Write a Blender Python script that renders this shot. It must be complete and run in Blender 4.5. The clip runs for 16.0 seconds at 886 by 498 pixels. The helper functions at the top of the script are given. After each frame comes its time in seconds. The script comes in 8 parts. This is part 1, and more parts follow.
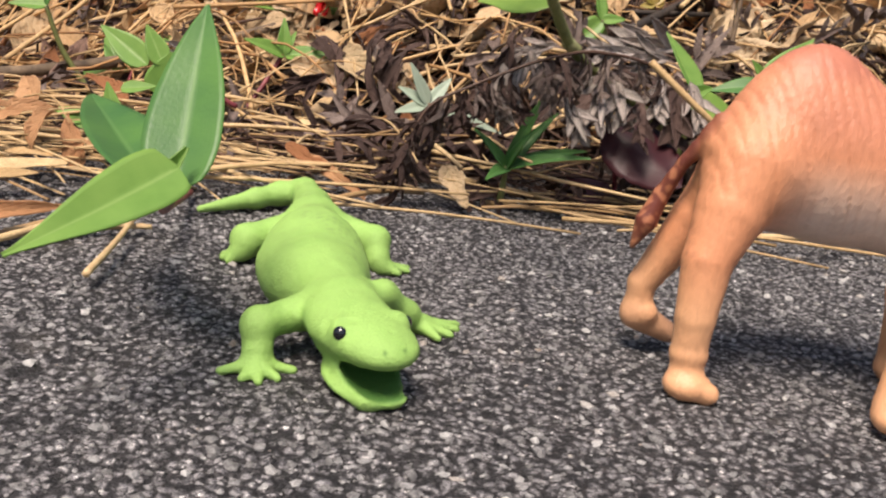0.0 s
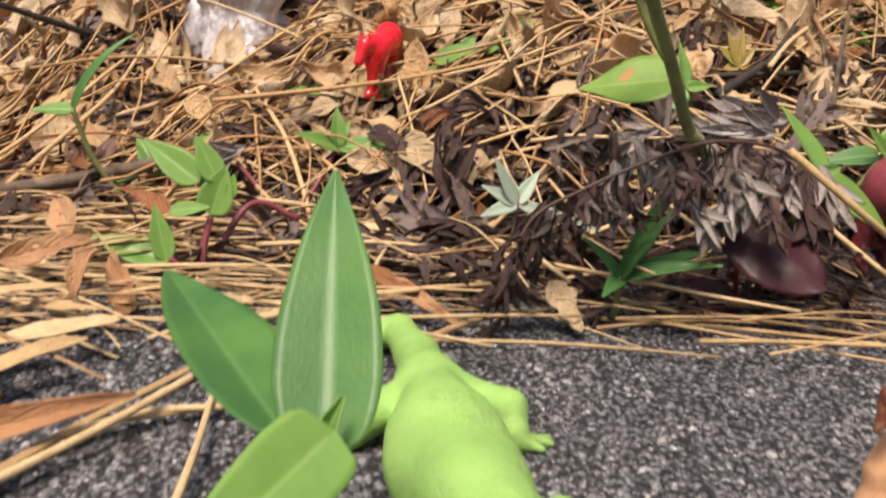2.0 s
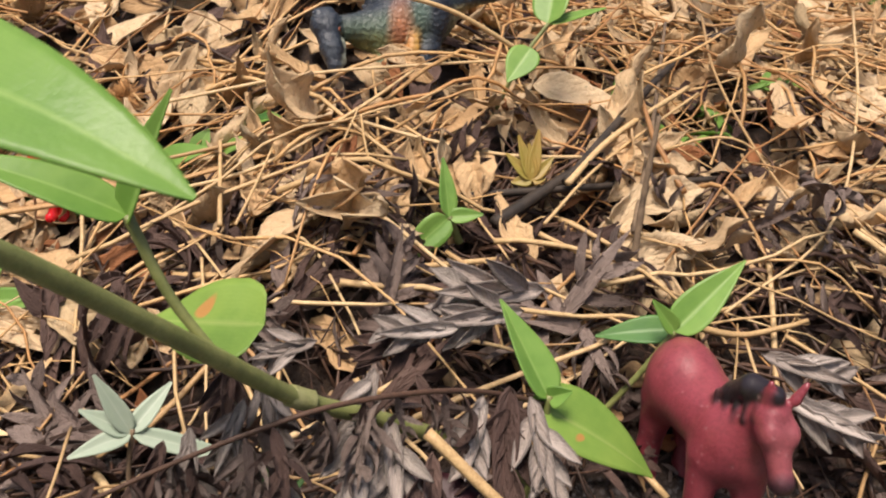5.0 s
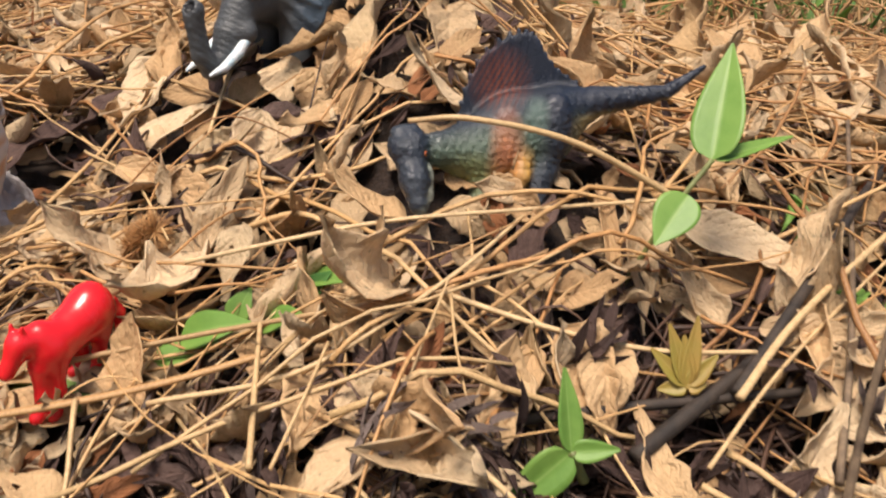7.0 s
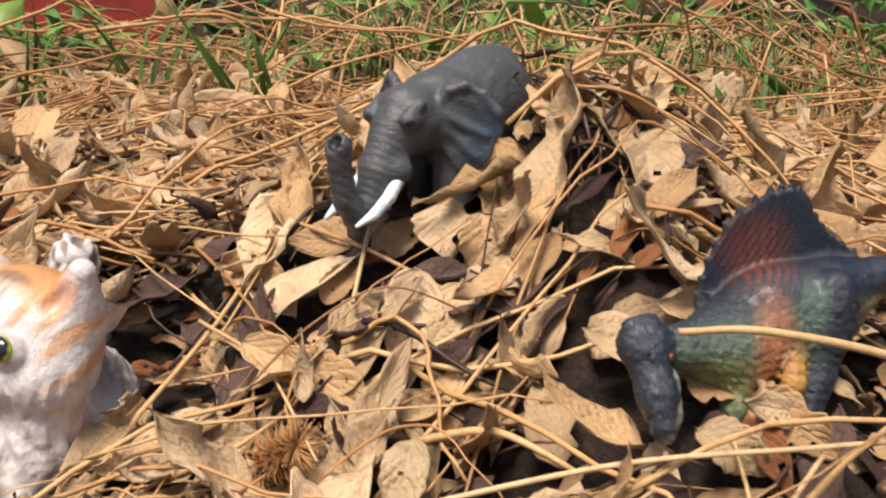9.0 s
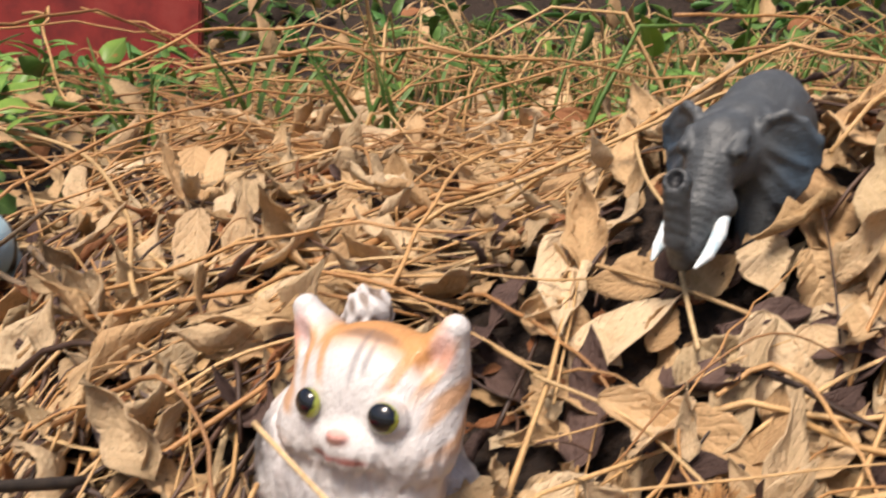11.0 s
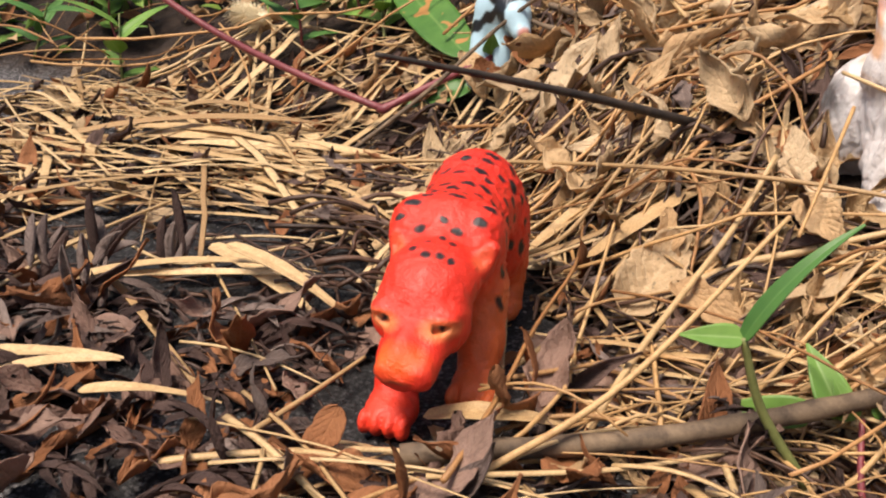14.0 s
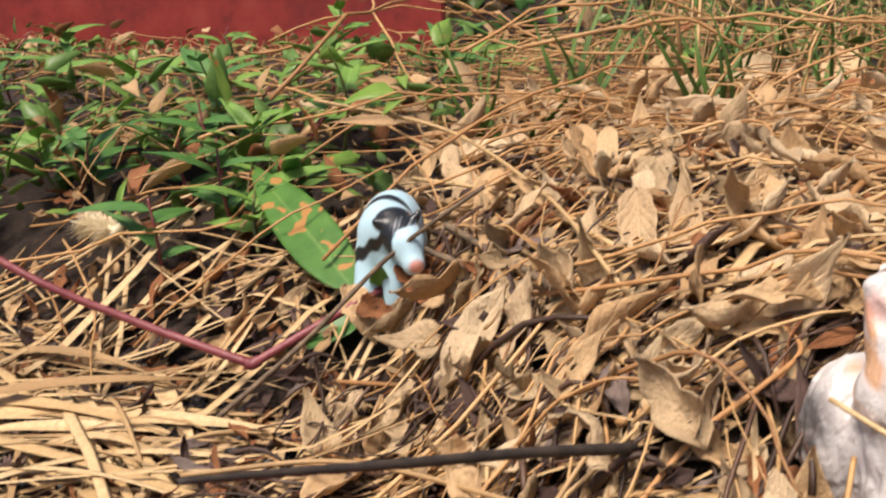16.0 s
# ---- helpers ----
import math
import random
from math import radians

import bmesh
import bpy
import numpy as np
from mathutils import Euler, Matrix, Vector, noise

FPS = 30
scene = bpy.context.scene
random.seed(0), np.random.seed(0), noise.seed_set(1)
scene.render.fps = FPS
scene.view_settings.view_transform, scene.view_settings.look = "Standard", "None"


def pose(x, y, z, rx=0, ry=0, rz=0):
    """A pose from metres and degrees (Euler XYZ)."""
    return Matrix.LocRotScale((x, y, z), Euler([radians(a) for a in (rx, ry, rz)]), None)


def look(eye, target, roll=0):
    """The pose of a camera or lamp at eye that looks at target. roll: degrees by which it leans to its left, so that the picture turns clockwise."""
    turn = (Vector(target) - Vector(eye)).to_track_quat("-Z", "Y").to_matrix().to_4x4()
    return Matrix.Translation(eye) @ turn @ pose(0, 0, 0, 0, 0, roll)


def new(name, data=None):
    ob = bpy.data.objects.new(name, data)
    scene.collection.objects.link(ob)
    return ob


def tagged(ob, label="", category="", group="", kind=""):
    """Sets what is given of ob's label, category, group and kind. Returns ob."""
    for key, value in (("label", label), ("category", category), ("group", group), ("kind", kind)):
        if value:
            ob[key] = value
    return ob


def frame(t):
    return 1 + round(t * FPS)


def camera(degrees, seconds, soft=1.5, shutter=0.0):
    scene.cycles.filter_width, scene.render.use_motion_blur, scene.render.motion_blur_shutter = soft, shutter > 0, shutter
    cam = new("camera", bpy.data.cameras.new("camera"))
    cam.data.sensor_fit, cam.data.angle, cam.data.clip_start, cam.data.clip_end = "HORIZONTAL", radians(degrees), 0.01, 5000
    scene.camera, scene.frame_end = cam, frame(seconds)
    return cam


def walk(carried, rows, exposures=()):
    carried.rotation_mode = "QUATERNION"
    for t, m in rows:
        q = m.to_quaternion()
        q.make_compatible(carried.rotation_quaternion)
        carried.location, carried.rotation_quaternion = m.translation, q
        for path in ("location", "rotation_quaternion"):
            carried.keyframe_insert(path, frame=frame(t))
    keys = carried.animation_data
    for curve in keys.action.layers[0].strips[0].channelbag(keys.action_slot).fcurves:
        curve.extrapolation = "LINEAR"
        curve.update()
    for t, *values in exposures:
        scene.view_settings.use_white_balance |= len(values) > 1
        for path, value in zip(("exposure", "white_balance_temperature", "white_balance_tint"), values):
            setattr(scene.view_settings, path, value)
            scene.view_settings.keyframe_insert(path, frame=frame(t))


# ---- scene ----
cam = camera(50.6, 16.0, 2.05, 0.3)
PATH = [
    (0, (-0.031, -0.033, 0.096), (0.253, 1.869, -0.452), 8.2),
    (0.5, (-0.04, -0.021, 0.088), (0.229, 1.874, -0.495), 7.7),
    (1, (-0.052, -0.011, 0.09), (0.2, 1.887, -0.488), 6.8),
    (1.5, (-0.061, 0.007, 0.099), (0.182, 1.916, -0.443), 5.7),
    (2, (-0.063, 0.037, 0.11), (0.203, 1.962, -0.364), 5.0),
    (2.5, (-0.038, 0.08, 0.142), (0.298, 2.006, -0.278), 4.6),
    (3, (-0.024, 0.1, 0.163), (0.348, 2.023, -0.242), 5.0),
    (3.5, (0.012, 0.113, 0.174), (0.378, 2.028, -0.269), 5.5),
    (4, (0.037, 0.12, 0.177), (0.384, 2.03, -0.301), 5.6),
    (4.2, (0.047, 0.123, 0.176), (0.38, 2.033, -0.314), 5.6),
    (6.3, (0.087, 0.234, 0.208), (0.216, 2.111, -0.47), 5.5),
    (6.5, (0.084, 0.249, 0.211), (0.2, 2.133, -0.451), 5.5),
    (7, (0.074, 0.279, 0.22), (0.145, 2.187, -0.377), 5.6),
    (7.5, (0.071, 0.305, 0.222), (0.113, 2.222, -0.347), 5.2),
    (8, (0.054, 0.33, 0.228), (0.046, 2.252, -0.325), 4.9),
    (8.5, (0.034, 0.349, 0.234), (-0.017, 2.279, -0.287), 4.9),
    (8.7, (0.03, 0.361, 0.232), (-0.027, 2.297, -0.265), 5.2),
    (10.8, (-0.089, 0.396, 0.229), (-0.079, 2.359, -0.154), 3.8),
    (11, (-0.097, 0.393, 0.223), (-0.119, 2.351, -0.183), 3.6),
    (11.5, (-0.118, 0.387, 0.206), (-0.215, 2.332, -0.252), 3.5),
    (12, (-0.143, 0.369, 0.194), (-0.329, 2.293, -0.319), 3.8),
    (12.5, (-0.159, 0.351, 0.187), (-0.428, 2.255, -0.362), 3.8),
    (13, (-0.181, 0.314, 0.181), (-0.545, 2.191, -0.404), 3.7),
    (13.5, (-0.2, 0.27, 0.178), (-0.675, 2.108, -0.452), 3.4),
    (14, (-0.194, 0.234, 0.169), (-0.737, 2.031, -0.521), 3.0),
    (14.5, (-0.191, 0.238, 0.169), (-0.741, 2.028, -0.535), 2.5),
    (15, (-0.21, 0.295, 0.191), (-0.721, 2.122, -0.443), 1.6),
    (15.5, (-0.226, 0.348, 0.205), (-0.68, 2.215, -0.352), 0.8),
    (16, (-0.215, 0.365, 0.228), (-0.616, 2.261, -0.267), 0.6),
]
walk(cam, [(t, look(eye, target, roll)) for t, eye, target, roll in PATH])

# ---- light ----
SUN_EL, SUN_AZ = radians(64), radians(212)
world = bpy.data.worlds.new("sky")
scene.world = world
world.use_nodes = True
wn = world.node_tree
wn.nodes.clear()
sky = wn.nodes.new("ShaderNodeTexSky")
sky.sky_type, sky.sun_disc = "NISHITA", False
sky.sun_elevation, sky.sun_rotation = SUN_EL, SUN_AZ
sky.air_density, sky.dust_density, sky.ozone_density = 1.0, 4.0, 1.0
wbg = wn.nodes.new("ShaderNodeBackground")
wbg.inputs["Strength"].default_value = 0.085
wout = wn.nodes.new("ShaderNodeOutputWorld")
wn.links.new(sky.outputs[0], wbg.inputs[0])
wn.links.new(wbg.outputs[0], wout.inputs[0])
sun = new("sun", bpy.data.lights.new("sun", "SUN"))
sun.data.energy, sun.data.angle, sun.data.color = 4.1, radians(22), (1.0, 0.875, 0.76)
scene.view_settings.exposure = 0.36
sun_way = Vector((math.sin(SUN_AZ) * math.cos(SUN_EL), math.cos(SUN_AZ) * math.cos(SUN_EL), math.sin(SUN_EL)))
sun.matrix_world = look(sun_way * 5, (0, 0, 0))


# ---- materials ----
class Nodes:
    """A material with short words for its nodes."""

    def __init__(self, name):
        self.mat = bpy.data.materials.new(name)
        self.mat.use_nodes = True
        self.tree = self.mat.node_tree
        self.tree.nodes.clear()
        self.out = self.add("ShaderNodeOutputMaterial")

    def add(self, kind, **sets):
        n = self.tree.nodes.new(kind)
        for key, value in sets.items():
            n.inputs[key.replace("_", " ")].default_value = value
        return n

    def link(self, a, b):
        self.tree.links.new(a, b)

    def noise(self, scale, detail=4.0, rough=0.6, coords=None):
        n = self.add("ShaderNodeTexNoise", Scale=scale, Detail=detail, Roughness=rough)
        if coords is not None:
            self.link(coords, n.inputs["Vector"])
        return n.outputs["Fac"]

    def ramp(self, fac, *stops):
        n = self.add("ShaderNodeValToRGB")
        el = n.color_ramp.elements
        while len(el) < len(stops):
            el.new(0.5)
        for e, (p, c) in zip(el, stops):
            e.position, e.color = p, (*c, 1) if len(c) == 3 else c
        self.link(fac, n.inputs[0])
        return n.outputs[0]

    def math(self, op, a, b=0.5, c=None):
        n = self.tree.nodes.new("ShaderNodeMath")
        n.operation = op
        for i, v in enumerate((a, b) if c is None else (a, b, c)):
            if isinstance(v, (int, float)):
                n.inputs[i].default_value = v
            else:
                self.link(v, n.inputs[i])
        return n.outputs[0]

    def mix(self, fac, a, b, blend="MIX"):
        n = self.tree.nodes.new("ShaderNodeMix")
        n.data_type, n.blend_type = "RGBA", blend
        for i, v in ((0, fac), (6, a), (7, b)):
            if isinstance(v, (int, float)):
                n.inputs[i].default_value = v
            elif isinstance(v, tuple):
                n.inputs[i].default_value = (*v, 1)
            else:
                self.link(v, n.inputs[i])
        return n.outputs[2]

    def coords(self, which="Object"):
        return self.add("ShaderNodeTexCoord").outputs[which]

    def vary(self):
        """A number from 0 to 1 that differs from thing to thing and from island to island."""
        a = self.add("ShaderNodeObjectInfo").outputs["Random"]
        b = self.add("ShaderNodeNewGeometry").outputs["Random Per Island"]
        return self.math("FRACT", self.math("ADD", a, b))

    def finish(self, colour, rough, bump=None, strength=0.3, distance=0.001, through_light=0.0, spec=0.5, coat=0.0):
        p = self.add("ShaderNodeBsdfPrincipled")
        for key, v in (("Base Color", colour), ("Roughness", rough)):
            if isinstance(v, (int, float)):
                p.inputs[key].default_value = v
            elif isinstance(v, tuple):
                p.inputs[key].default_value = (*v, 1)
            else:
                self.link(v, p.inputs[key])
        p.inputs["Specular IOR Level"].default_value = spec
        p.inputs["Coat Weight"].default_value = coat
        p.inputs["Coat Roughness"].default_value = 0.15
        if bump is not None:
            b = self.add("ShaderNodeBump", Strength=strength, Distance=distance)
            self.link(bump, b.inputs["Height"])
            self.link(b.outputs[0], p.inputs["Normal"])
        last = p.outputs[0]
        if through_light:
            t = self.add("ShaderNodeBsdfTranslucent")
            if isinstance(colour, tuple):
                t.inputs[0].default_value = (*colour, 1)
            else:
                self.link(colour, t.inputs[0])
            m = self.add("ShaderNodeMixShader", Fac=through_light)
            self.link(last, m.inputs[1])
            self.link(t.outputs[0], m.inputs[2])
            last = m.outputs[0]
        self.link(last, self.out.inputs[0])
        return self.mat


def ground_material():
    m = Nodes("asphalt_and_soil")
    co = m.coords()
    # warped cells, so that the grains have broken outlines
    warp = m.add("ShaderNodeTexNoise", Scale=900.0, Detail=3.0)
    m.link(co, warp.inputs["Vector"])
    push = m.tree.nodes.new("ShaderNodeVectorMath")
    push.operation = "MULTIPLY_ADD"
    m.link(warp.outputs["Color"], push.inputs[0])
    push.inputs[1].default_value = (0.0016, 0.0016, 0.0016)
    m.link(co, push.inputs[2])
    vor = m.add("ShaderNodeTexVoronoi", Scale=430.0)
    m.link(push.outputs[0], vor.inputs["Vector"])
    small = m.add("ShaderNodeTexVoronoi", Scale=1250.0)
    m.link(push.outputs[0], small.inputs["Vector"])
    stone, grit = m.add("ShaderNodeSeparateColor"), m.add("ShaderNodeSeparateColor")
    m.link(vor.outputs["Color"], stone.inputs[0])
    m.link(small.outputs["Color"], grit.inputs[0])
    grey = m.ramp(stone.outputs[0], (0.0, (0.040, 0.039, 0.041)), (0.5, (0.145, 0.140, 0.146)), (0.85, (0.30, 0.290, 0.300)), (1.0, (0.58, 0.57, 0.57)))
    tiny = m.ramp(grit.outputs[0], (0.0, (0.022, 0.021, 0.023)), (0.5, (0.135, 0.130, 0.136)), (0.85, (0.40, 0.385, 0.390)), (1.0, (0.85, 0.83, 0.81)))
    fine = m.noise(1500, 4, 0.75, co)
    grey = m.mix(m.ramp(stone.outputs[1], (0.30, (0.40, 0.40, 0.40)), (0.6, (0.95, 0.95, 0.95))), grey, tiny)
    grey = m.mix(0.2, grey, m.ramp(fine, (0.36, (0.025, 0.024, 0.026)), (0.66, (0.50, 0.485, 0.495))), "MIX")
    pit = m.ramp(vor.outputs["Distance"], (0.26, (1.4, 1.4, 1.4)), (0.58, (0.16, 0.155, 0.16)))
    grey = m.mix(1.0, grey, pit, "MULTIPLY")
    patch = m.ramp(m.noise(26, 5, 0.65, co), (0.32, (0.85, 0.84, 0.86)), (0.7, (1.6, 1.55, 1.52)))
    grey = m.mix(1.0, grey, patch, "MULTIPLY")
    dust = m.ramp(m.noise(14, 4, 0.6, co), (0.60, (0, 0, 0)), (0.74, (0.30, 0.30, 0.30)))
    grey = m.mix(dust, grey, (0.30, 0.25, 0.19))
    # one wide area of asphalt is mixed towards near-black
    dark_patch = m.add("ShaderNodeAttribute")
    dark_patch.attribute_name = "dark_patch"
    grey = m.mix(m.math("MULTIPLY", dark_patch.outputs["Fac"], 0.85), grey, (0.014, 0.013, 0.013))
    soil = m.ramp(m.noise(160, 6, 0.7, co), (0.3, (0.012, 0.007, 0.005)), (0.55, (0.045, 0.025, 0.016)), (0.8, (0.12, 0.07, 0.038)))
    a = m.add("ShaderNodeAttribute")
    a.attribute_name = "soil"
    colour = m.mix(a.outputs["Fac"], grey, soil)
    bump = m.math("ADD", m.math("MULTIPLY", vor.outputs["Distance"], -1.0), m.math("ADD", m.math("MULTIPLY", small.outputs["Distance"], -0.5), m.math("MULTIPLY", fine, 0.6)))
    return m.finish(colour, 0.8, bump, 1.0, 0.0024)


def stone_material():
    m = Nodes("crushed_stone")
    colour = m.ramp(m.vary(), (0.0, (0.035, 0.034, 0.036)), (0.45, (0.15, 0.145, 0.15)), (0.8, (0.32, 0.31, 0.315)), (0.94, (0.70, 0.68, 0.66)), (1.0, (0.36, 0.27, 0.20)))
    n = m.noise(900, 4, 0.7, m.coords())
    colour = m.mix(0.4, colour, m.ramp(n, (0.34, (0.04, 0.038, 0.037)), (0.64, (0.5, 0.48, 0.46))))
    return m.finish(colour, 0.7, n, 1.0, 0.0009)


def dry_leaf_material(name, dark, mid, light, spots=0.5, margin=0.0):
    m = Nodes(name)
    uv = m.add("ShaderNodeSeparateXYZ")
    m.link(m.coords("UV"), uv.inputs[0])
    v = m.vary()
    place_on = m.add("ShaderNodeCombineXYZ")
    m.link(uv.outputs[0], place_on.inputs[0])
    m.link(m.math("MULTIPLY", uv.outputs[1], 0.45), place_on.inputs[1])
    m.link(m.math("MULTIPLY", v, 61.0), place_on.inputs[2])
    co = place_on.outputs[0]
    moss = (mid[0] * 0.72, mid[1] * 0.76, mid[2] * 0.74)
    base = m.ramp(v, (0.0, mid), (0.28, light), (0.5, mid), (0.6, tuple(0.5 * (a + b) for a, b in zip(dark, mid))), (0.72, moss), (0.82, light), (1.0, mid))
    base = m.mix(m.ramp(m.noise(2.2, 4, 0.6, co), (0.54, (0, 0, 0)), (0.70, (0.75, 0.75, 0.75))), base, moss)
    blotch = m.noise(4.5, 6, 0.7, co)
    base = m.mix(m.ramp(blotch, (0.48, (0, 0, 0)), (0.75, (0.5, 0.5, 0.5))), base, dark)
    if margin:
        rim = m.ramp(m.math("ADD", m.math("ABSOLUTE", m.math("SUBTRACT", uv.outputs[1], 0.5)), m.math("MULTIPLY", m.noise(6, 3, 0.6, co), 0.25)), (0.42, (0, 0, 0)), (0.55, (margin, margin, margin)))
        base = m.mix(rim, base, dark)
    # side veins run off the midrib at a slant
    across = m.math("ABSOLUTE", m.math("SUBTRACT", uv.outputs[1], 0.5))
    slant = m.math("SUBTRACT", m.math("MULTIPLY", uv.outputs[0], 9.0), m.math("MULTIPLY", across, 5.0))
    vein = m.math("POWER", m.math("ABSOLUTE", m.math("SINE", m.math("MULTIPLY", slant, math.pi))), 0.35)
    rib = m.math("SMOOTH_MIN", m.math("MULTIPLY", across, 18.0), 1.0, 0.2)
    relief = m.math("MULTIPLY", vein, rib)
    base = m.mix(m.math("MULTIPLY", m.math("SUBTRACT", 1.0, relief), 0.35), base, light)
    speck = m.ramp(m.noise(24, 3, 0.55, co), (0.64, (0, 0, 0)), (0.70, (spots, spots, spots)))
    base = m.mix(speck, base, (0.05, 0.035, 0.02))
    fine = m.noise(34, 5, 0.75, co)
    base = m.mix(0.3, base, m.ramp(fine, (0.25, tuple(c * 0.5 for c in mid)), (0.75, tuple(min(1, c * 1.3) for c in light))))
    crease = m.math("ABSOLUTE", m.math("SUBTRACT", m.noise(7, 5, 0.6, co), 0.5))
    hills = m.math("ADD", m.math("MULTIPLY", relief, 0.6), m.math("ADD", m.math("MULTIPLY", crease, 4.0), m.math("MULTIPLY", fine, 0.5)))
    return m.finish(base, 0.62, hills, 0.75, 0.0012, through_light=0.2, spec=0.3)


def straw_material(name, dark, mid, light):
    m = Nodes(name)
    co = m.coords()
    base = m.ramp(m.vary(), (0.0, dark), (0.3, mid), (0.75, light), (1.0, mid))
    n = m.noise(260, 4, 0.6, co)
    base = m.mix(m.ramp(n, (0.4, (0, 0, 0)), (0.8, (0.7, 0.7, 0.7))), base, dark)
    streak = m.noise(1400, 3, 0.6, co)
    base = m.mix(0.3, base, m.ramp(streak, (0.3, dark), (0.7, tuple(min(1, c * 1.15) for c in light))))
    return m.finish(base, 0.5, streak, 0.35, 0.0004, spec=0.4)


def green_leaf_material(name, deep, mid, rib_colour, spotted=0.0):
    m = Nodes(name)
    uv = m.add("ShaderNodeSeparateXYZ")
    m.link(m.coords("UV"), uv.inputs[0])
    co = m.coords()
    base = m.mix(m.ramp(m.noise(45, 4, 0.6, co), (0.35, (0, 0, 0)), (0.7, (1, 1, 1))), deep, mid)
    base = m.mix(m.math("MULTIPLY", m.vary(), 0.35), base, mid)
    across = m.math("ABSOLUTE", m.math("SUBTRACT", uv.outputs[1], 0.5))
    rib = m.ramp(m.math("MULTIPLY", across, 2.0), (0.0, (0.5, 0.5, 0.5)), (0.03, (0.3, 0.3, 0.3)), (0.1, (0, 0, 0)))
    lines = m.math("POWER", m.math("ABSOLUTE", m.math("SINE", m.math("MULTIPLY", uv.outputs[1], 62.0))), 2.0)
    base = m.mix(m.math("MULTIPLY", lines, 0.03), base, rib_colour)
    base = m.mix(rib, base, rib_colour)
    if spotted:
        sp = m.ramp(m.noise(75, 1, 0.4, co), (spotted, (0, 0, 0)), (spotted + 0.03, (0.9, 0.9, 0.9)))
        base = m.mix(sp, base, (0.55, 0.26, 0.08))
    bump = m.math("ADD", m.math("MULTIPLY", lines, 0.035), m.noise(900, 3, 0.6, co))
    return m.finish(base, 0.42, bump, 0.25, 0.0004, through_light=0.3, spec=0.45)


def plain_stalk_material(name, a, b, rough=0.5):
    m = Nodes(name)
    co = m.coords()
    n = m.noise(120, 4, 0.6, co)
    base = m.mix(m.ramp(n, (0.35, (0, 0, 0)), (0.65, (1, 1, 1))), a, b)
    fine = m.noise(1100, 4, 0.7, co)
    base = m.mix(0.2, base, m.ramp(fine, (0.3, tuple(c * 0.5 for c in a)), (0.7, b)))
    return m.finish(base, rough, fine, 0.4, 0.0005)


def toy_material(name, rough, bump_scale, bump_strength, coat=0.0, stretch=None, grime=0.15):
    """Painted toy: the paint is an attribute of the mesh, with wear and a fine relief."""
    m = Nodes(name)
    a = m.add("ShaderNodeAttribute")
    a.attribute_name = "paint"
    co = m.coords()
    if stretch:
        mp = m.add("ShaderNodeMapping")
        mp.inputs["Scale"].default_value = stretch
        m.link(co, mp.inputs[0])
        relief_co = mp.outputs[0]
    else:
        relief_co = co
    n = m.noise(bump_scale, 4, 0.6, relief_co)
    dirt = m.ramp(m.noise(140, 5, 0.7, co), (0.45, (1, 1, 1)), (0.8, (1 - grime * 2, 1 - grime * 2.1, 1 - grime * 2.2)))
    colour = m.mix(1.0, a.outputs["Color"], dirt, "MULTIPLY")
    crevice = m.ramp(n, (0.3, (1 - grime, 1 - grime, 1 - grime)), (0.55, (1, 1, 1)))
    colour = m.mix(1.0, colour, crevice, "MULTIPLY")
    r = m.math("ADD", m.math("MULTIPLY", m.noise(60, 3, 0.5, co), 0.2), rough - 0.1)
    return m.finish(colour, r, n, min(1.0, bump_strength * 1.6), 0.0012, coat=coat)


M_GROUND = ground_material()
M_STONE = stone_material()
M_LEAF = dry_leaf_material("dry_tan_leaf", (0.30, 0.160, 0.07), (0.615, 0.378, 0.185), (0.78, 0.545, 0.305))
M_LEAF_PALE = dry_leaf_material("dry_pale_leaf", (0.44, 0.26, 0.13), (0.725, 0.495, 0.28), (0.84, 0.64, 0.415), 0.8)
M_LEAF_RED = dry_leaf_material("dry_russet_leaf", (0.16, 0.05, 0.02), (0.34, 0.13, 0.05), (0.45, 0.2, 0.09))
M_LEAF_UMBER = dry_leaf_material("umber_leaf", (0.09, 0.045, 0.035), (0.24, 0.135, 0.10), (0.40, 0.26, 0.20), 0.2)
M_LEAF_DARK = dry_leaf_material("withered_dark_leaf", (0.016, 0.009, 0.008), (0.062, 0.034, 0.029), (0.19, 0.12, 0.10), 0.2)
M_FOXTAIL = straw_material("foxtail_bristle", (0.5, 0.38, 0.2), (0.74, 0.62, 0.4), (0.86, 0.77, 0.55))
M_MUGWORT = dry_leaf_material("pale_mugwort_underside", (0.035, 0.02, 0.017), (0.15, 0.10, 0.085), (0.40, 0.31, 0.27), 0.1)
M_MUGSIDE = dry_leaf_material("mugwort_grey_side", (0.05, 0.028, 0.023), (0.50, 0.40, 0.35), (0.80, 0.70, 0.64), 0.1, 0.9)
M_LEAF_GREY = dry_leaf_material("withered_grey_leaf", (0.14, 0.085, 0.045), (0.50, 0.345, 0.19), (0.66, 0.48, 0.29), 0.5)
M_STRAW = straw_material("dry_straw", (0.24, 0.11, 0.038), (0.53, 0.31, 0.12), (0.72, 0.49, 0.24))
M_STRAW_PALE = straw_material("pale_straw", (0.26, 0.14, 0.055), (0.53, 0.35, 0.16), (0.72, 0.53, 0.29))
M_VINE = straw_material("dry_vine", (0.15, 0.06, 0.022), (0.45, 0.215, 0.075), (0.64, 0.38, 0.16))
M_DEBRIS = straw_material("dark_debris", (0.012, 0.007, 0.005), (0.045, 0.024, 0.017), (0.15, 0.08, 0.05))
M_TWIG = plain_stalk_material("grey_brown_twig", (0.07, 0.046, 0.03), (0.24, 0.165, 0.1), 0.75)
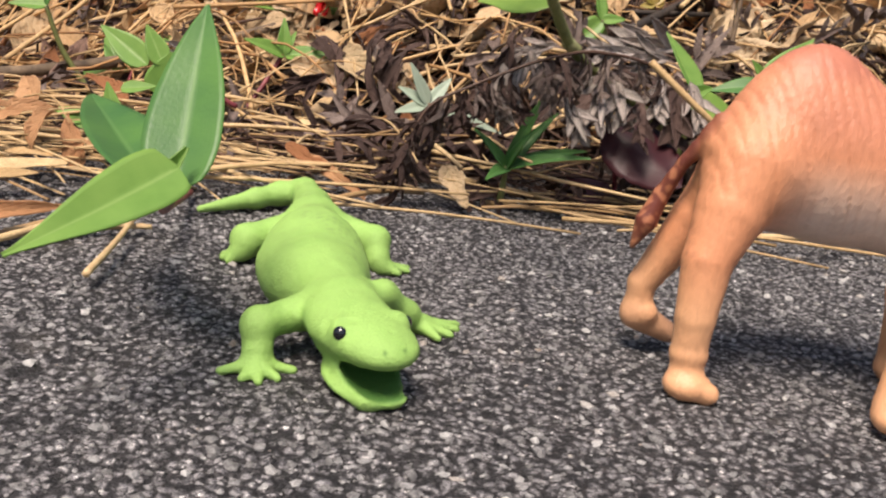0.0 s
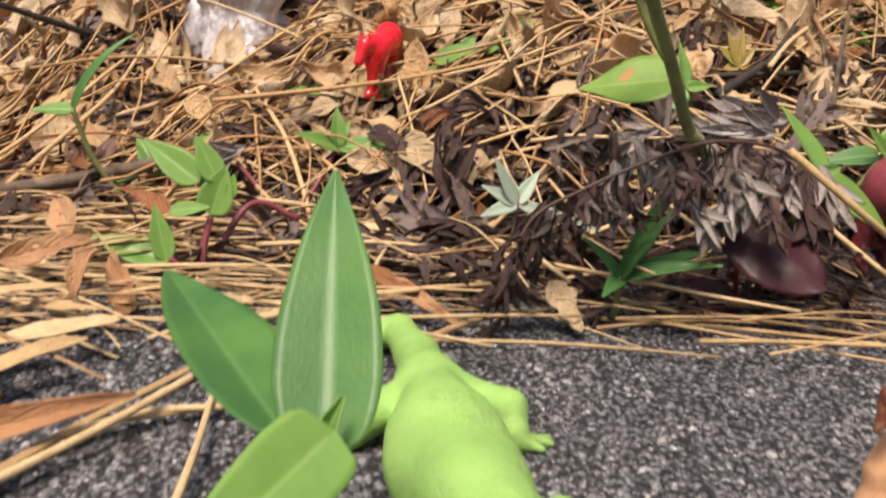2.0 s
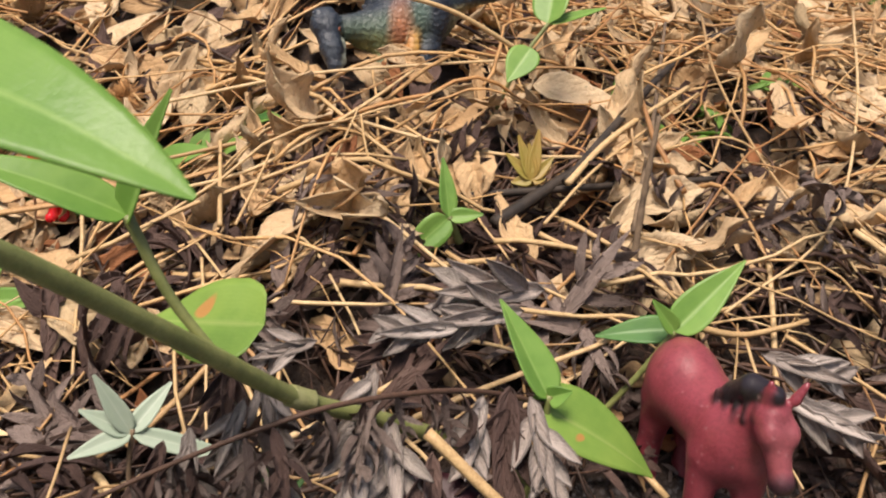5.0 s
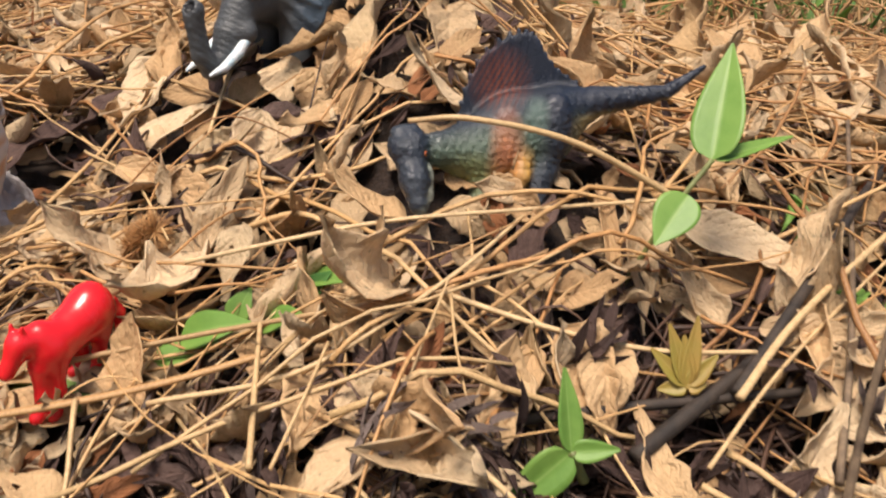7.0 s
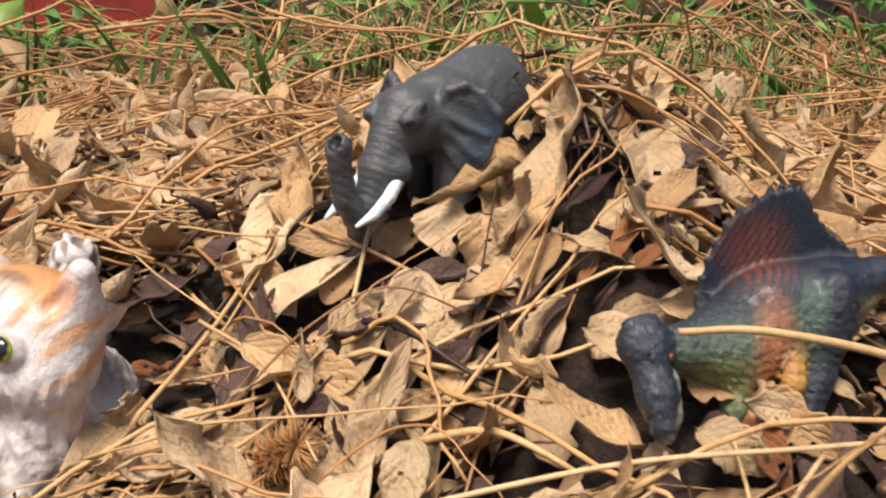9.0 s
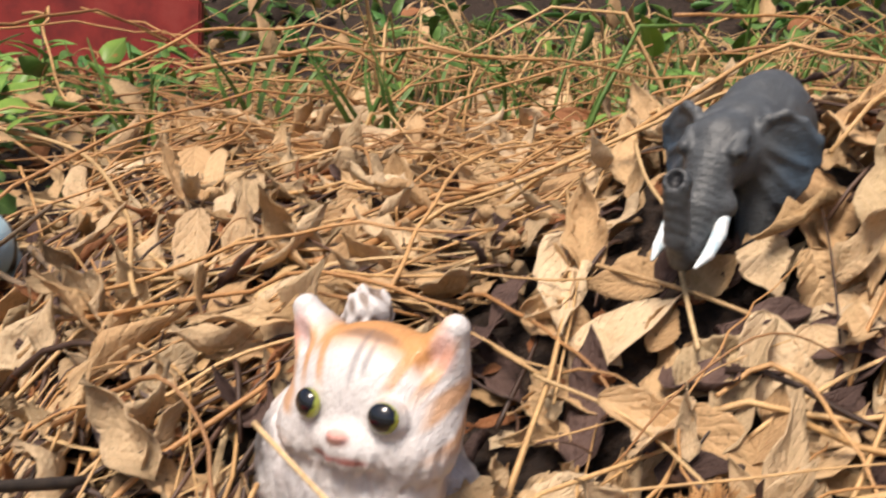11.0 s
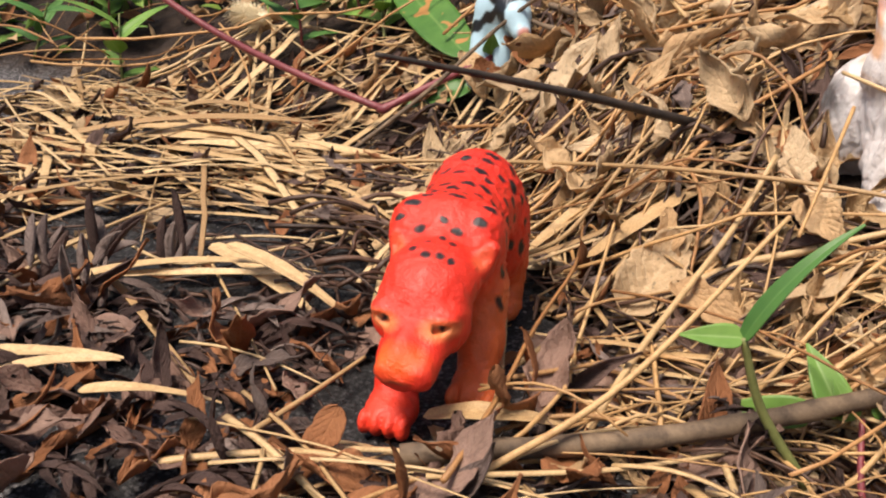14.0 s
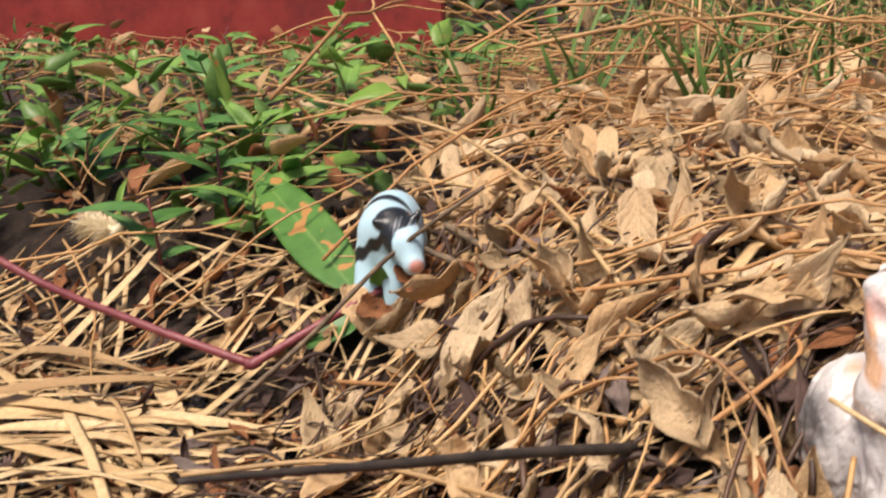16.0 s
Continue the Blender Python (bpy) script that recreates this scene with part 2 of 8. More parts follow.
M_STICK = plain_stalk_material("black_brown_stick", (0.015, 0.011, 0.009), (0.06, 0.042, 0.03), 0.7)
M_REDSTEM = plain_stalk_material("crimson_stem", (0.16, 0.025, 0.035), (0.28, 0.07, 0.075), 0.4)
M_GREENSTEM = plain_stalk_material("green_stem", (0.13, 0.15, 0.045), (0.25, 0.265, 0.09), 0.4)
M_SHEATH = plain_stalk_material("pale_green_sheath", (0.22, 0.23, 0.08), (0.36, 0.35, 0.16), 0.45)
M_LEAF_ORANGE = dry_leaf_material("orange_leaf", (0.28, 0.09, 0.035), (0.56, 0.25, 0.11), (0.70, 0.42, 0.22), 0.3)
M_GREEN = green_leaf_material("fresh_green_leaf", (0.14, 0.29, 0.05), (0.25, 0.42, 0.09), (0.38, 0.54, 0.17))
M_BLUEGREEN = green_leaf_material("blue_green_leaf", (0.065, 0.18, 0.05), (0.12, 0.27, 0.06), (0.2, 0.37, 0.11))
M_YELLOWGREEN = green_leaf_material("yellow_green_leaf", (0.16, 0.3, 0.05), (0.28, 0.42, 0.08), (0.42, 0.5, 0.16), 0.71)
M_PALEGREEN = green_leaf_material("pale_green_leaf", (0.24, 0.36, 0.10), (0.36, 0.47, 0.16), (0.5, 0.55, 0.26))
M_YOUNG = green_leaf_material("young_yellow_leaf", (0.30, 0.27, 0.05), (0.46, 0.27, 0.07), (0.55, 0.42, 0.14))
M_SPOTLEAF = green_leaf_material("spotted_green_leaf", (0.06, 0.17, 0.03), (0.12, 0.27, 0.05), (0.25, 0.4, 0.1), 0.65)
M_SILVER = green_leaf_material("silvery_leaf", (0.36, 0.45, 0.34), (0.5, 0.58, 0.46), (0.62, 0.68, 0.56))
M_GRASS = green_leaf_material("grass_green", (0.08, 0.17, 0.03), (0.17, 0.29, 0.07), (0.24, 0.36, 0.11))
M_PERILLA = green_leaf_material("purple_leaf", (0.045, 0.012, 0.018), (0.09, 0.025, 0.03), (0.12, 0.05, 0.05))


# ---- mesh tools ----
def mesh_from(name, verts, quads, uv=None, smooth=True, paint=None, extra=None):
    """A mesh from arrays; a quad whose last two corners agree is a triangle."""
    verts, quads = np.asarray(verts, np.float32), np.asarray(quads, np.int32)
    me = bpy.data.meshes.new(name)
    me.vertices.add(len(verts))
    me.vertices.foreach_set("co", verts.ravel())
    three = quads[:, 2] == quads[:, 3]
    size = np.where(three, 3, 4)
    keep = np.ones(quads.shape, bool)
    keep[three, 3] = False
    corner = quads[keep]
    me.loops.add(len(corner))
    me.loops.foreach_set("vertex_index", corner)
    me.polygons.add(len(quads))
    me.polygons.foreach_set("loop_start", np.r_[0, np.cumsum(size)[:-1]].astype(np.int32))
    me.update(calc_edges=True)
    me.polygons.foreach_set("use_smooth", np.full(len(quads), smooth))
    if uv is not None:
        layer = me.uv_layers.new(name="UVMap")
        layer.data.foreach_set("uv", np.asarray(uv, np.float32)[corner].ravel())
    if paint is not None:
        a = me.attributes.new("paint", "FLOAT_COLOR", "POINT")
        a.data.foreach_set("color", np.c_[paint, np.ones(len(paint))].astype(np.float32).ravel())
    if extra is not None:
        a = me.attributes.new(extra[0], "FLOAT", "POINT")
        a.data.foreach_set("value", np.asarray(extra[1], np.float32))
    return me


class Heap:
    """Many small shells gathered into one mesh."""

    def __init__(self):
        self.v, self.q, self.uv, self.n = [], [], [], 0

    def add(self, shell, m=None):
        v, q, uv = shell
        if m is not None:
            a = np.array(m)
            v = v @ a[:3, :3].T + a[:3, 3]
        self.v.append(v), self.q.append(q + self.n), self.uv.append(uv)
        self.n += len(v)

    def mesh(self, name, mat):
        me = mesh_from(name, np.concatenate(self.v), np.concatenate(self.q), np.concatenate(self.uv))
        me.materials.append(mat)
        return me


def glide(points, n):
    """n points along a smooth line through the given ones."""
    p = np.array(points, float)
    if len(p) == 2:
        return p[0] + (p[1] - p[0]) * np.linspace(0, 1, n)[:, None]
    p = np.vstack([2 * p[0] - p[1], p, 2 * p[-1] - p[-2]])
    out = []
    for u in np.linspace(0, len(p) - 3 - 1e-9, n):
        i, t = int(u), u - int(u)
        a, b, c, d = p[i:i + 4]
        out.append(0.5 * (2 * b + (c - a) * t + (2 * a - 5 * b + 4 * c - d) * t * t + (3 * b - 3 * c + d - a) * t ** 3))
    return np.array(out)


def tube(line, r0, r1=None, sides=5, flat=1.0, knots=0.0):
    """A closed stalk along a line, tapering from r0 to r1; flat under 1 makes a blade of straw."""
    line = np.asarray(line, float)
    n = len(line)
    r1 = r0 if r1 is None else r1
    d = np.gradient(line, axis=0)
    d /= np.linalg.norm(d, axis=1)[:, None] + 1e-12
    up = np.array([0.0, 0.0, 1.0]) if abs(d[0][2]) < 0.9 else np.array([0.0, 1.0, 0.0])
    side = np.cross(d, up)
    side /= np.linalg.norm(side, axis=1)[:, None] + 1e-12
    nor = np.cross(side, d)
    r = np.linspace(r0, r1, n)
    if knots:
        r = r * (1 + knots * (np.sin(np.arange(n) * 2.1) > 0.8))
    a = np.arange(sides) * 2 * np.pi / sides
    ring = side[:, None, :] * (np.cos(a)[None, :, None] * r[:, None, None]) + nor[:, None, :] * (np.sin(a)[None, :, None] * (r * flat)[:, None, None])
    v = (line[:, None, :] + ring).reshape(-1, 3)
    v = np.vstack([v, line[0], line[-1]])
    i, j = np.meshgrid(np.arange(n - 1), np.arange(sides), indexing="ij")
    k = (j + 1) % sides
    q = np.stack([i * sides + j, i * sides + k, (i + 1) * sides + k, (i + 1) * sides + j], -1).reshape(-1, 4)
    j = np.arange(sides)
    k = (j + 1) % sides
    s, e = n * sides, n * sides + 1
    q = np.vstack([q, np.stack([k, j, j * 0 + s, j * 0 + s], -1), np.stack([(n - 1) * sides + j, (n - 1) * sides + k, j * 0 + e, j * 0 + e], -1)])
    uv = np.zeros((len(v), 2))
    uv[:-2, 0] = np.repeat(np.linspace(0, 1, n), sides)
    uv[:-2, 1] = np.tile(np.arange(sides) / sides, n)
    return v, q, uv


def leaf(length, width, n=12, m=3, belly=0.4, point=1.0, arc=0.0, fold=0.0, curl=0.0, twist=0.0, wave=0.0, thick=0.0003, seed=0, holes=(), stalk=0.0, torn=0.0):
    """A leaf along +x with its face to +z: a closed shell with a rim, a fold along the rib, rolled edges and waves."""
    rng = np.random.RandomState(seed)
    u = np.linspace(0, 1, n + 1)
    prof = (u ** belly) * ((1 - u) ** (point * 1.15))
    prof = prof / prof.max() * width / 2 + 0.0004
    if stalk:
        prof = np.where(u < stalk, 0.0007, prof)
    ph = rng.rand(4) * 6.28
    w = np.linspace(-1, 1, 2 * m + 1)
    jag = 1 + wave * 0.45 * (0.5 * np.sin(u * 23 + ph[0]) * np.sin(u * 9 + ph[1]) + 0.35 * np.sin(u * 47 + ph[2]))
    U, W = np.meshgrid(u, w, indexing="ij")
    half = (prof * jag)[:, None] * np.ones_like(W)
    if torn:
        cut = np.random.RandomState(seed + 17)
        for _ in range(5):
            at, wide, deep, side = cut.uniform(0.15, 0.95), cut.uniform(0.03, 0.10), torn * cut.uniform(0.3, 1.0), cut.choice((-1, 1))
            half = half * (1 - deep * np.exp(-((U - at) / wide) ** 2) * (W * side > 0))
    y = half * W
    z = np.abs(W) * half * math.tan(min(abs(fold), 1.3)) * np.sign(fold) if fold else np.zeros_like(y)
    if curl:
        ang = curl * np.abs(W)
        y = np.sign(W) * half * np.sin(ang) / (curl + 1e-9) * (1 if not fold else math.cos(fold))
        z = z + half * (1 - np.cos(ang)) / (curl + 1e-9)
    z = z + wave * width * 0.3 * (np.sin(U * 11 + ph[2] + W * 1.5) * np.abs(W) + 0.6 * np.sin(U * 6 + ph[3]))
    z = z + wave * width * 0.11 * np.sin(U * 29 + W * 4 + ph[1]) * np.sin(W * 5 + U * 13 + ph[0])
    tw = twist * (U - 0.3)
    y, z = y * np.cos(tw) - z * np.sin(tw), y * np.sin(tw) + z * np.cos(tw)
    if arc:
        th = arc * (U - 0.0)
        cx, cz = length * np.sin(th) / arc, length * (1 - np.cos(th)) / arc
        x, z = cx - z * np.sin(th), cz + z * np.cos(th)
    else:
        x = U * length
    top = np.stack([x, y, z], -1)
    du, dw = np.gradient(top, axis=0), np.gradient(top, axis=1)
    nn = np.cross(du, dw)
    nn /= np.linalg.norm(nn, axis=-1)[..., None] + 1e-12
    bottom = top - nn * thick
    ring = np.concatenate([top, bottom[:, ::-1]], axis=1)
    k = ring.shape[1]
    wr = np.concatenate([w, w[::-1]])
    uv = np.stack(np.meshgrid(u, wr * 0.5 + 0.5, indexing="ij"), -1).reshape(-1, 2)
    i, j = np.meshgrid(np.arange(n), np.arange(k), indexing="ij")
    jj = (j + 1) % k
    q = np.stack([i * k + j, (i + 1) * k + j, (i + 1) * k + jj, i * k + jj], -1).reshape(-1, 4)
    if holes:
        mid = uv[q].mean(1)
        keep = np.ones(len(q), bool)
        for hu, hv, hr in holes:
            keep &= ((mid[:, 0] - hu) * 2.2) ** 2 + (mid[:, 1] - hv) ** 2 > hr * hr
        q = q[keep]
    return ring.reshape(-1, 3), q, uv


def shell_mesh(name, shell, mat):
    me = mesh_from(name, shell[0], shell[1], shell[2])
    me.materials.append(mat)
    return me


def aim(base, tip, face=(0, 0, 1)):
    """A pose at base with +x towards tip and +z as near to face as it can be."""
    x = (Vector(tip) - Vector(base)).normalized()
    y = Vector(face).cross(x)
    if y.length < 1e-4:
        y = Vector((0, 1, 0)).cross(x)
    y.normalize()
    z = x.cross(y)
    return Matrix.Translation(base) @ Matrix((x, y, z)).transposed().to_4x4()


def root(name, at, label, category, group="", kind=""):
    ob = new(name)
    ob.empty_display_size = 0.01
    ob.location = at
    return tagged(ob, label, category, group, kind)


def part(name, me, parent, m=None, label=""):
    """A mesh under a thing, at the world pose m."""
    ob = new(name, me)
    ob.parent = parent
    ob.matrix_parent_inverse = Matrix.Translation(parent.location).inverted()
    if m is not None:
        ob.matrix_basis = m
    return tagged(ob, label)


def thing(name, me, m, label, category, group="", kind=""):
    ob = new(name, me)
    ob.matrix_basis = m
    return tagged(ob, label, category, group, kind)


def stalk_thing(name, points, r0, r1, mat, label, category, group="", sides=7, flat=1.0, knots=0.0, n=None, kind=""):
    base = Vector(points[0])
    line = glide(points, n or 8 * len(points)) - np.array(base)
    return thing(name, shell_mesh(name, tube(line, r0, r1, sides, flat, knots), mat), Matrix.Translation(base), label, category, group, kind)


# ---- the lie of the land ----
def front(x):
    """Where the heap of litter begins to rise, along y."""
    return np.interp(x, [-2, -0.7, -0.33, -0.24, -0.115, 0, 0.05, 3], [1.1, 0.95, 0.78, 0.62, 0.5, 0.46, 0.44, 0.44])


def lumps(x, y):
    return 0.006 * np.sin(x * 31 + 1.3 * np.sin(y * 23)) * np.sin(y * 27 + 0.7) + 0.004 * np.sin(x * 67 + y * 41) + 0.003 * np.sin(x * 90 - y * 75 + 1)


def height(x, y):
    """The heap's upper side."""
    x, y = np.asarray(x, float), np.asarray(y, float)
    s = np.maximum(y - front(x), 0)
    g = 0.14 * (1 - np.exp(-s / 0.15)) * (1 + 0.2 * np.clip((x - 0.02) / 0.06, 0, 1) * np.clip((1.4 - y) / 0.5, 0, 1))
    rise = 0.074 * np.exp(-((x - 0.025) ** 2 + (y - 0.775) ** 2) / 0.0072) + 0.012 * np.exp(-((x - 0.11) ** 2 + (y - 0.645) ** 2) / 0.005)
    rise = rise - 0.02 * np.exp(-((x + 0.125) ** 2 + (y - 0.612) ** 2) / 0.0032)
    rise = rise - 0.022 * np.exp(-((x - 0.175) / 0.05) ** 2 - ((y - 0.545) / 0.022) ** 2)
    bank = np.clip((y - 2.6) / 1.6, 0, 1)
    return g + rise + lumps(x, y) * np.clip(s / 0.06, 0, 1) + 1.3 * bank * bank * (3 - 2 * bank)


# ---- ground ----
def spread(dense, far):
    """Grid lines: dense stretches, then ever wider steps out to far."""
    lines = [dense[0][0]]
    for lo, hi, step in dense:
        lines += list(np.arange(lo, hi, step)[1 if lo == dense[0][0] else 0:])
    up = dense[-1][2] * 1.5
    while lines[-1] < far:
        lines.append(lines[-1] + up)
        up *= 1.28
    down = dense[0][2] * 1.5
    while lines[0] > -far:
        lines.insert(0, lines[0] - down)
        down *= 1.28
    return np.array(lines)


def crag(x, y):
    """The roughness of the worn asphalt."""
    return (np.sin(x * 1900 + 3 * np.sin(y * 900)) * np.sin(y * 1750 + 2 * np.sin(x * 1100)) * 0.00045 + np.sin(x * 700 + y * 300) * np.sin(y * 620 - x * 210) * 0.0004
            + np.sin(x * 61) * np.sin(y * 57 + 1) * 0.0006)


def build_ground():
    gx = spread([(-0.75, -0.2, 0.006), (-0.2, 0.3, 0.0018), (0.3, 0.9, 0.006)], 70)
    gy = spread([(0.06, 0.46, 0.0018), (0.46, 1.3, 0.006)], 70)
    X, Y = np.meshgrid(gx, gy, indexing="ij")
    s = Y - front(X)
    soil = np.clip(s / 0.03 + 0.5, 0, 1)
    Z = height(X, Y) - 0.012 * np.clip(s / 0.05, 0, 1) + crag(X, Y) * (1 - soil)
    n, m = X.shape
    i, j = np.meshgrid(np.arange(n - 1), np.arange(m - 1), indexing="ij")
    q = np.stack([i * m + j, (i + 1) * m + j, (i + 1) * m + j + 1, i * m + j + 1], -1).reshape(-1, 4)
    me = mesh_from("ground", np.stack([X, Y, Z], -1).reshape(-1, 3), q, extra=("soil", soil.ravel()))
    # how far the asphalt is darkened: a broad oval with a wavy edge
    dark_amount = np.clip(1.6 - np.hypot((X + 0.42) / 0.20, (Y - 0.57) / 0.15) + 0.35 * np.sin(X * 60 + 2 * np.sin(Y * 45)) * np.sin(Y * 70), 0, 1)
    a = me.attributes.new("dark_patch", "FLOAT", "POINT")
    a.data.foreach_set("value", dark_amount.ravel().astype(np.float32))
    me.materials.append(M_GROUND)
    thing("ground", me, Matrix(), "worn dark grey asphalt running under a bank of soil", "ground", kind="structure")


build_ground()

ICO = None


def pebble(r, rng):
    """A small crushed stone with broken faces."""
    global ICO
    if ICO is None:
        bm = bmesh.new()
        bmesh.ops.create_icosphere(bm, subdivisions=1, radius=1)
        bm.verts.ensure_lookup_table()
        ICO = (np.array([v.co for v in bm.verts]), np.array([[v.index for v in f.verts] + [f.verts[2].index] for f in bm.faces]))
        bm.free()
    v, q = ICO
    if len(v) > 12:
        v = v / np.linalg.norm(v, axis=1)[:, None]
    k = v * (0.6 + 0.8 * rng.rand(len(v), 1)) * r * (np.array([1, 0.6 + 0.6 * rng.rand(), 0.6]))
    a = rng.rand() * 6.28
    c, s = math.cos(a), math.sin(a)
    k = k @ np.array([[c, s, 0], [-s, c, 0], [0, 0, 1]])
    return k, q, np.zeros((len(v), 2))


def build_aggregate():
    rng = np.random.RandomState(5)
    heap = Heap()
    for lo, hi, y0, y1, count in ((-0.16, 0.3, 0.1, 0.42, 15000), (-0.62, -0.2, 0.42, 0.8, 900)):
        for _ in range(count):
            x, y = rng.uniform(lo, hi), rng.uniform(y0, y1)
            r = 0.0004 + 0.0014 * rng.rand() ** 3.5
            v, q, uv = pebble(r, rng)
            heap.add((v + (x, y, float(crag(x, y)) - r * 0.1), q, uv))
    me = heap.mesh("aggregate", M_STONE)
    me.polygons.foreach_set("use_smooth", np.zeros(len(me.polygons), bool))
    thing("aggregate", me, Matrix(), "small grey and white stone chips set in the asphalt", "gravel", kind="stuff")


build_aggregate()


# ---- toy figures, each one shaped from blended round forms ----
class Sculpt:
    def __init__(self):
        self.ops, self.coats, self.relief = [], [], None

    def cap(self, a, b, ra, rb, col, k=0.004, cut=False):
        a, b = np.array(a, np.float32), np.array(b, np.float32)

        def far(P):
            d = b - a
            t = np.clip((P - a) @ d / float(d @ d), 0, 1)
            return np.linalg.norm(P - a - t[:, None] * d, axis=1) - (ra + (rb - ra) * t)
        self.ops.append((far, np.array(col, np.float32), k, cut))

    def chain(self, pts, radii, col, k=0.004, joint=0.003):
        for i in range(len(pts) - 1):
            self.cap(pts[i], pts[i + 1], radii[i], radii[i + 1], col, k if i == 0 else min(k, joint))

    def ell(self, c, r, col, k=0.004, rot=(0, 0, 0), cut=False):
        c, r = np.array(c, np.float32), np.array(r, np.float32)
        turn = np.array(Euler([radians(v) for v in rot]).to_matrix(), np.float32)

        def far(P):
            p = (P - c) @ turn
            k0 = np.linalg.norm(p / r, axis=1)
            k1 = np.linalg.norm(p / (r * r), axis=1)
            return k0 * (k0 - 1) / (k1 + 1e-9)
        self.ops.append((far, np.array(col, np.float32), k, cut))

    def plate(self, origin, u, outline, half, col, k=0.003):
        """A thin plate: an outline in the plane of u and the upright through origin, half its thickness to each side."""
        o, u = np.array(origin, np.float32), np.array(u, np.float32)
        u = u / np.linalg.norm(u)
        n = np.array([-u[1], u[0], 0], np.float32)
        poly = np.array(outline, np.float32)

        def far(P):
            q = P - o
            a = np.stack([q @ u, q[:, 2]], -1)
            best, sign = np.full(len(P), 1e9, np.float32), np.ones(len(P), np.float32)
            for i in range(len(poly)):
                b, c = poly[i], poly[i - 1]
                e, w = c - b, a - b
                t = np.clip(w @ e / float(e @ e), 0, 1)
                best = np.minimum(best, ((w - t[:, None] * e) ** 2).sum(1))
                c1, c2 = a[:, 1] >= b[1], a[:, 1] < c[1]
                c3 = e[0] * w[:, 1] > e[1] * w[:, 0]
                flip = (c1 & c2 & c3) | (~c1 & ~c2 & ~c3)
                sign = np.where(flip, -sign, sign)
            flat = np.sqrt(best) * sign
            off = np.abs(q @ n) - half
            return np.hypot(np.maximum(flat, 0), np.maximum(off, 0)) + np.minimum(np.maximum(flat, off), 0)
        self.ops.append((far, np.array(col, np.float32), k, False))

    def coat(self, fn):
        """fn(points) gives a weight and a colour to paint with."""
        self.coats.append(fn)

    def field(self, P, colour=False):
        d, col = None, None
        for far, c, k, cut in self.ops:
            e = far(P)
            if d is None:
                d, col = e, np.tile(c, (len(P), 1)) if colour else None
                continue
            if cut:
                h = np.clip(0.5 - 0.5 * (d + e) / k, 0, 1)
                d = d * (1 - h) - e * h + k * h * (1 - h)
            else:
                h = np.clip(0.5 + 0.5 * (d - e) / k, 0, 1)
                d = d * (1 - h) + e * h - k * h * (1 - h)
            if colour:
                col = col * (1 - h)[:, None] + c * h[:, None]
        if self.relief is not None:
            d = d + self.relief(P)
        return (d, col) if colour else d

    def mesh(self, name, lo, hi, step, mat):
        lo, hi = np.array(lo, np.float32), np.array(hi, np.float32)
        n = np.ceil((hi - lo) / step).astype(int) + 1
        axes = [lo[i] + np.arange(n[i], dtype=np.float32) * step for i in range(3)]
        # a coarse look first; only points near the skin are worked out in full
        wide = [lo[i] + np.arange(n[i] // 4 + 2, dtype=np.float32) * step * 4 for i in range(3)]
        C = self.field(np.stack(np.meshgrid(*wide, indexing="ij"), -1).reshape(-1, 3)).reshape([len(w) for w in wide])
        take = [np.minimum((np.arange(n[i]) + 2) // 4, len(wide[i]) - 1) for i in range(3)]
        D = C[np.ix_(*take)].astype(np.float32)
        close = np.abs(D) < step * 7
        at = np.argwhere(close)
        D[close] = self.field((at * step + lo).astype(np.float32))
        inside = D < 0
        total, count = np.zeros((*(n - 1), 3), np.float32), np.zeros(n - 1, np.float32)
        corner = [(a, b, c) for a in (0, 1) for b in (0, 1) for c in (0, 1)]

        def view(A, o):
            return A[o[0]:n[0] - 1 + o[0], o[1]:n[1] - 1 + o[1], o[2]:n[2] - 1 + o[2]]
        for o in corner:
            for ax in range(3):
                if o[ax]:
                    continue
                o2 = tuple(1 if i == ax else o[i] for i in range(3))
                cross = view(inside, o) != view(inside, o2)
                da, db = view(D, o), view(D, o2)
                t = np.where(cross, da / np.where(cross, da - db, 1), 0)
                for i in range(3):
                    total[..., i] += np.where(cross, o[i] + (t if i == ax else 0), 0)
                count += cross
        live = count > 0
        index = np.full(n - 1, -1)
        index[live] = np.arange(live.sum())
        V = (np.argwhere(live) + total[live] / count[live][:, None]) * step + lo
        quads = []
        for ax in range(3):
            b, c = (ax + 1) % 3, (ax + 2) % 3
            sl = [slice(1, m - 1) for m in n]
            sl[ax] = slice(0, n[ax] - 1)
            s2 = list(sl)
            s2[ax] = slice(1, n[ax])
            first, second = inside[tuple(sl)], inside[tuple(s2)]
            for flip in (False, True):
                at = np.argwhere(first & ~second if not flip else second & ~first)
                for i in range(3):
                    at[:, i] += 0 if i == ax else 1
                ring = []
                for ob, oc in ((-1, -1), (0, -1), (0, 0), (-1, 0)):
                    cell = at.copy()
                    cell[:, b] += ob
                    cell[:, c] += oc
                    ring.append(index[cell[:, 0], cell[:, 1], cell[:, 2]])
                q = np.stack(ring if not flip else ring[::-1], -1)
                quads.append(q)
        quads = np.concatenate(quads)
        _, col = self.field(V.astype(np.float32), True)
        for fn in self.coats:
            w, c = fn(V)
            w = np.clip(w, 0, 1)[:, None]
            col = col * (1 - w) + np.array(c) * w
        me = mesh_from(name, V, quads, paint=np.clip(col, 0, 1))
        me.materials.append(mat)
        return me


def near(P, c, r, soft=0.3):
    """1 within r of c, fading out over soft of r."""
    d = np.linalg.norm((P - np.array(c)) / np.array(r), axis=1)
    return np.clip((1 - d) / soft + 0.5, 0, 1)


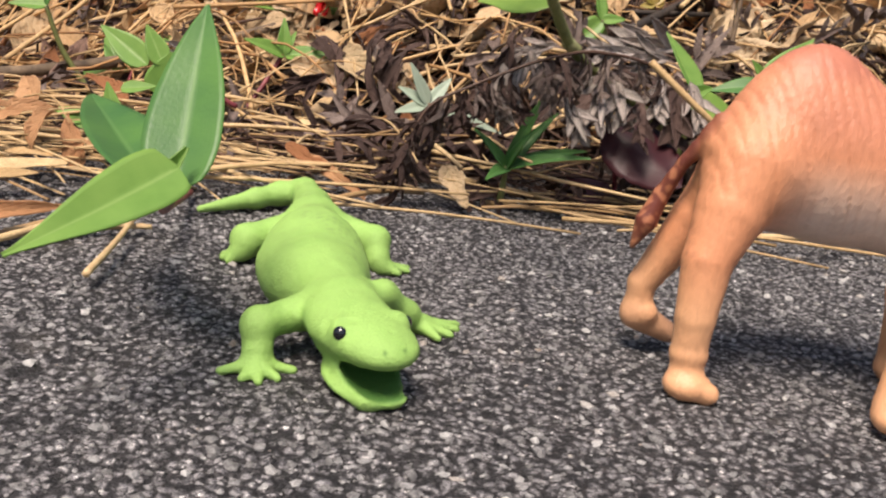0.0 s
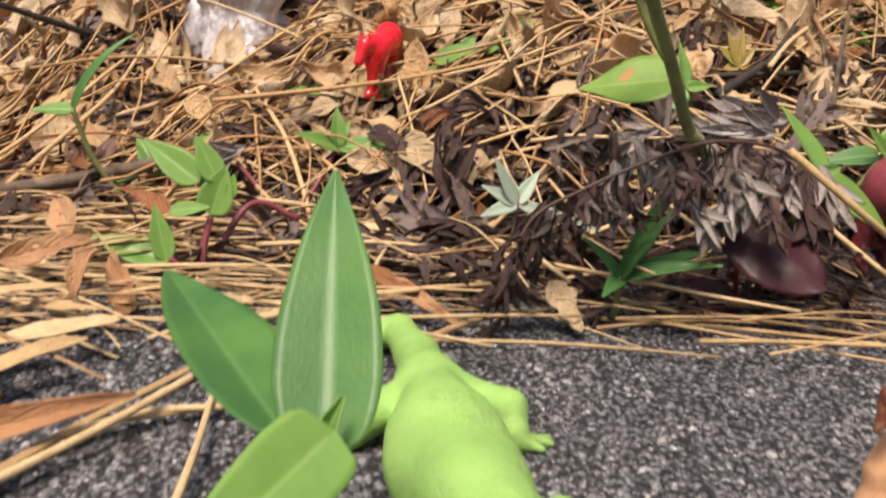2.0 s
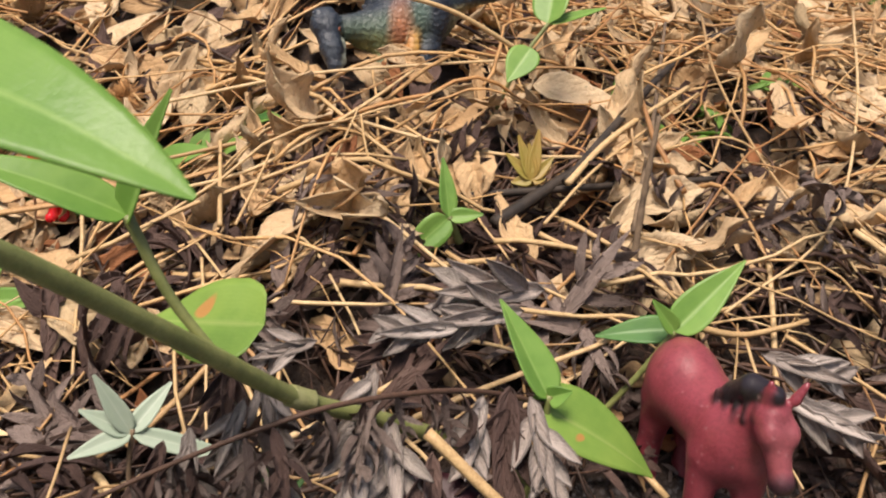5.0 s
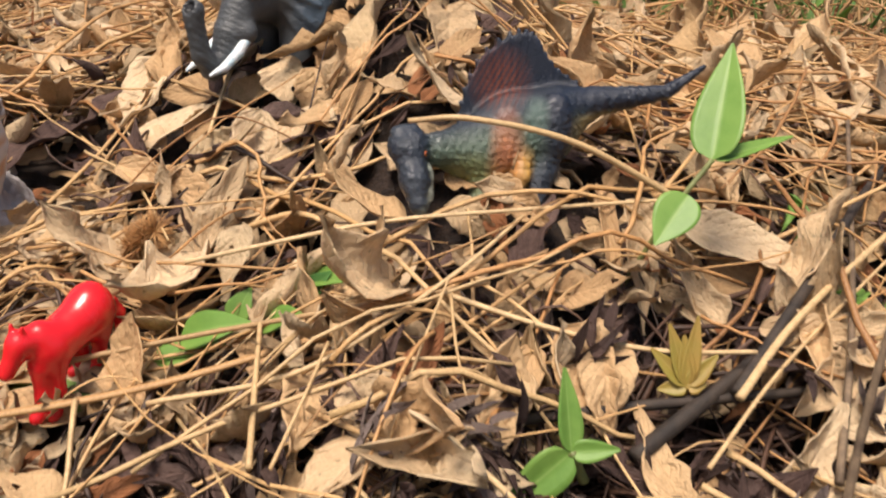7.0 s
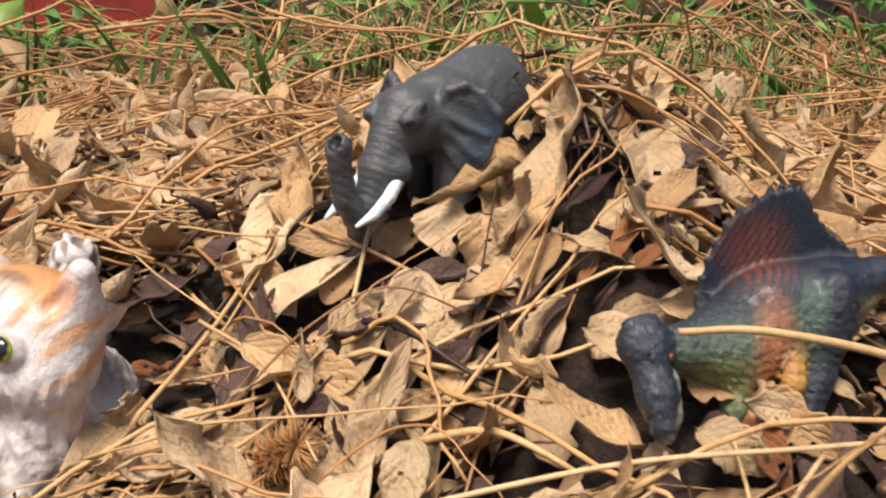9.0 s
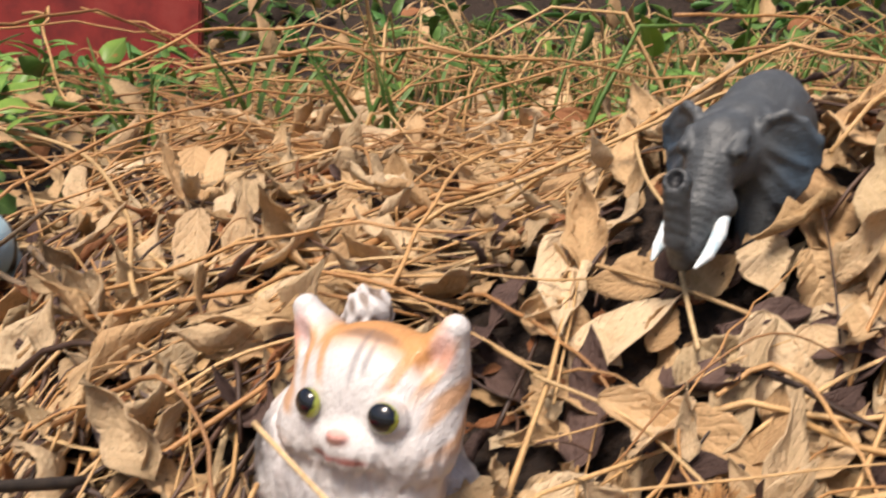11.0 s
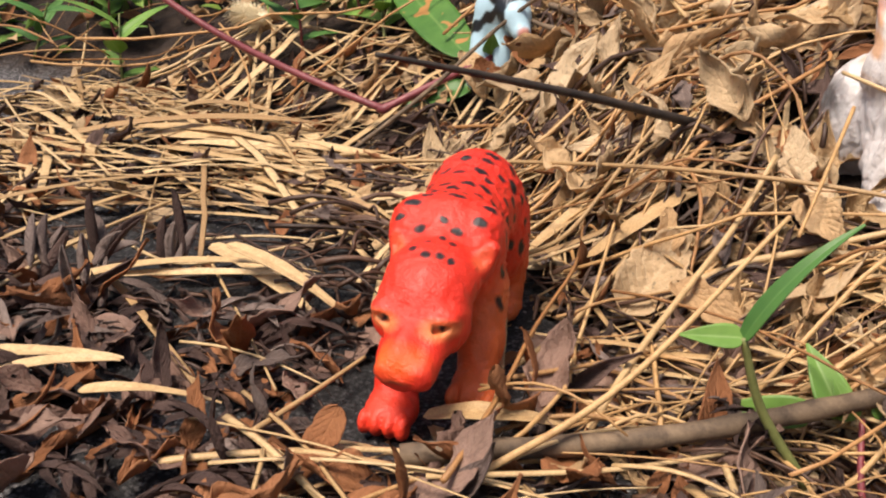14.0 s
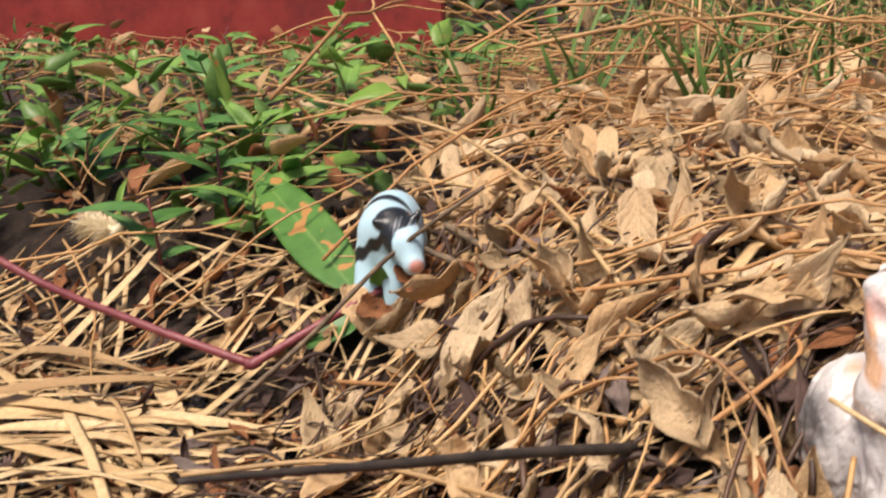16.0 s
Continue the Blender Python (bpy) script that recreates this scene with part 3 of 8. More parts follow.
def step_up(v, edge, soft):
    return np.clip((v - edge) / soft + 0.5, 0, 1)


def ripple(P, f, seed=0.0):
    return np.sin(P[:, 0] * f + 2 * np.sin(P[:, 1] * f * 0.7 + seed)) * np.sin(P[:, 1] * f * 1.1 + 1.7 * np.sin(P[:, 2] * f * 0.8 + seed)) * np.sin(P[:, 2] * f * 0.9 + 1.3 * np.sin(P[:, 0] * f + seed))


def place(name, s, at, lo, hi, step, mat, label, category, turn=0.0, size=1.0, shift=(0, 0, 0)):
    """Forms are given in world metres; the thing's own origin is its foot."""
    at = np.array(at)
    me = s.mesh(name, lo, hi, step, mat)
    me.transform(Matrix.Translation(-Vector(at)))
    return thing(name, me, pose(*(at + np.array(shift)), 0, 0, turn) @ Matrix.Scale(size, 4), label, category, group="toy animals")


M_EYE = None


def eye_part(toy, at, out, size, iris, pupil, label):
    """A glossy painted eye set into a toy's face; out is the way it looks."""
    global M_EYE
    M_EYE = M_EYE or toy_material("glossy_eye", 0.16, 400, 0.0, 1.0, None, 0.0)
    bm = bmesh.new()
    bmesh.ops.create_uvsphere(bm, u_segments=20, v_segments=12, radius=1)
    v = np.array([x.co for x in bm.verts])
    q = [[w.index for w in f.verts] for f in bm.faces]
    bm.free()
    q = np.array([f if len(f) == 4 else f + f[-1:] for f in q])
    d = np.hypot(v[:, 0] + pupil[1], v[:, 1] + pupil[2])
    col = np.where(((v[:, 2] > 0) & (d < pupil[0]))[:, None], (0.004, 0.004, 0.006), iris)
    me = mesh_from("eye", v * size, q, paint=col)
    me.materials.append(M_EYE)
    ob = new("eye", me)
    ob.parent = toy
    ob.matrix_basis = Matrix.Translation(at) @ Vector(out).to_track_quat("Z", "Y").to_matrix().to_4x4()
    return tagged(ob, label)


def toy_lizard():
    G, D = (0.31, 0.52, 0.125), (0.075, 0.19, 0.035)
    s = Sculpt()
    s.ell((-0.0290, 0.2320, 0.0105), (0.0166, 0.0270, 0.0098), G)
    s.cap((-0.0292, 0.252, 0.0105), (-0.0302, 0.283, 0.0105), 0.0110, 0.0078, G, 0.012)
    s.cap((-0.0265, 0.215, 0.0110), (-0.0205, 0.193, 0.0128), 0.0092, 0.0080, G, 0.013)
    s.chain([(-0.0302, 0.283, 0.0105), (-0.0308, 0.307, 0.0092), (-0.0345, 0.3335, 0.0080), (-0.0440, 0.3340, 0.0062), (-0.0530, 0.3275, 0.0048), (-0.0718, 0.3115, 0.0025)], [0.0082, 0.0066, 0.0052, 0.0044, 0.0036, 0.0014], G, 0.005)
    # flat wedge of a head with the jaws apart
    s.ell((-0.0180, 0.1785, 0.0136), (0.0155, 0.0114, 0.0066), G, 0.008, (0, 3, -64))
    s.ell((-0.0120, 0.1680, 0.0134), (0.0086, 0.0092, 0.0042), G, 0.004, (0, 8, -64))
    s.ell((-0.0160, 0.1715, 0.0030), (0.0125, 0.0084, 0.0022), G, 0.003, (0, 6, -64))
    s.cap((-0.0240, 0.1790, 0.0090), (-0.0145, 0.1608, 0.0030), 0.0027, 0.0017, G, 0.003)
    s.cap((-0.0100, 0.1840, 0.0090), (-0.0074, 0.1632, 0.0030), 0.0027, 0.0017, G, 0.003)
    s.cap((-0.0145, 0.1608, 0.0030), (-0.0074, 0.1632, 0.0030), 0.0017, 0.0017, G, 0.002)
    s.ell((-0.0125, 0.1675, 0.0066), (0.0125, 0.0074, 0.0036), D, 0.0010, (0, 8, -64), cut=True)
    for c in ((-0.0207, 0.1692, 0.0158), (-0.0088, 0.1760, 0.0158)):
        s.ell(c, (0.0036, 0.0036, 0.0034), G, 0.0012)
    s.ell((-0.0216, 0.1676, 0.0190), (0.0038, 0.0022, 0.0010), G, 0.0008, (0, 0, 26), cut=True)
    # limbs and toes
    for pts, radii, toes in (
        ([(-0.0290, 0.1925, 0.0115), (-0.0410, 0.1815, 0.0108), (-0.0404, 0.1785, 0.0042), (-0.0402, 0.1772, 0.0024)], [0.0048, 0.0038, 0.0031, 0.0026],
         [(-0.0485, 0.1743), (-0.0431, 0.1708), (-0.0392, 0.1697), (-0.0351, 0.1724), (-0.0315, 0.1776)]),
        ([(-0.0150, 0.2020, 0.0115), (-0.0095, 0.2080, 0.0122), (-0.0020, 0.2120, 0.0060), (0.0020, 0.2140, 0.0024)], [0.0046, 0.0034, 0.0029, 0.0025],
         [(0.0130, 0.2150), (0.0110, 0.2102), (0.0070, 0.2066), (0.0135, 0.2190)]),
        ([(-0.0320, 0.2790, 0.0095), (-0.0505, 0.2625, 0.0068), (-0.0520, 0.2600, 0.0040)], [0.0062, 0.0052, 0.0030], [(-0.0580, 0.2640), (-0.0578, 0.2605), (-0.0556, 0.2575)]),
        ([(-0.0240, 0.2790, 0.0100), (-0.0090, 0.2700, 0.0092), (-0.0078, 0.2650, 0.0040), (-0.0065, 0.2640, 0.0022)], [0.0060, 0.0046, 0.0034, 0.0026], [(0.0028, 0.2690), (0.0026, 0.2655), (-0.0005, 0.2615)]),
    ):
        s.chain(pts, radii, G, 0.004)
        for tx, ty in toes:
            s.cap(pts[-1], (tx, ty, 0.0011), 0.0020, 0.0011, G, 0.0018)
    s.coat(lambda P: (0.22 * step_up(ripple(P, 210, 1), 0.35, 0.3) * step_up(P[:, 2], 0.012, 0.006), (0.24, 0.45, 0.09)))
    s.coat(lambda P: (0.30 * step_up(ripple(P, 130, 2.2), 0.55, 0.15) * step_up(ripple(P, 1300, 0.4), 0.1, 0.3), (0.10, 0.16, 0.05)))
    s.coat(lambda P: (0.95 * near(P, (-0.0125, 0.1685, 0.0066), (0.0078, 0.0078, 0.0050), 0.25), D))
    for p in ((-0.0116, 0.1602, 0.0150), (-0.0070, 0.1625, 0.0150)):
        s.coat(lambda P, p=p: (0.7 * near(P, p, (0.0006, 0.0007, 0.0006), 0.5), D))
    s.relief = lambda P: 0.00014 * ripple(P, 1500, 0.7) + 0.00010 * ripple(P, 520, 0.2)
    toy = place("toy_lizard", s, (-0.028, 0.24, 0), (-0.08, 0.150, -0.002), (0.02, 0.35, 0.03), 0.0007, toy_material("green_rubber", 0.6, 1500, 0.3, 0.0, None, 0.08),
                "bright green rubber toy lizard with open mouth lying on asphalt", "toy lizard")
    for at, out in (((-0.0219, 0.1662, 0.0163), (-0.35, -0.9, 0.18)), ((-0.0058, 0.1772, 0.0163), (0.9, 0.35, 0.18))):
        eye_part(toy, Vector(at) - Vector((-0.028, 0.24, 0)), out, (0.0017, 0.0017, 0.0012), (0.004, 0.004, 0.006), (2, 0, 0), "small glossy black eye")


def toy_camel():
    T, C, B = (0.70, 0.30, 0.15), (0.78, 0.64, 0.53), (0.16, 0.04, 0.025)
    s = Sculpt()
    s.ell((0.0865, 0.203, 0.0625), (0.0148, 0.0122, 0.018), T)
    s.ell((0.110, 0.201, 0.062), (0.03, 0.0165, 0.021), T, 0.01)
    s.ell((0.0965, 0.203, 0.079), (0.0135, 0.009, 0.0145), T, 0.014)
    s.ell((0.136, 0.197, 0.061), (0.02, 0.015, 0.022), T, 0.01)
    s.chain([(0.146, 0.195, 0.067), (0.168, 0.19, 0.068), (0.178, 0.188, 0.092)], [0.011, 0.009, 0.0075], T, 0.008)
    s.cap((0.178, 0.188, 0.096), (0.195, 0.186, 0.09), 0.0075, 0.005, T, 0.004)
    for y in (-0.005, 0.005):
        s.cap((0.176, 0.188 + y, 0.1), (0.174, 0.188 + y * 1.4, 0.106), 0.002, 0.0012, T, 0.002)
    s.chain([(0.0800, 0.196, 0.060), (0.0755, 0.192, 0.049), (0.0705, 0.188, 0.0365), (0.0693, 0.1850, 0.0220), (0.0694, 0.1845, 0.0100)], [0.0112, 0.0092, 0.0066, 0.0053, 0.0044], T, 0.008, 0.0004)
    s.ell((0.0694, 0.1843, 0.0118), (0.0047, 0.0046, 0.0028), T, 0.002)
    s.chain([(0.083, 0.211, 0.055), (0.0755, 0.212, 0.042), (0.0695, 0.214, 0.0300), (0.0648, 0.215, 0.0205), (0.0650, 0.215, 0.0125)], [0.0096, 0.0072, 0.0052, 0.0042, 0.0037], T, 0.008, 0.0004)
    s.ell((0.0672, 0.2120, 0.0128), (0.0024, 0.0024, 0.0024), T, 0.002)
    s.cap((0.0648, 0.215, 0.0112), (0.0755, 0.2155, 0.0062), 0.0046, 0.0032, (0.42, 0.17, 0.11), 0.003)
    s.chain([(0.136, 0.188, 0.052), (0.128, 0.178, 0.028), (0.1215, 0.173, 0.008)], [0.0095, 0.0058, 0.0046], T, 0.008)
    s.chain([(0.139, 0.206, 0.052), (0.142, 0.207, 0.028), (0.143, 0.207, 0.006)], [0.0095, 0.0058, 0.0046], T, 0.008)
    for x, y in ((0.0700, 0.1822), (0.1225, 0.1705), (0.1445, 0.2055)):
        s.ell((x - 0.0005, y, 0.0042), (0.0062, 0.0058, 0.0042), T, 0.003)
        s.ell((x + 0.0042, y - 0.0025, 0.0030), (0.0036, 0.003, 0.003), T, 0.0012)
        s.ell((x + 0.0042, y + 0.0025, 0.0030), (0.0036, 0.003, 0.003), T, 0.0012)
    s.chain([(0.0725, 0.203, 0.0700), (0.0665, 0.207, 0.0580), (0.0632, 0.210, 0.0480), (0.0605, 0.210, 0.0400), (0.0578, 0.210, 0.0325)], [0.0026, 0.0018, 0.0024, 0.0031, 0.0009], B, 0.0025, 0.0006)
    s.coat(lambda P: (0.8 * step_up(ripple(P, 900, 0.3), 0.12, 0.2) * step_up(0.0655 - P[:, 0], 0, 0.002) * step_up(P[:, 2], 0.03, 0.002), (0.5, 0.2, 0.1)))
    s.coat(lambda P: (0.95 * step_up(-P[:, 2], -0.058, 0.018) * step_up(P[:, 0], 0.09, 0.014) * step_up(P[:, 2], 0.034, 0.008), C))
    s.coat(lambda P: (0.6 * step_up(P[:, 2], 0.068, 0.016) * step_up(P[:, 0], 0.08, 0.03), (0.5, 0.18, 0.12)))
    def folds(P):
        """Slanting skin folds, broken up along their length."""
        w = np.sin(P[:, 0] * 2100 + P[:, 2] * 420 + 1.2 * np.sin(P[:, 2] * 150 + P[:, 0] * 160) + 0.5 * np.sin(P[:, 2] * 390))
        m = step_up(np.sin(P[:, 0] * 330 + 1.1) * np.sin(P[:, 2] * 170 + P[:, 0] * 260 + 0.6), -0.15, 0.7)
        return np.clip(w - 0.25, 0, 1) * m * step_up(P[:, 2], 0.049, 0.010)

    s.coat(lambda P: (0.32 * folds(P), (0.42, 0.14, 0.06)))
    s.coat(lambda P: (0.55 * near(P, (0.0965, 0.203, 0.092), (0.016, 0.014, 0.008), 0.6), (0.45, 0.15, 0.1)))
    s.coat(lambda P: (0.55 * step_up(0.03 - P[:, 2], 0, 0.016), (0.76, 0.45, 0.24)))
    s.relief = lambda P: 0.00045 * folds(P) + 0.00008 * ripple(P, 900, 0.2)
    place("toy_camel", s, (0.1, 0.2, 0), (0.052, 0.16, -0.003), (0.206, 0.226, 0.11), 0.0008, toy_material("camel_plastic", 0.45, 900, 0.2, 0.0, (1.0, 1.0, 0.35), 0.08),
          "tan plastic toy camel with one hump and dark tail", "toy camel")


def toy_horse():
    R, K = (0.25, 0.045, 0.06), (0.02, 0.014, 0.018)
    s = Sculpt()
    s.ell((0.2, 0.449, 0.055), (0.0135, 0.017, 0.0178), R)
    s.cap((0.2005, 0.445, 0.054), (0.206, 0.418, 0.05), 0.0145, 0.0135, R, 0.006)
    s.ell((0.207, 0.411, 0.047), (0.0125, 0.011, 0.015), R, 0.006)
    s.cap((0.208, 0.411, 0.055), (0.211, 0.399, 0.067), 0.0098, 0.0062, R, 0.006)
    s.cap((0.2115, 0.396, 0.067), (0.215, 0.388, 0.047), 0.0062, 0.0038, R, 0.004)
    s.ell((0.2152, 0.3873, 0.0455), (0.0042, 0.0042, 0.004), (0.09, 0.03, 0.035), 0.003)
    s.cap((0.2085, 0.395, 0.0735), (0.2075, 0.394, 0.080), 0.0022, 0.0012, R, 0.002)
    s.cap((0.218, 0.395, 0.0735), (0.2205, 0.394, 0.080), 0.0022, 0.0012, R, 0.002)
    s.chain([(0.2015, 0.420, 0.0600), (0.2040, 0.412, 0.0675), (0.2065, 0.404, 0.0735), (0.2105, 0.395, 0.0750)], [0.0026, 0.0044, 0.0052, 0.0036], K, 0.001)
    for i in range(5):
        s.cap((0.2005 + 0.0018 * i, 0.4160 - 0.0045 * i, 0.0655 + 0.0022 * i), (0.1985 + 0.0016 * i, 0.4120 - 0.0040 * i, 0.0560 + 0.0022 * i), 0.0020, 0.0010, K, 0.001)
    for x in (-1, 1):
        s.ell((0.2130 + x * 0.0040, 0.3925, 0.0620), (0.0034, 0.0050, 0.0050), R, 0.003)
    for top, mid, foot in (((0.2, 0.414, 0.04), (0.1985, 0.414, 0.018), (0.198, 0.413, 0.0045)), ((0.214, 0.409, 0.04), (0.2165, 0.41, 0.018), (0.217, 0.409, 0.0045)),
                           ((0.194, 0.452, 0.045), (0.194, 0.457, 0.022), (0.194, 0.453, 0.006)), ((0.208, 0.453, 0.045), (0.2095, 0.458, 0.022), (0.2095, 0.454, 0.006))):
        s.chain([top, mid, foot], [0.0078, 0.0046, 0.0042], R, 0.005)
        s.cap(foot, (foot[0], foot[1] - 0.001, foot[2] - 0.002), 0.0046, 0.005, (0.13, 0.025, 0.03), 0.001)
    s.chain([(0.199, 0.464, 0.063), (0.198, 0.471, 0.05), (0.198, 0.472, 0.03)], [0.004, 0.0045, 0.002], K, 0.003)
    s.coat(lambda P: (0.35 * step_up(P[:, 2], 0.062, 0.012) * step_up(P[:, 1], 0.416, 0.01), (0.3, 0.075, 0.085)))
    s.coat(lambda P: (0.6 * near(P, (0.214, 0.388, 0.058), (0.009, 0.01, 0.012), 0.8), (0.3, 0.09, 0.1)))
    s.coat(lambda P: (0.85 * near(P, (0.2155, 0.3870, 0.0445), (0.007, 0.007, 0.0055), 0.6), (0.03, 0.016, 0.022)))
    s.coat(lambda P: (0.4 * step_up(ripple(P, 1100, 2.0), 0.9, 0.04), (0.45, 0.25, 0.26)))
    place("toy_horse", s, (0.205, 0.43, 0), (0.183, 0.372, -0.003), (0.23, 0.48, 0.086), 0.0011, toy_material("maroon_plastic", 0.36, 700, 0.12, 0.15, None, 0.2),
          "maroon plastic toy horse with black mane standing in withered weeds", "toy horse", 0.0, 0.9, (0.006, 0.002, 0))


def toy_red_pony():
    R = (0.72, 0.012, 0.018)
    s = Sculpt()
    s.ell((-0.0325, 0.572, 0.0985), (0.0088, 0.0098, 0.0115), R)
    s.cap((-0.0335, 0.570, 0.0985), (-0.0445, 0.556, 0.091), 0.0088, 0.0085, R, 0.005)
    s.ell((-0.0465, 0.553, 0.0905), (0.0078, 0.0068, 0.0095), R, 0.004)
    s.cap((-0.049, 0.552, 0.0965), (-0.055, 0.548, 0.094), 0.0052, 0.0046, R, 0.003)
    s.cap((-0.055, 0.548, 0.095), (-0.0595, 0.545, 0.084), 0.0046, 0.003, R, 0.003)
    s.cap((-0.0575, 0.549, 0.0985), (-0.058, 0.5485, 0.102), 0.0014, 0.0008, R, 0.001)
    s.cap((-0.054, 0.546, 0.0985), (-0.0535, 0.5455, 0.102), 0.0014, 0.0008, R, 0.001)
    for top, foot in (((-0.049, 0.551, 0.083), (-0.0495, 0.55, 0.064)), ((-0.0435, 0.5535, 0.083), (-0.0440, 0.553, 0.0635)), ((-0.029, 0.571, 0.09), (-0.0315, 0.568, 0.071)), ((-0.036, 0.577, 0.09), (-0.0385, 0.575, 0.071))):
        s.chain([top, tuple(np.array(top) * 0.45 + np.array(foot) * 0.55 + (0.001, 0.0005, 0)), foot], [0.0042, 0.0024, 0.0024], R, 0.003)
        s.cap(foot, (foot[0] - 0.001, foot[1] - 0.0006, foot[2] - 0.001), 0.0026, 0.0028, R, 0.001)
    s.chain([(-0.0245, 0.577, 0.1), (-0.0225, 0.578, 0.095), (-0.0225, 0.577, 0.087)], [0.0022, 0.0025, 0.0012], R, 0.002)
    place("toy_pony", s, (-0.041, 0.562, 0.062), (-0.066, 0.54, 0.058), (-0.018, 0.588, 0.114), 0.0007, toy_material("glossy_red_plastic", 0.25, 500, 0.06, 0.4, None, 0.03),
          "small glossy red plastic toy pony standing on a green leaf", "toy pony", 14, 0.84, (0.006, 0, 0.004))


def toy_cat():
    W, O, K, PK = (0.66, 0.62, 0.605), (0.58, 0.27, 0.085), (0.03, 0.028, 0.03), (0.7, 0.36, 0.31)
    s = Sculpt()
    # own axes here: x to its front, y to its left
    s.ell((0.001, -0.0020, 0.0560), (0.0190, 0.0262, 0.0222), W)
    for y in (-1, 1):
        c = -0.0035
        s.ell((0.0070, y * 0.0140 + c, 0.0470), (0.0122, 0.0140, 0.0118), W, 0.008)
        s.cap((-0.002, y * 0.0178 + c, 0.0650), (-0.001, y * 0.0252 + c, 0.0790), 0.0115, 0.0042, W, 0.003)
        s.ell((0.0078, y * 0.0235 + c, 0.0735), (0.0045, 0.0042, 0.0066), W, 0.0015, (y * -28, 0, 0), cut=True)
        s.ell((0.0170, y * 0.0119, 0.0575), (0.0044, 0.0060, 0.0058), W, 0.001)
        # forelegs and paws
        s.chain([(0.006, y * 0.0105 - 0.005, 0.03), (0.0135, y * 0.0105 - 0.004, 0.012), (0.017, y * 0.0095 - 0.003, -0.002)], [0.0110, 0.0088, 0.0076], W, 0.006)
        s.ell((0.0205, y * 0.0095 - 0.003, -0.005), (0.0078, 0.0066, 0.0055), W, 0.003)
    s.ell((0.0192, 0, 0.0485), (0.0056, 0.0095, 0.0058), W, 0.005)
    s.cap((0.0242, -0.0016, 0.0528), (0.0242, 0.0016, 0.0528), 0.0015, 0.0015, PK, 0.0015)
    # chest, back and haunches
    s.ell((0.002, -0.004, 0.026), (0.0165, 0.0228, 0.024), W, 0.007)
    s.ell((-0.015, -0.010, 0.022), (0.027, 0.024, 0.027), W, 0.008)
    s.ell((-0.014, -0.0355, 0.025), (0.023, 0.0185, 0.028), W, 0.006)
    s.ell((-0.016, 0.011, 0.014), (0.018, 0.010, 0.019), W, 0.004)
    s.chain([(-0.036, -0.024, 0.012), (-0.046, -0.033, 0.035), (-0.043, -0.034, 0.056)], [0.007, 0.0065, 0.0066], W, 0.005)
    s.ell((-0.0405, -0.0340, 0.0690), (0.0085, 0.0085, 0.0085), W, 0.004)
    # orange cap with streaks, dark dashes, ears, eyes, mouth and patches
    s.coat(lambda P: (0.95 * step_up(P[:, 2], 0.0680, 0.006) * step_up(-P[:, 0], -0.0105, 0.006) * step_up(0.0195 - np.abs(P[:, 1]), 0, 0.006), O))
    s.coat(lambda P: (0.8 * step_up(np.sin(np.abs(P[:, 1]) * 760 - P[:, 2] * 300 + 0.6), 0.25, 0.7) * step_up(P[:, 2], 0.0630, 0.007) * step_up(np.abs(P[:, 1]), 0.0095, 0.005) * step_up(0.076 - P[:, 2], 0, 0.005) * step_up(P[:, 0], -0.006, 0.006), O))
    s.coat(lambda P: (0.75 * step_up(np.sin(P[:, 2] * 520 + P[:, 0] * 220), 0.1, 0.8) * step_up(np.abs(P[:, 1]), 0.0205, 0.003) * step_up(P[:, 2], 0.047, 0.006) * step_up(0.066 - P[:, 2], 0, 0.004), O))
    for y, ln in ((0.0008, 0.0075), (0.0042, 0.004)):
        s.coat(lambda P, y=y, ln=ln: (0.6 * near(P, (0.013, y - 0.001, 0.0715), (0.009, 0.0010, ln), 0.8), (0.13, 0.11, 0.11)))
    s.coat(lambda P: (0.6 * near(P, (0.0075, 0.001, 0.0770), (0.0022, 0.011, 0.003), 0.7), (0.12, 0.09, 0.08)))
    for y in (-1, 1):
        s.coat(lambda P, y=y: (0.6 * near(P, (0.0035, y * 0.0240 - 0.0035, 0.0735), (0.0045, 0.0035, 0.0056), 0.7), PK))
        s.coat(lambda P, y=y: (0.45 * near(P, (0.0205, y * 0.0122, 0.0588), (0.006, 0.0057, 0.0053), 0.25), (0.16, 0.14, 0.12)))
        s.coat(lambda P, y=y: (0.9 * near(P, (0.0230, y * 0.0045 - 0.001, 0.0462), (0.009, 0.0050, 0.0011), 0.6), (0.42, 0.13, 0.11)))
    s.coat(lambda P: (0.85 * near(P, (0.002, -0.047, 0.033), (0.014, 0.01, 0.010), 0.7), K))
    s.coat(lambda P: (0.75 * near(P, (-0.028, 0.012, 0.044), (0.016, 0.016, 0.012), 0.7), (0.1, 0.07, 0.055)))
    s.coat(lambda P: (0.6 * near(P, (-0.004, 0.026, 0.03), (0.01, 0.008, 0.012), 0.8), (0.5, 0.3, 0.17)))
    s.coat(lambda P: (0.9 * near(P, (0.0262, 0, 0.0528), (0.0035, 0.0028, 0.002), 0.3), PK))
    s.coat(lambda P: (0.85 * step_up(ripple(P, 420), 0.05, 0.25) * step_up(-P[:, 0], 0.03, 0.004) * step_up(P[:, 2], 0.045, 0.01), (0.16, 0.1, 0.065)))
    s.coat(lambda P: (0.2 * step_up(ripple(P * (1, 1, 0.5), 620, 0.4), 0.1, 0.3) * step_up(0.046 - P[:, 2], 0, 0.01), (0.36, 0.28, 0.27)))
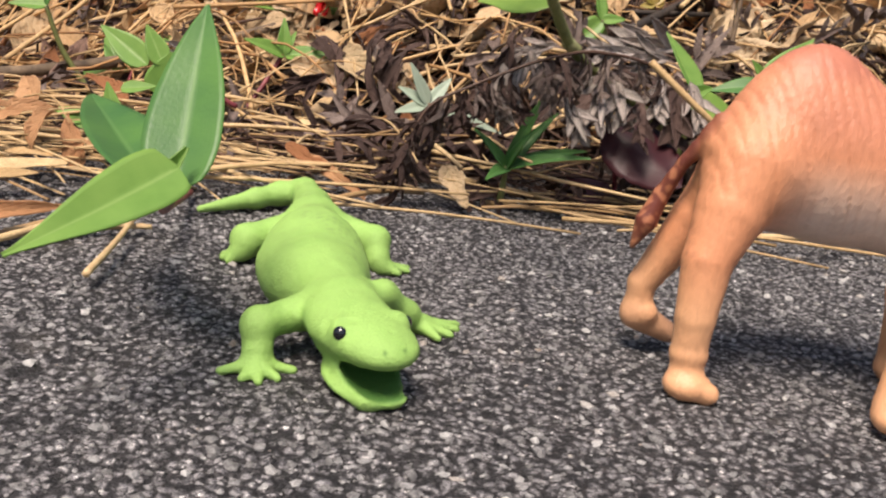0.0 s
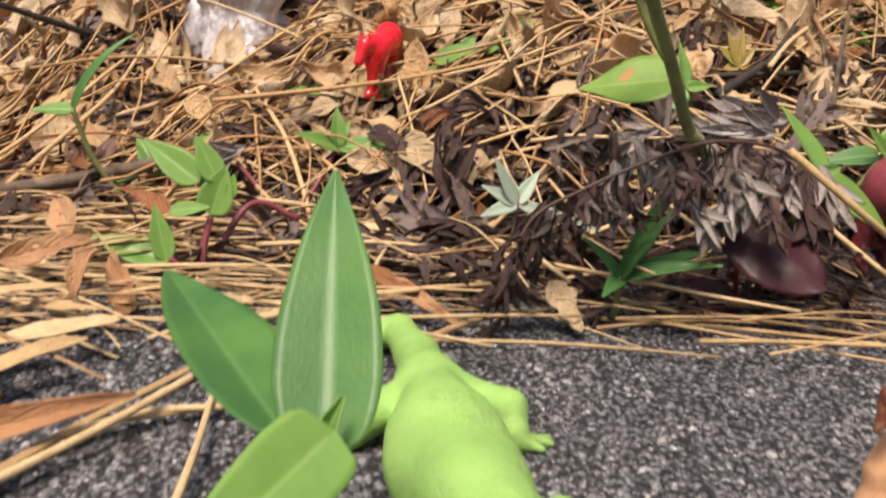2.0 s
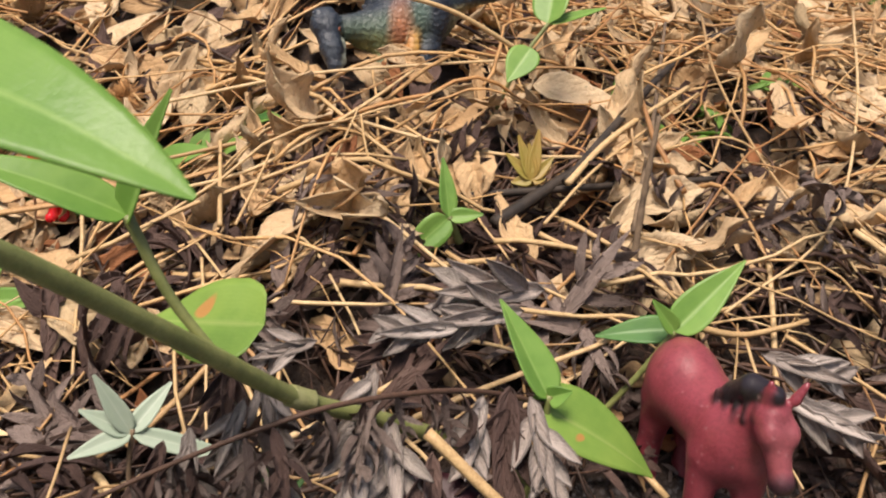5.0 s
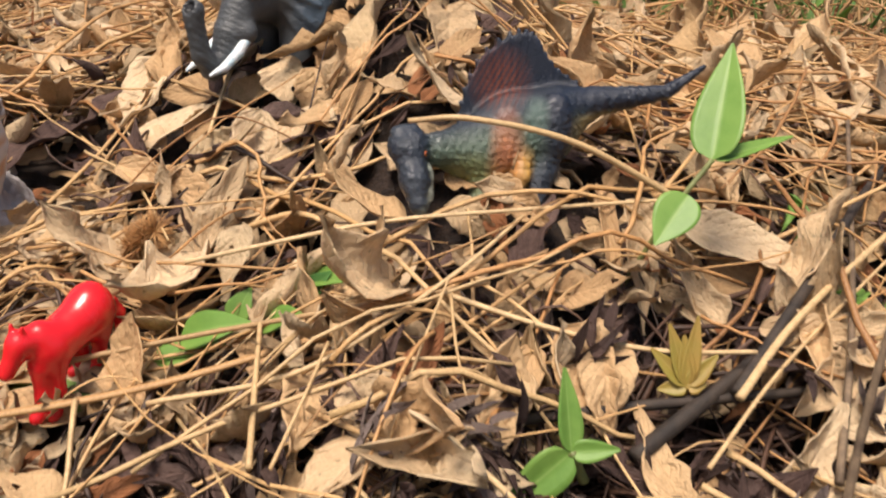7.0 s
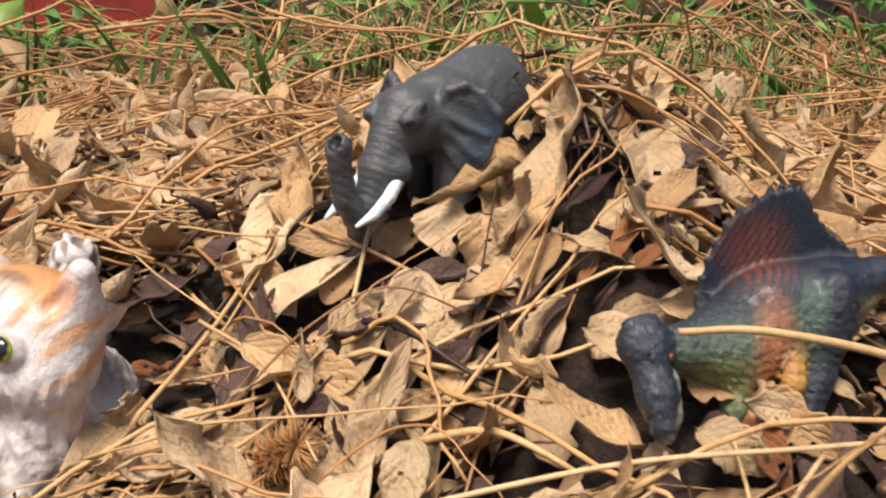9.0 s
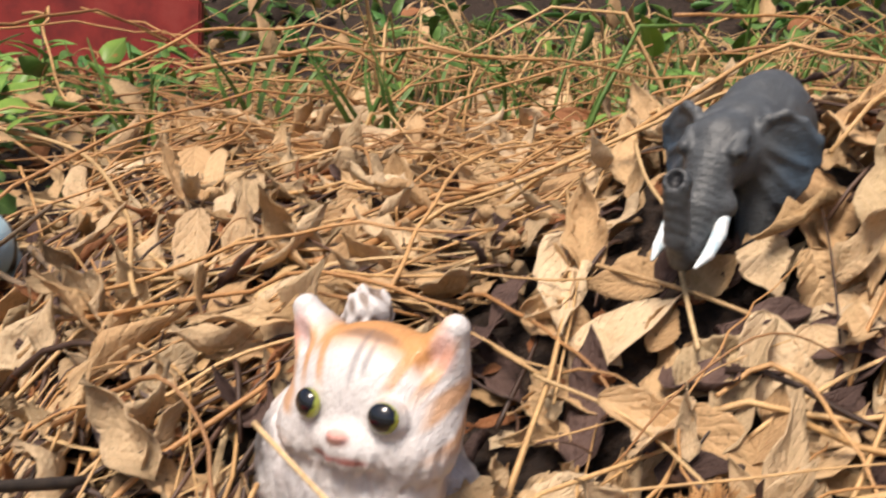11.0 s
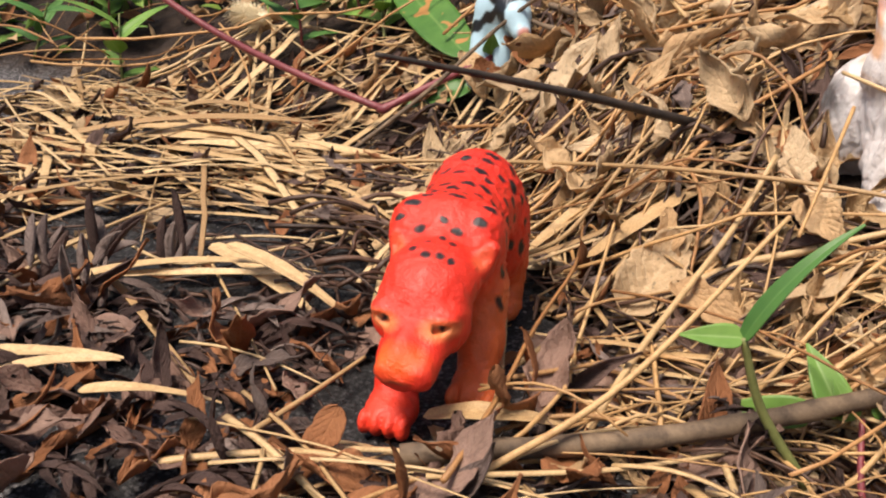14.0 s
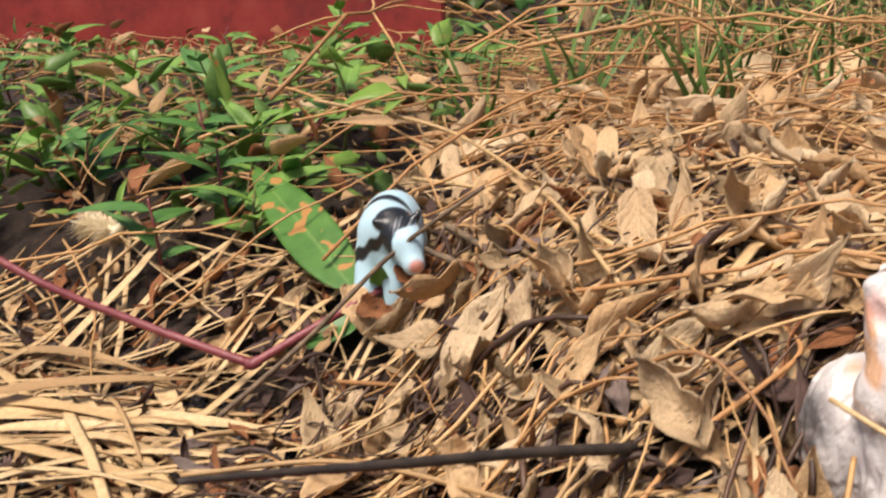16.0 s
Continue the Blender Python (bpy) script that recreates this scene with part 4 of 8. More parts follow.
    s.relief = lambda P: ((0.0011 * ripple(P * (1, 1, 0.45), 560, 0.4) + 0.0004 * ripple(P * (1, 1, 0.6), 1300, 1.1)) * step_up(0.050 - P[:, 2], 0, 0.012) + 0.00010 * ripple(P, 900, 0.2)
                          + 0.0022 * ripple(P, 420) * step_up(-P[:, 0], 0.03, 0.004) * step_up(P[:, 2], 0.045, 0.01))
    me = s.mesh("toy_cat", (-0.06, -0.063, -0.014), (0.034, 0.038, 0.09), 0.0008, toy_material("painted_resin", 0.45, 700, 0.4, 0.1, (0.5, 1.0, 0.6), 0.06))
    toy = thing("toy_cat", me, pose(-0.110, 0.650, 0.066, 4, 0, -119) @ Matrix.Scale(1.03, 4), "white resin kitten figurine with orange patches and black eyes", "cat figurine", group="toy animals")
    for y in (-1, 1):
        eye_part(toy, (0.0200, y * 0.0122, 0.0587), (0.96, y * 0.20 - 0.1, 0.08), (0.0046, 0.0043, 0.0030), (0.30, 0.33, 0.05), (0.90, 0.0, -0.16), "glossy black eye with a yellow-green rim")


def toy_elephant():
    G, T = (0.075, 0.081, 0.087), (0.75, 0.8, 0.82)
    s = Sculpt()
    # own axes: x to its front
    s.ell((-0.036, 0, 0.053), (0.042, 0.0245, 0.029), G)
    s.ell((-0.040, 0, 0.070), (0.024, 0.013, 0.0130), G, 0.012)
    s.cap((-0.055, 0, 0.079), (-0.015, 0, 0.075), 0.004, 0.003, G, 0.008)
    s.ell((0.0, 0, 0.057), (0.020, 0.020, 0.020), G, 0.010)
    s.ell((0.020, 0, 0.0545), (0.0165, 0.0150, 0.0165), G, 0.008)
    s.ell((0.021, 0, 0.0640), (0.0105, 0.0105, 0.0070), G, 0.006)
    s.chain([(0.030, 0, 0.050), (0.0405, 0, 0.0350), (0.0465, 0, 0.0215), (0.0555, 0, 0.0175), (0.0622, -0.0005, 0.0260), (0.0650, -0.001, 0.0430), (0.0655, -0.001, 0.0500)], [0.0112, 0.0092, 0.0076, 0.0064, 0.0054, 0.0052, 0.0060], G, 0.005, 0.001)
    s.ell((0.0692, -0.001, 0.0530), (0.0040, 0.0034, 0.0042), (0.012, 0.012, 0.014), 0.002, cut=True)
    flap = [(0.0, 0.064), (0.005, 0.0705), (0.012, 0.0725), (0.021, 0.069), (0.0275, 0.061), (0.0290, 0.051), (0.0255, 0.0410), (0.0175, 0.0315), (0.0105, 0.0345), (0.004, 0.043), (0.0, 0.052)]
    for y in (-1, 1):
        # thin ears with a rolled upper rim, spread out and back
        s.plate((0.013, y * 0.012, 0), (-0.60, y * 0.80, 0), flap, 0.0011, G, 0.004)
        for i in range(5):
            (a, za), (b, zb) = flap[i], flap[i + 1]
            s.cap((0.013 - 0.6 * a, y * (0.012 + 0.8 * a), za), (0.013 - 0.6 * b, y * (0.012 + 0.8 * b), zb), 0.0022, 0.0021, G, 0.002)
        s.cap((0.014, y * 0.013, 0.0600), (0.000, y * 0.031, 0.0500), 0.0016, 0.0010, G, 0.003)
        s.cap((0.014, y * 0.013, 0.0560), (0.003, y * 0.027, 0.0400), 0.0016, 0.0010, G, 0.003)
        s.ell((0.0315, y * 0.0118, 0.0585), (0.0055, 0.0034, 0.0036), G, 0.003)
        s.cap((0.0260, y * 0.0120, 0.0650), (0.0350, y * 0.0105, 0.0600), 0.0022, 0.0016, G, 0.003)
        s.ell((0.036, y * 0.0095, 0.036), (0.006, 0.005, 0.006), G, 0.004)
        s.cap((-0.002, y * 0.013, 0.04), (0.002, y * 0.014, 0.004), 0.0115, 0.0098, G, 0.006)
        s.cap((-0.045, y * 0.013, 0.04), (-0.049, y * 0.014, 0.004), 0.0118, 0.0098, G, 0.006)
    s.chain([(-0.075, 0, 0.06), (-0.079, 0, 0.045), (-0.078, 0.002, 0.022)], [0.0035, 0.0028, 0.002], G, 0.003)
    for y in (-1, 1):
        s.coat(lambda P, y=y: (near(P, (0.0355, y * 0.0140, 0.0580), (0.0022, 0.002, 0.0016), 0.3), (0.008, 0.008, 0.01)))
        s.coat(lambda P, y=y: (0.55 * near(P, (0.002, y * 0.036, 0.045), (0.012, 0.016, 0.022), 0.9), (0.03, 0.075, 0.13)))
    s.coat(lambda P: (0.28 * step_up(np.sin(P[:, 2] * 1500 - P[:, 0] * 1100), 0.5, 0.4) * step_up(P[:, 0], 0.038, 0.006) * step_up(0.0105 - np.abs(P[:, 1]), 0, 0.002), (0.016, 0.017, 0.02)))
    # paler mottling on the top, painting in the light from above
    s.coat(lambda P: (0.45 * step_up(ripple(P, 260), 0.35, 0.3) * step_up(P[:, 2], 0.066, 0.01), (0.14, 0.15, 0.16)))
    s.relief = lambda P: (0.0003 * ripple(P, 260, 0.3) + 0.00014 * np.sin(P[:, 2] * 1500 - P[:, 0] * 1100) * step_up(P[:, 0], 0.036, 0.006) * step_up(0.0105 - np.abs(P[:, 1]), 0, 0.002)
                          + 0.0004 * np.sin(np.arctan2(np.abs(P[:, 1]) - 0.012, P[:, 2] - 0.07) * 9) * step_up(np.abs(P[:, 1]), 0.022, 0.006) * step_up(P[:, 0], -0.012, 0.004))
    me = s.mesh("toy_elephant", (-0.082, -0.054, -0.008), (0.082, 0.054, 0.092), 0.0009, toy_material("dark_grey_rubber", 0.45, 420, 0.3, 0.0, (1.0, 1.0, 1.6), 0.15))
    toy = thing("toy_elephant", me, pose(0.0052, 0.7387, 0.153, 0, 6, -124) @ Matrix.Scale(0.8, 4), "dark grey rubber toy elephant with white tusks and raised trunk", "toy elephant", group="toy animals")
    for y in (-1, 1):
        t = Sculpt()
        t.chain([(0.035, y * 0.0090, 0.0345), (0.046, y * 0.0112, 0.0262), (0.056, y * 0.0108, 0.0198), (0.0655, y * 0.0092, 0.0165)], [0.0030, 0.0031, 0.0026, 0.0010], T, 0.002, 0.0006)
        t.coat(lambda P: (0.6 * step_up(ripple(P, 420, 0.5), 0.2, 0.3), (0.42, 0.66, 0.78)))
        tusk = new("tusk", t.mesh("tusk", (0.028, min(y * 0.004, y * 0.017), 0.012), (0.069, max(y * 0.004, y * 0.017), 0.040), 0.0008, toy.data.materials[0]))
        tusk.parent = toy
        tagged(tusk, "white painted tusk with a bluish tinge")


def toy_dinosaur():
    K, G, Y = (0.014, 0.020, 0.036), (0.10, 0.145, 0.095), (0.34, 0.26, 0.10)
    s = Sculpt()
    s.ell((0.1120, 0.6370, 0.1560), (0.0215, 0.0140, 0.0178), G, 0.004, (0, -14, 12))
    s.ell((0.0965, 0.6290, 0.1490), (0.0125, 0.0110, 0.0115), G, 0.008)
    s.cap((0.0930, 0.6270, 0.1510), (0.0815, 0.6205, 0.1515), 0.0095, 0.0068, G, 0.006)
    # skull and the long downward snout with a pale chin
    s.ell((0.0700, 0.6160, 0.1530), (0.0074, 0.0072, 0.0066), K, 0.003, (0, -20, 20))
    s.chain([(0.0712, 0.6135, 0.1490), (0.0738, 0.6075, 0.1415), (0.0756, 0.6035, 0.1345)], [0.0058, 0.0049, 0.0036], K, 0.003)
    s.chain([(0.0768, 0.6135, 0.1440), (0.0780, 0.6070, 0.1375), (0.0768, 0.6030, 0.1325)], [0.0036, 0.0028, 0.0024], (0.34, 0.36, 0.28), 0.0012)
    s.cap((0.0655, 0.6150, 0.1580), (0.0715, 0.6180, 0.1592), 0.0018, 0.0016, K, 0.002)
    s.chain([(0.1290, 0.6430, 0.1660), (0.1398, 0.6450, 0.1705), (0.1542, 0.6470, 0.1735), (0.1690, 0.6480, 0.1768), (0.1825, 0.6480, 0.1880)], [0.0100, 0.0062, 0.0043, 0.0029, 0.0010], K, 0.010, 0.0008)
    # the sail: a thin leaning fan that runs from the neck down to the tail, with a spine for each ray
    edge = [(-0.0235, 0.152), (-0.0232, 0.161), (-0.0215, 0.1725), (-0.0165, 0.1845), (-0.0075, 0.1925), (-0.0005, 0.1945), (0.0040, 0.1920), (0.0070, 0.1880), (0.0130, 0.1820), (0.0215, 0.1775), (0.0240, 0.1660)]
    o, u = (0.1115, 0.6440, 0.0), (1.0, 0.12, 0.0)
    s.plate(o, u, edge + [(0.008, 0.156)], 0.0011, K, 0.003)
    rim = glide(edge[1:10], 19)
    for i, (a, z) in enumerate(rim):
        f = i / 18
        a0, z0 = -0.0185 + 0.036 * f, 0.1575 + 0.013 * f
        out = 1.035
        s.cap((o[0] + a0, o[1] + 0.12 * a0, z0), (o[0] + a0 + (a - a0) * out, o[1] + 0.12 * a, z0 + (z - z0) * out), 0.0022, 0.0009, K, 0.0006)
    # hips and legs
    s.ell((0.1225, 0.6315, 0.1585), (0.0086, 0.0072, 0.0165), K, 0.002, (0, 8, 0))
    s.chain([(0.1215, 0.6285, 0.1440), (0.1185, 0.6240, 0.1320), (0.1215, 0.6220, 0.1200)], [0.0058, 0.0044, 0.0040], K, 0.004)
    s.chain([(0.1130, 0.6265, 0.1520), (0.1132, 0.6215, 0.1440), (0.1118, 0.6195, 0.1360)], [0.0036, 0.0030, 0.0024], (0.62, 0.34, 0.07), 0.002)
    s.chain([(0.1000, 0.6255, 0.1460), (0.0985, 0.6200, 0.1350), (0.1005, 0.6180, 0.1240)], [0.0052, 0.0034, 0.0030], G, 0.004)
    s.chain([(0.1140, 0.6510, 0.1450), (0.1120, 0.6530, 0.1250)], [0.0060, 0.0040], G, 0.004)
    back = lambda P: P[:, 2] - np.interp(P[:, 0], [0.08, 0.095, 0.11, 0.13, 0.143, 0.16, 0.174, 0.184], [0.1545, 0.1585, 0.1635, 0.1665, 0.1690, 0.1715, 0.1780, 0.190])
    s.coat(lambda P: (0.95 * step_up(back(P), 0, 0.007), K))
    s.coat(lambda P: (0.8 * step_up(-back(P), 0.0015, 0.003) * step_up(P[:, 0], 0.133, 0.006), Y))
    s.coat(lambda P: (0.7 * near(P, (0.0950, 0.621, 0.1435), (0.012, 0.012, 0.007), 0.9), (0.30, 0.31, 0.09)))
    s.coat(lambda P: (0.75 * near(P, (0.1062, 0.6260, 0.1490), (0.0062, 0.012, 0.0145), 0.9) * step_up(0.1215 - P[:, 0], 0, 0.004), (0.62, 0.19, 0.06)))
    s.coat(lambda P: (0.7 * near(P, (0.1085, 0.6240, 0.1420), (0.0060, 0.012, 0.0050), 0.8), (0.60, 0.28, 0.07)))
    s.coat(lambda P: (0.6 * near(P, (0.1170, 0.6250, 0.1660), (0.0040, 0.008, 0.0080), 0.8), (0.10, 0.17, 0.14)))
    s.coat(lambda P: (0.75 * near(P, (0.1030, 0.644, 0.1760), (0.0095, 0.02, 0.0105), 0.9) * step_up(np.sin((P[:, 0] + 0.45 * (0.17 - P[:, 2])) * 2900), -0.1, 0.8), (0.24, 0.055, 0.02)))
    s.coat(lambda P: (0.22 * step_up(ripple(P, 1250, 1.0), -0.35, 0.3) * step_up(0.164 - P[:, 2], 0, 0.01), (0.08, 0.10, 0.11)))
    s.relief = lambda P: 0.0006 * ripple(P, 1350, 1.0) * step_up(-back(P) + 3 * np.clip(P[:, 0] - 0.135, 0, 1), -0.006, 0.006)
    toy = place("toy_dinosaur", s, (0.112, 0.637, 0.118), (0.060, 0.596, 0.112), (0.190, 0.662, 0.203), 0.0007, toy_material("painted_vinyl", 0.34, 1300, 0.35, 0.12, None, 0.15),
                "dark blue and green toy dinosaur with a fanned back sail", "toy dinosaur")
    eye_part(toy, (0.0768 - 0.112, 0.6118 - 0.637, 0.1512 - 0.118), (0.75, -0.6, 0.2), (0.0010, 0.0010, 0.0007), (0.40, 0.10, 0.02), (0.6, 0, 0), "small orange eye")


def toy_leopard():
    R, O, K = (0.82, 0.035, 0.015), (0.85, 0.17, 0.045), (0.012, 0.01, 0.01)
    s = Sculpt()
    s.ell((-0.289, 0.601, 0.049), (0.0192, 0.021, 0.0235), R)
    s.cap((-0.288, 0.594, 0.051), (-0.284, 0.55, 0.05), 0.0185, 0.018, R, 0.008)
    s.ell((-0.2825, 0.541, 0.049), (0.0208, 0.017, 0.0215), R, 0.006)
    for x in (-1, 1):
        s.ell((-0.2825 + x * 0.0130, 0.541, 0.0560), (0.0085, 0.0120, 0.0120), R, 0.004)
    # flat skull, brows, squared muzzle with chin
    s.ell((-0.2800, 0.517, 0.0475), (0.0165, 0.018, 0.0128), R, 0.008)
    s.ell((-0.2798, 0.505, 0.0415), (0.0150, 0.011, 0.0095), R, 0.006)
    for x in (-1, 1):
        s.ell((-0.2797 + x * 0.0098, 0.4995, 0.0425), (0.0052, 0.006, 0.0032), R, 0.003, (0, 0, x * 20))
        s.cap((-0.2780 + x * 0.0042, 0.4985, 0.0345), (-0.2775 + x * 0.0044, 0.4845, 0.0285), 0.0068, 0.0058, R, 0.006)
        s.ell((-0.2797 + x * 0.0112, 0.5055, 0.036), (0.005, 0.008, 0.0065), R, 0.006)
        s.cap((-0.2797 + x * 0.0135, 0.526, 0.0520), (-0.2797 + x * 0.0168, 0.5270, 0.0575), 0.0052, 0.0034, R, 0.004)
        s.ell((-0.2797 + x * 0.0172, 0.5215, 0.0570), (0.0030, 0.0028, 0.0036), R, 0.0015, cut=True)
        s.ell((-0.2797 + x * 0.0098, 0.4952, 0.0402), (0.0034, 0.0022, 0.0013), R, 0.0012, (0, x * -18, x * 18), cut=True)
    s.cap((-0.2797, 0.500, 0.040), (-0.2797, 0.4855, 0.0335), 0.0055, 0.0045, R, 0.003)
    s.cap((-0.2797, 0.4985, 0.0275), (-0.2797, 0.4875, 0.0245), 0.0060, 0.0046, R, 0.003)
    s.chain([(-0.291, 0.535, 0.036), (-0.2885, 0.512, 0.018), (-0.287, 0.503, 0.008)], [0.011, 0.0082, 0.0078], R, 0.005)
    s.chain([(-0.27, 0.543, 0.036), (-0.2665, 0.536, 0.018), (-0.2655, 0.53, 0.008)], [0.011, 0.0082, 0.0074], O, 0.005)
    for px, py in ((-0.286, 0.497), (-0.264, 0.524)):
        O = (0.85, 0.05, 0.02) if py < 0.51 else (0.85, 0.17, 0.045)
        s.ell((px, py, 0.0062), (0.0092, 0.0095, 0.0062), O, 0.003)
        for i in range(4):
            s.ell((px - 0.0066 + i * 0.0044, py - 0.0075, 0.0045), (0.0024, 0.0045, 0.0045), O, 0.001)
    for x in (-0.304, -0.274):
        s.ell((x, 0.603, 0.036), (0.0085, 0.015, 0.019), R, 0.006)
        s.cap((x, 0.61, 0.024), (x + 0.001, 0.604, 0.006), 0.0075, 0.0065, O, 0.005)
        s.ell((x + 0.001, 0.597, 0.0055), (0.0075, 0.0105, 0.0055), O, 0.003)
    s.chain([(-0.29, 0.612, 0.060), (-0.291, 0.622, 0.058), (-0.292, 0.630, 0.047), (-0.292, 0.633, 0.026)], [0.0065, 0.0050, 0.0042, 0.0032], R, 0.006)
    s.coat(lambda P: (0.7 * near(P, (-0.2797, 0.4845, 0.0315), (0.0085, 0.006, 0.0052), 0.9), (0.88, 0.20, 0.02)))
    for x in (-1, 1):
        c = -0.2797 + x * 0.0100
        # paler orange brows, a painted highlight for light glowing through the plastic
        s.coat(lambda P, c=c: (0.85 * near(P, (c, 0.4952, 0.0400), (0.0062, 0.007, 0.0030), 0.9), (0.86, 0.3, 0.1)))
        s.coat(lambda P, c=c: (near(P, (c, 0.4955, 0.0400), (0.0026, 0.006, 0.0008), 0.5), (0.8, 0.42, 0.18)))
        s.coat(lambda P, c=c: (near(P, (c, 0.4950, 0.0400), (0.0012, 0.006, 0.0012), 0.4), K))
        s.coat(lambda P, x=x: (0.7 * near(P, (-0.2797 + x * 0.0168, 0.520, 0.0575), (0.004, 0.004, 0.005), 0.8), (0.84, 0.26, 0.1)))
        for k in range(3):
            s.coat(lambda P, x=x, k=k: (0.8 * near(P, (-0.2797 + x * (0.003 + 0.0022 * k), 0.4845, 0.0285 + 0.0008 * (k % 2)), (0.0006, 0.006, 0.0006), 0.4), K))
    s.coat(lambda P: (0.7 * near(P, (-0.2797, 0.4825, 0.0268), (0.0075, 0.005, 0.0010), 0.5), (0.14, 0.06, 0.03)))
    s.coat(lambda P: (0.4 * step_up(P[:, 1], 0.575, 0.05) * step_up(0.03 - P[:, 2], 0, 0.02), O))
    rng = np.random.RandomState(11)
    dots = []
    while len(dots) < 150:
        a, y = rng.uniform(-2.2, 2.2), rng.uniform(0.508, 0.622)
        if all((a - b) ** 2 * 0.00034 + (y - c) ** 2 > 0.0062 ** 2 for b, c in dots):
            dots.append((a, y))
        elif rng.rand() < 0.002:
            break
    for a, y in dots:
        if y < 0.53 and abs(a) > 0.7:
            continue
        def spot(P, a=a, y=y, r=rng.uniform(0.0014, 0.0026), e=rng.uniform(0.6, 1.0)):
            turn = np.arctan2(P[:, 0] + 0.2785 + (P[:, 1] - 0.513) * 0.12, P[:, 2] - 0.048)
            d = np.hypot((turn - a) * 0.0195 / 1.25, (P[:, 1] - y) / e) / r
            return np.clip((1 - d) / 0.35 + 0.5, 0, 1) * step_up(P[:, 2], 0.030, 0.006), K

        s.coat(spot)
    s.relief = lambda P: 0.0004 * ripple(P, 520, 0.5) + 0.0006 * ripple(P * (1, 0.45, 1), 1300, 2) * step_up(P[:, 1], 0.53, 0.02) + 0.0006 * np.exp(-((P[:, 1] - 0.572 - 0.004 * np.sin(P[:, 0] * 150)) / 0.0012) ** 2)
    place("toy_leopard", s, (-0.283, 0.56, 0.0), (-0.322, 0.478, -0.004), (-0.25, 0.645, 0.08), 0.0009, toy_material("orange_red_plastic", 0.42, 900, 0.35, 0.06, None, 0.06),
          "orange-red plastic toy leopard with black spots on straw", "toy leopard", 0.0, 1.0, (-0.0025, 0, 0.0015))


def toy_zebra():
    W, K = (0.46, 0.66, 0.76), (0.012, 0.013, 0.016)
    s = Sculpt()
    s.ell((-0.3570, 0.8900, 0.1030), (0.0182, 0.0260, 0.0215), W)
    s.ell((-0.3560, 0.8720, 0.1010), (0.0165, 0.0140, 0.0190), W, 0.006)
    s.cap((-0.3500, 0.8660, 0.1080), (-0.3400, 0.8550, 0.1030), 0.0122, 0.0105, W, 0.006)
    s.cap((-0.3390, 0.8530, 0.1000), (-0.3335, 0.8470, 0.0930), 0.0092, 0.0066, W, 0.004)
    s.cap((-0.3530, 0.8570, 0.1120), (-0.3580, 0.8560, 0.1130), 0.0034, 0.0018, K, 0.002)
    s.cap((-0.3370, 0.8620, 0.1140), (-0.3345, 0.8630, 0.1180), 0.0030, 0.0018, K, 0.002)
    for top, foot in (((-0.365, 0.87, 0.090), (-0.366, 0.858, 0.056)), ((-0.349, 0.866, 0.088), (-0.346, 0.858, 0.056)), ((-0.368, 0.904, 0.092), (-0.37, 0.905, 0.056)), ((-0.347, 0.904, 0.092), (-0.346, 0.905, 0.056))):
        s.chain([top, foot], [0.0085, 0.0062], W, 0.005)
    for y, half in ((0.8760, 0.0030), (0.8990, 0.0032), (0.9110, 0.0026)):
        s.coat(lambda P, y=y, half=half: (step_up(half - np.abs(P[:, 1] - y - 0.25 * (P[:, 2] - 0.11)), 0, 0.0012) * step_up(P[:, 2], 0.088, 0.006), K))
    s.coat(lambda P: (step_up(0.0042 - np.abs(P[:, 2] - 0.0985 - 0.75 * (P[:, 0] + 0.3600) + 0.0012 * np.sin(P[:, 0] * 700)), 0, 0.001) * step_up(0.8720 - P[:, 1], 0, 0.002) * step_up(-P[:, 0], 0.3440, 0.003), K))
    s.coat(lambda P: (near(P, (-0.3470, 0.8590, 0.1130), (0.0120, 0.012, 0.0085), 0.15), K))
    s.coat(lambda P: (near(P, (-0.3475, 0.8520, 0.1005), (0.0045, 0.009, 0.0090), 0.2), K))
    s.coat(lambda P: (near(P, (-0.3415, 0.8465, 0.1045), (0.0030, 0.008, 0.0055), 0.3), W))
    s.coat(lambda P: (0.5 * step_up(np.sin(P[:, 0] * 2600), 0.5, 0.3) * near(P, (-0.3405, 0.8520, 0.1120), (0.006, 0.01, 0.005), 0.6), (0.55, 0.60, 0.66)))
    s.coat(lambda P: (0.9 * near(P, (-0.3310, 0.8435, 0.0925), (0.0042, 0.005, 0.0040), 0.4), (0.72, 0.28, 0.2)))
    place("toy_zebra", s, (-0.357, 0.885, 0.052), (-0.382, 0.838, 0.048), (-0.324, 0.922, 0.134), 0.0011, toy_material("white_blue_plastic", 0.35, 600, 0.15, 0.1, None, 0.05),
          "pale blue and black striped toy zebra standing among weeds", "toy zebra")


toy_lizard(), toy_camel(), toy_horse(), toy_red_pony(), toy_cat(), toy_elephant(), toy_dinosaur(), toy_leopard(), toy_zebra()


# ---- litter ----
KEEP_CLEAR = ((0.205, 0.425, 0.022, 0.045), (-0.045, 0.562, 0.015, 0.018), (-0.116, 0.662, 0.038, 0.04), (0.0, 0.735, 0.03, 0.045), (0.112, 0.628, 0.045, 0.02),
              (-0.284, 0.555, 0.024, 0.08), (-0.355, 0.872, 0.022, 0.032), (-0.052, 0.535, 0.024, 0.022), (-0.022, 0.7, 0.026, 0.022))


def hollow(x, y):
    """The recess under the edge of the heap; pale litter is thinned here to deepen its shade."""
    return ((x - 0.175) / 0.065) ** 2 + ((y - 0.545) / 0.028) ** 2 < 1


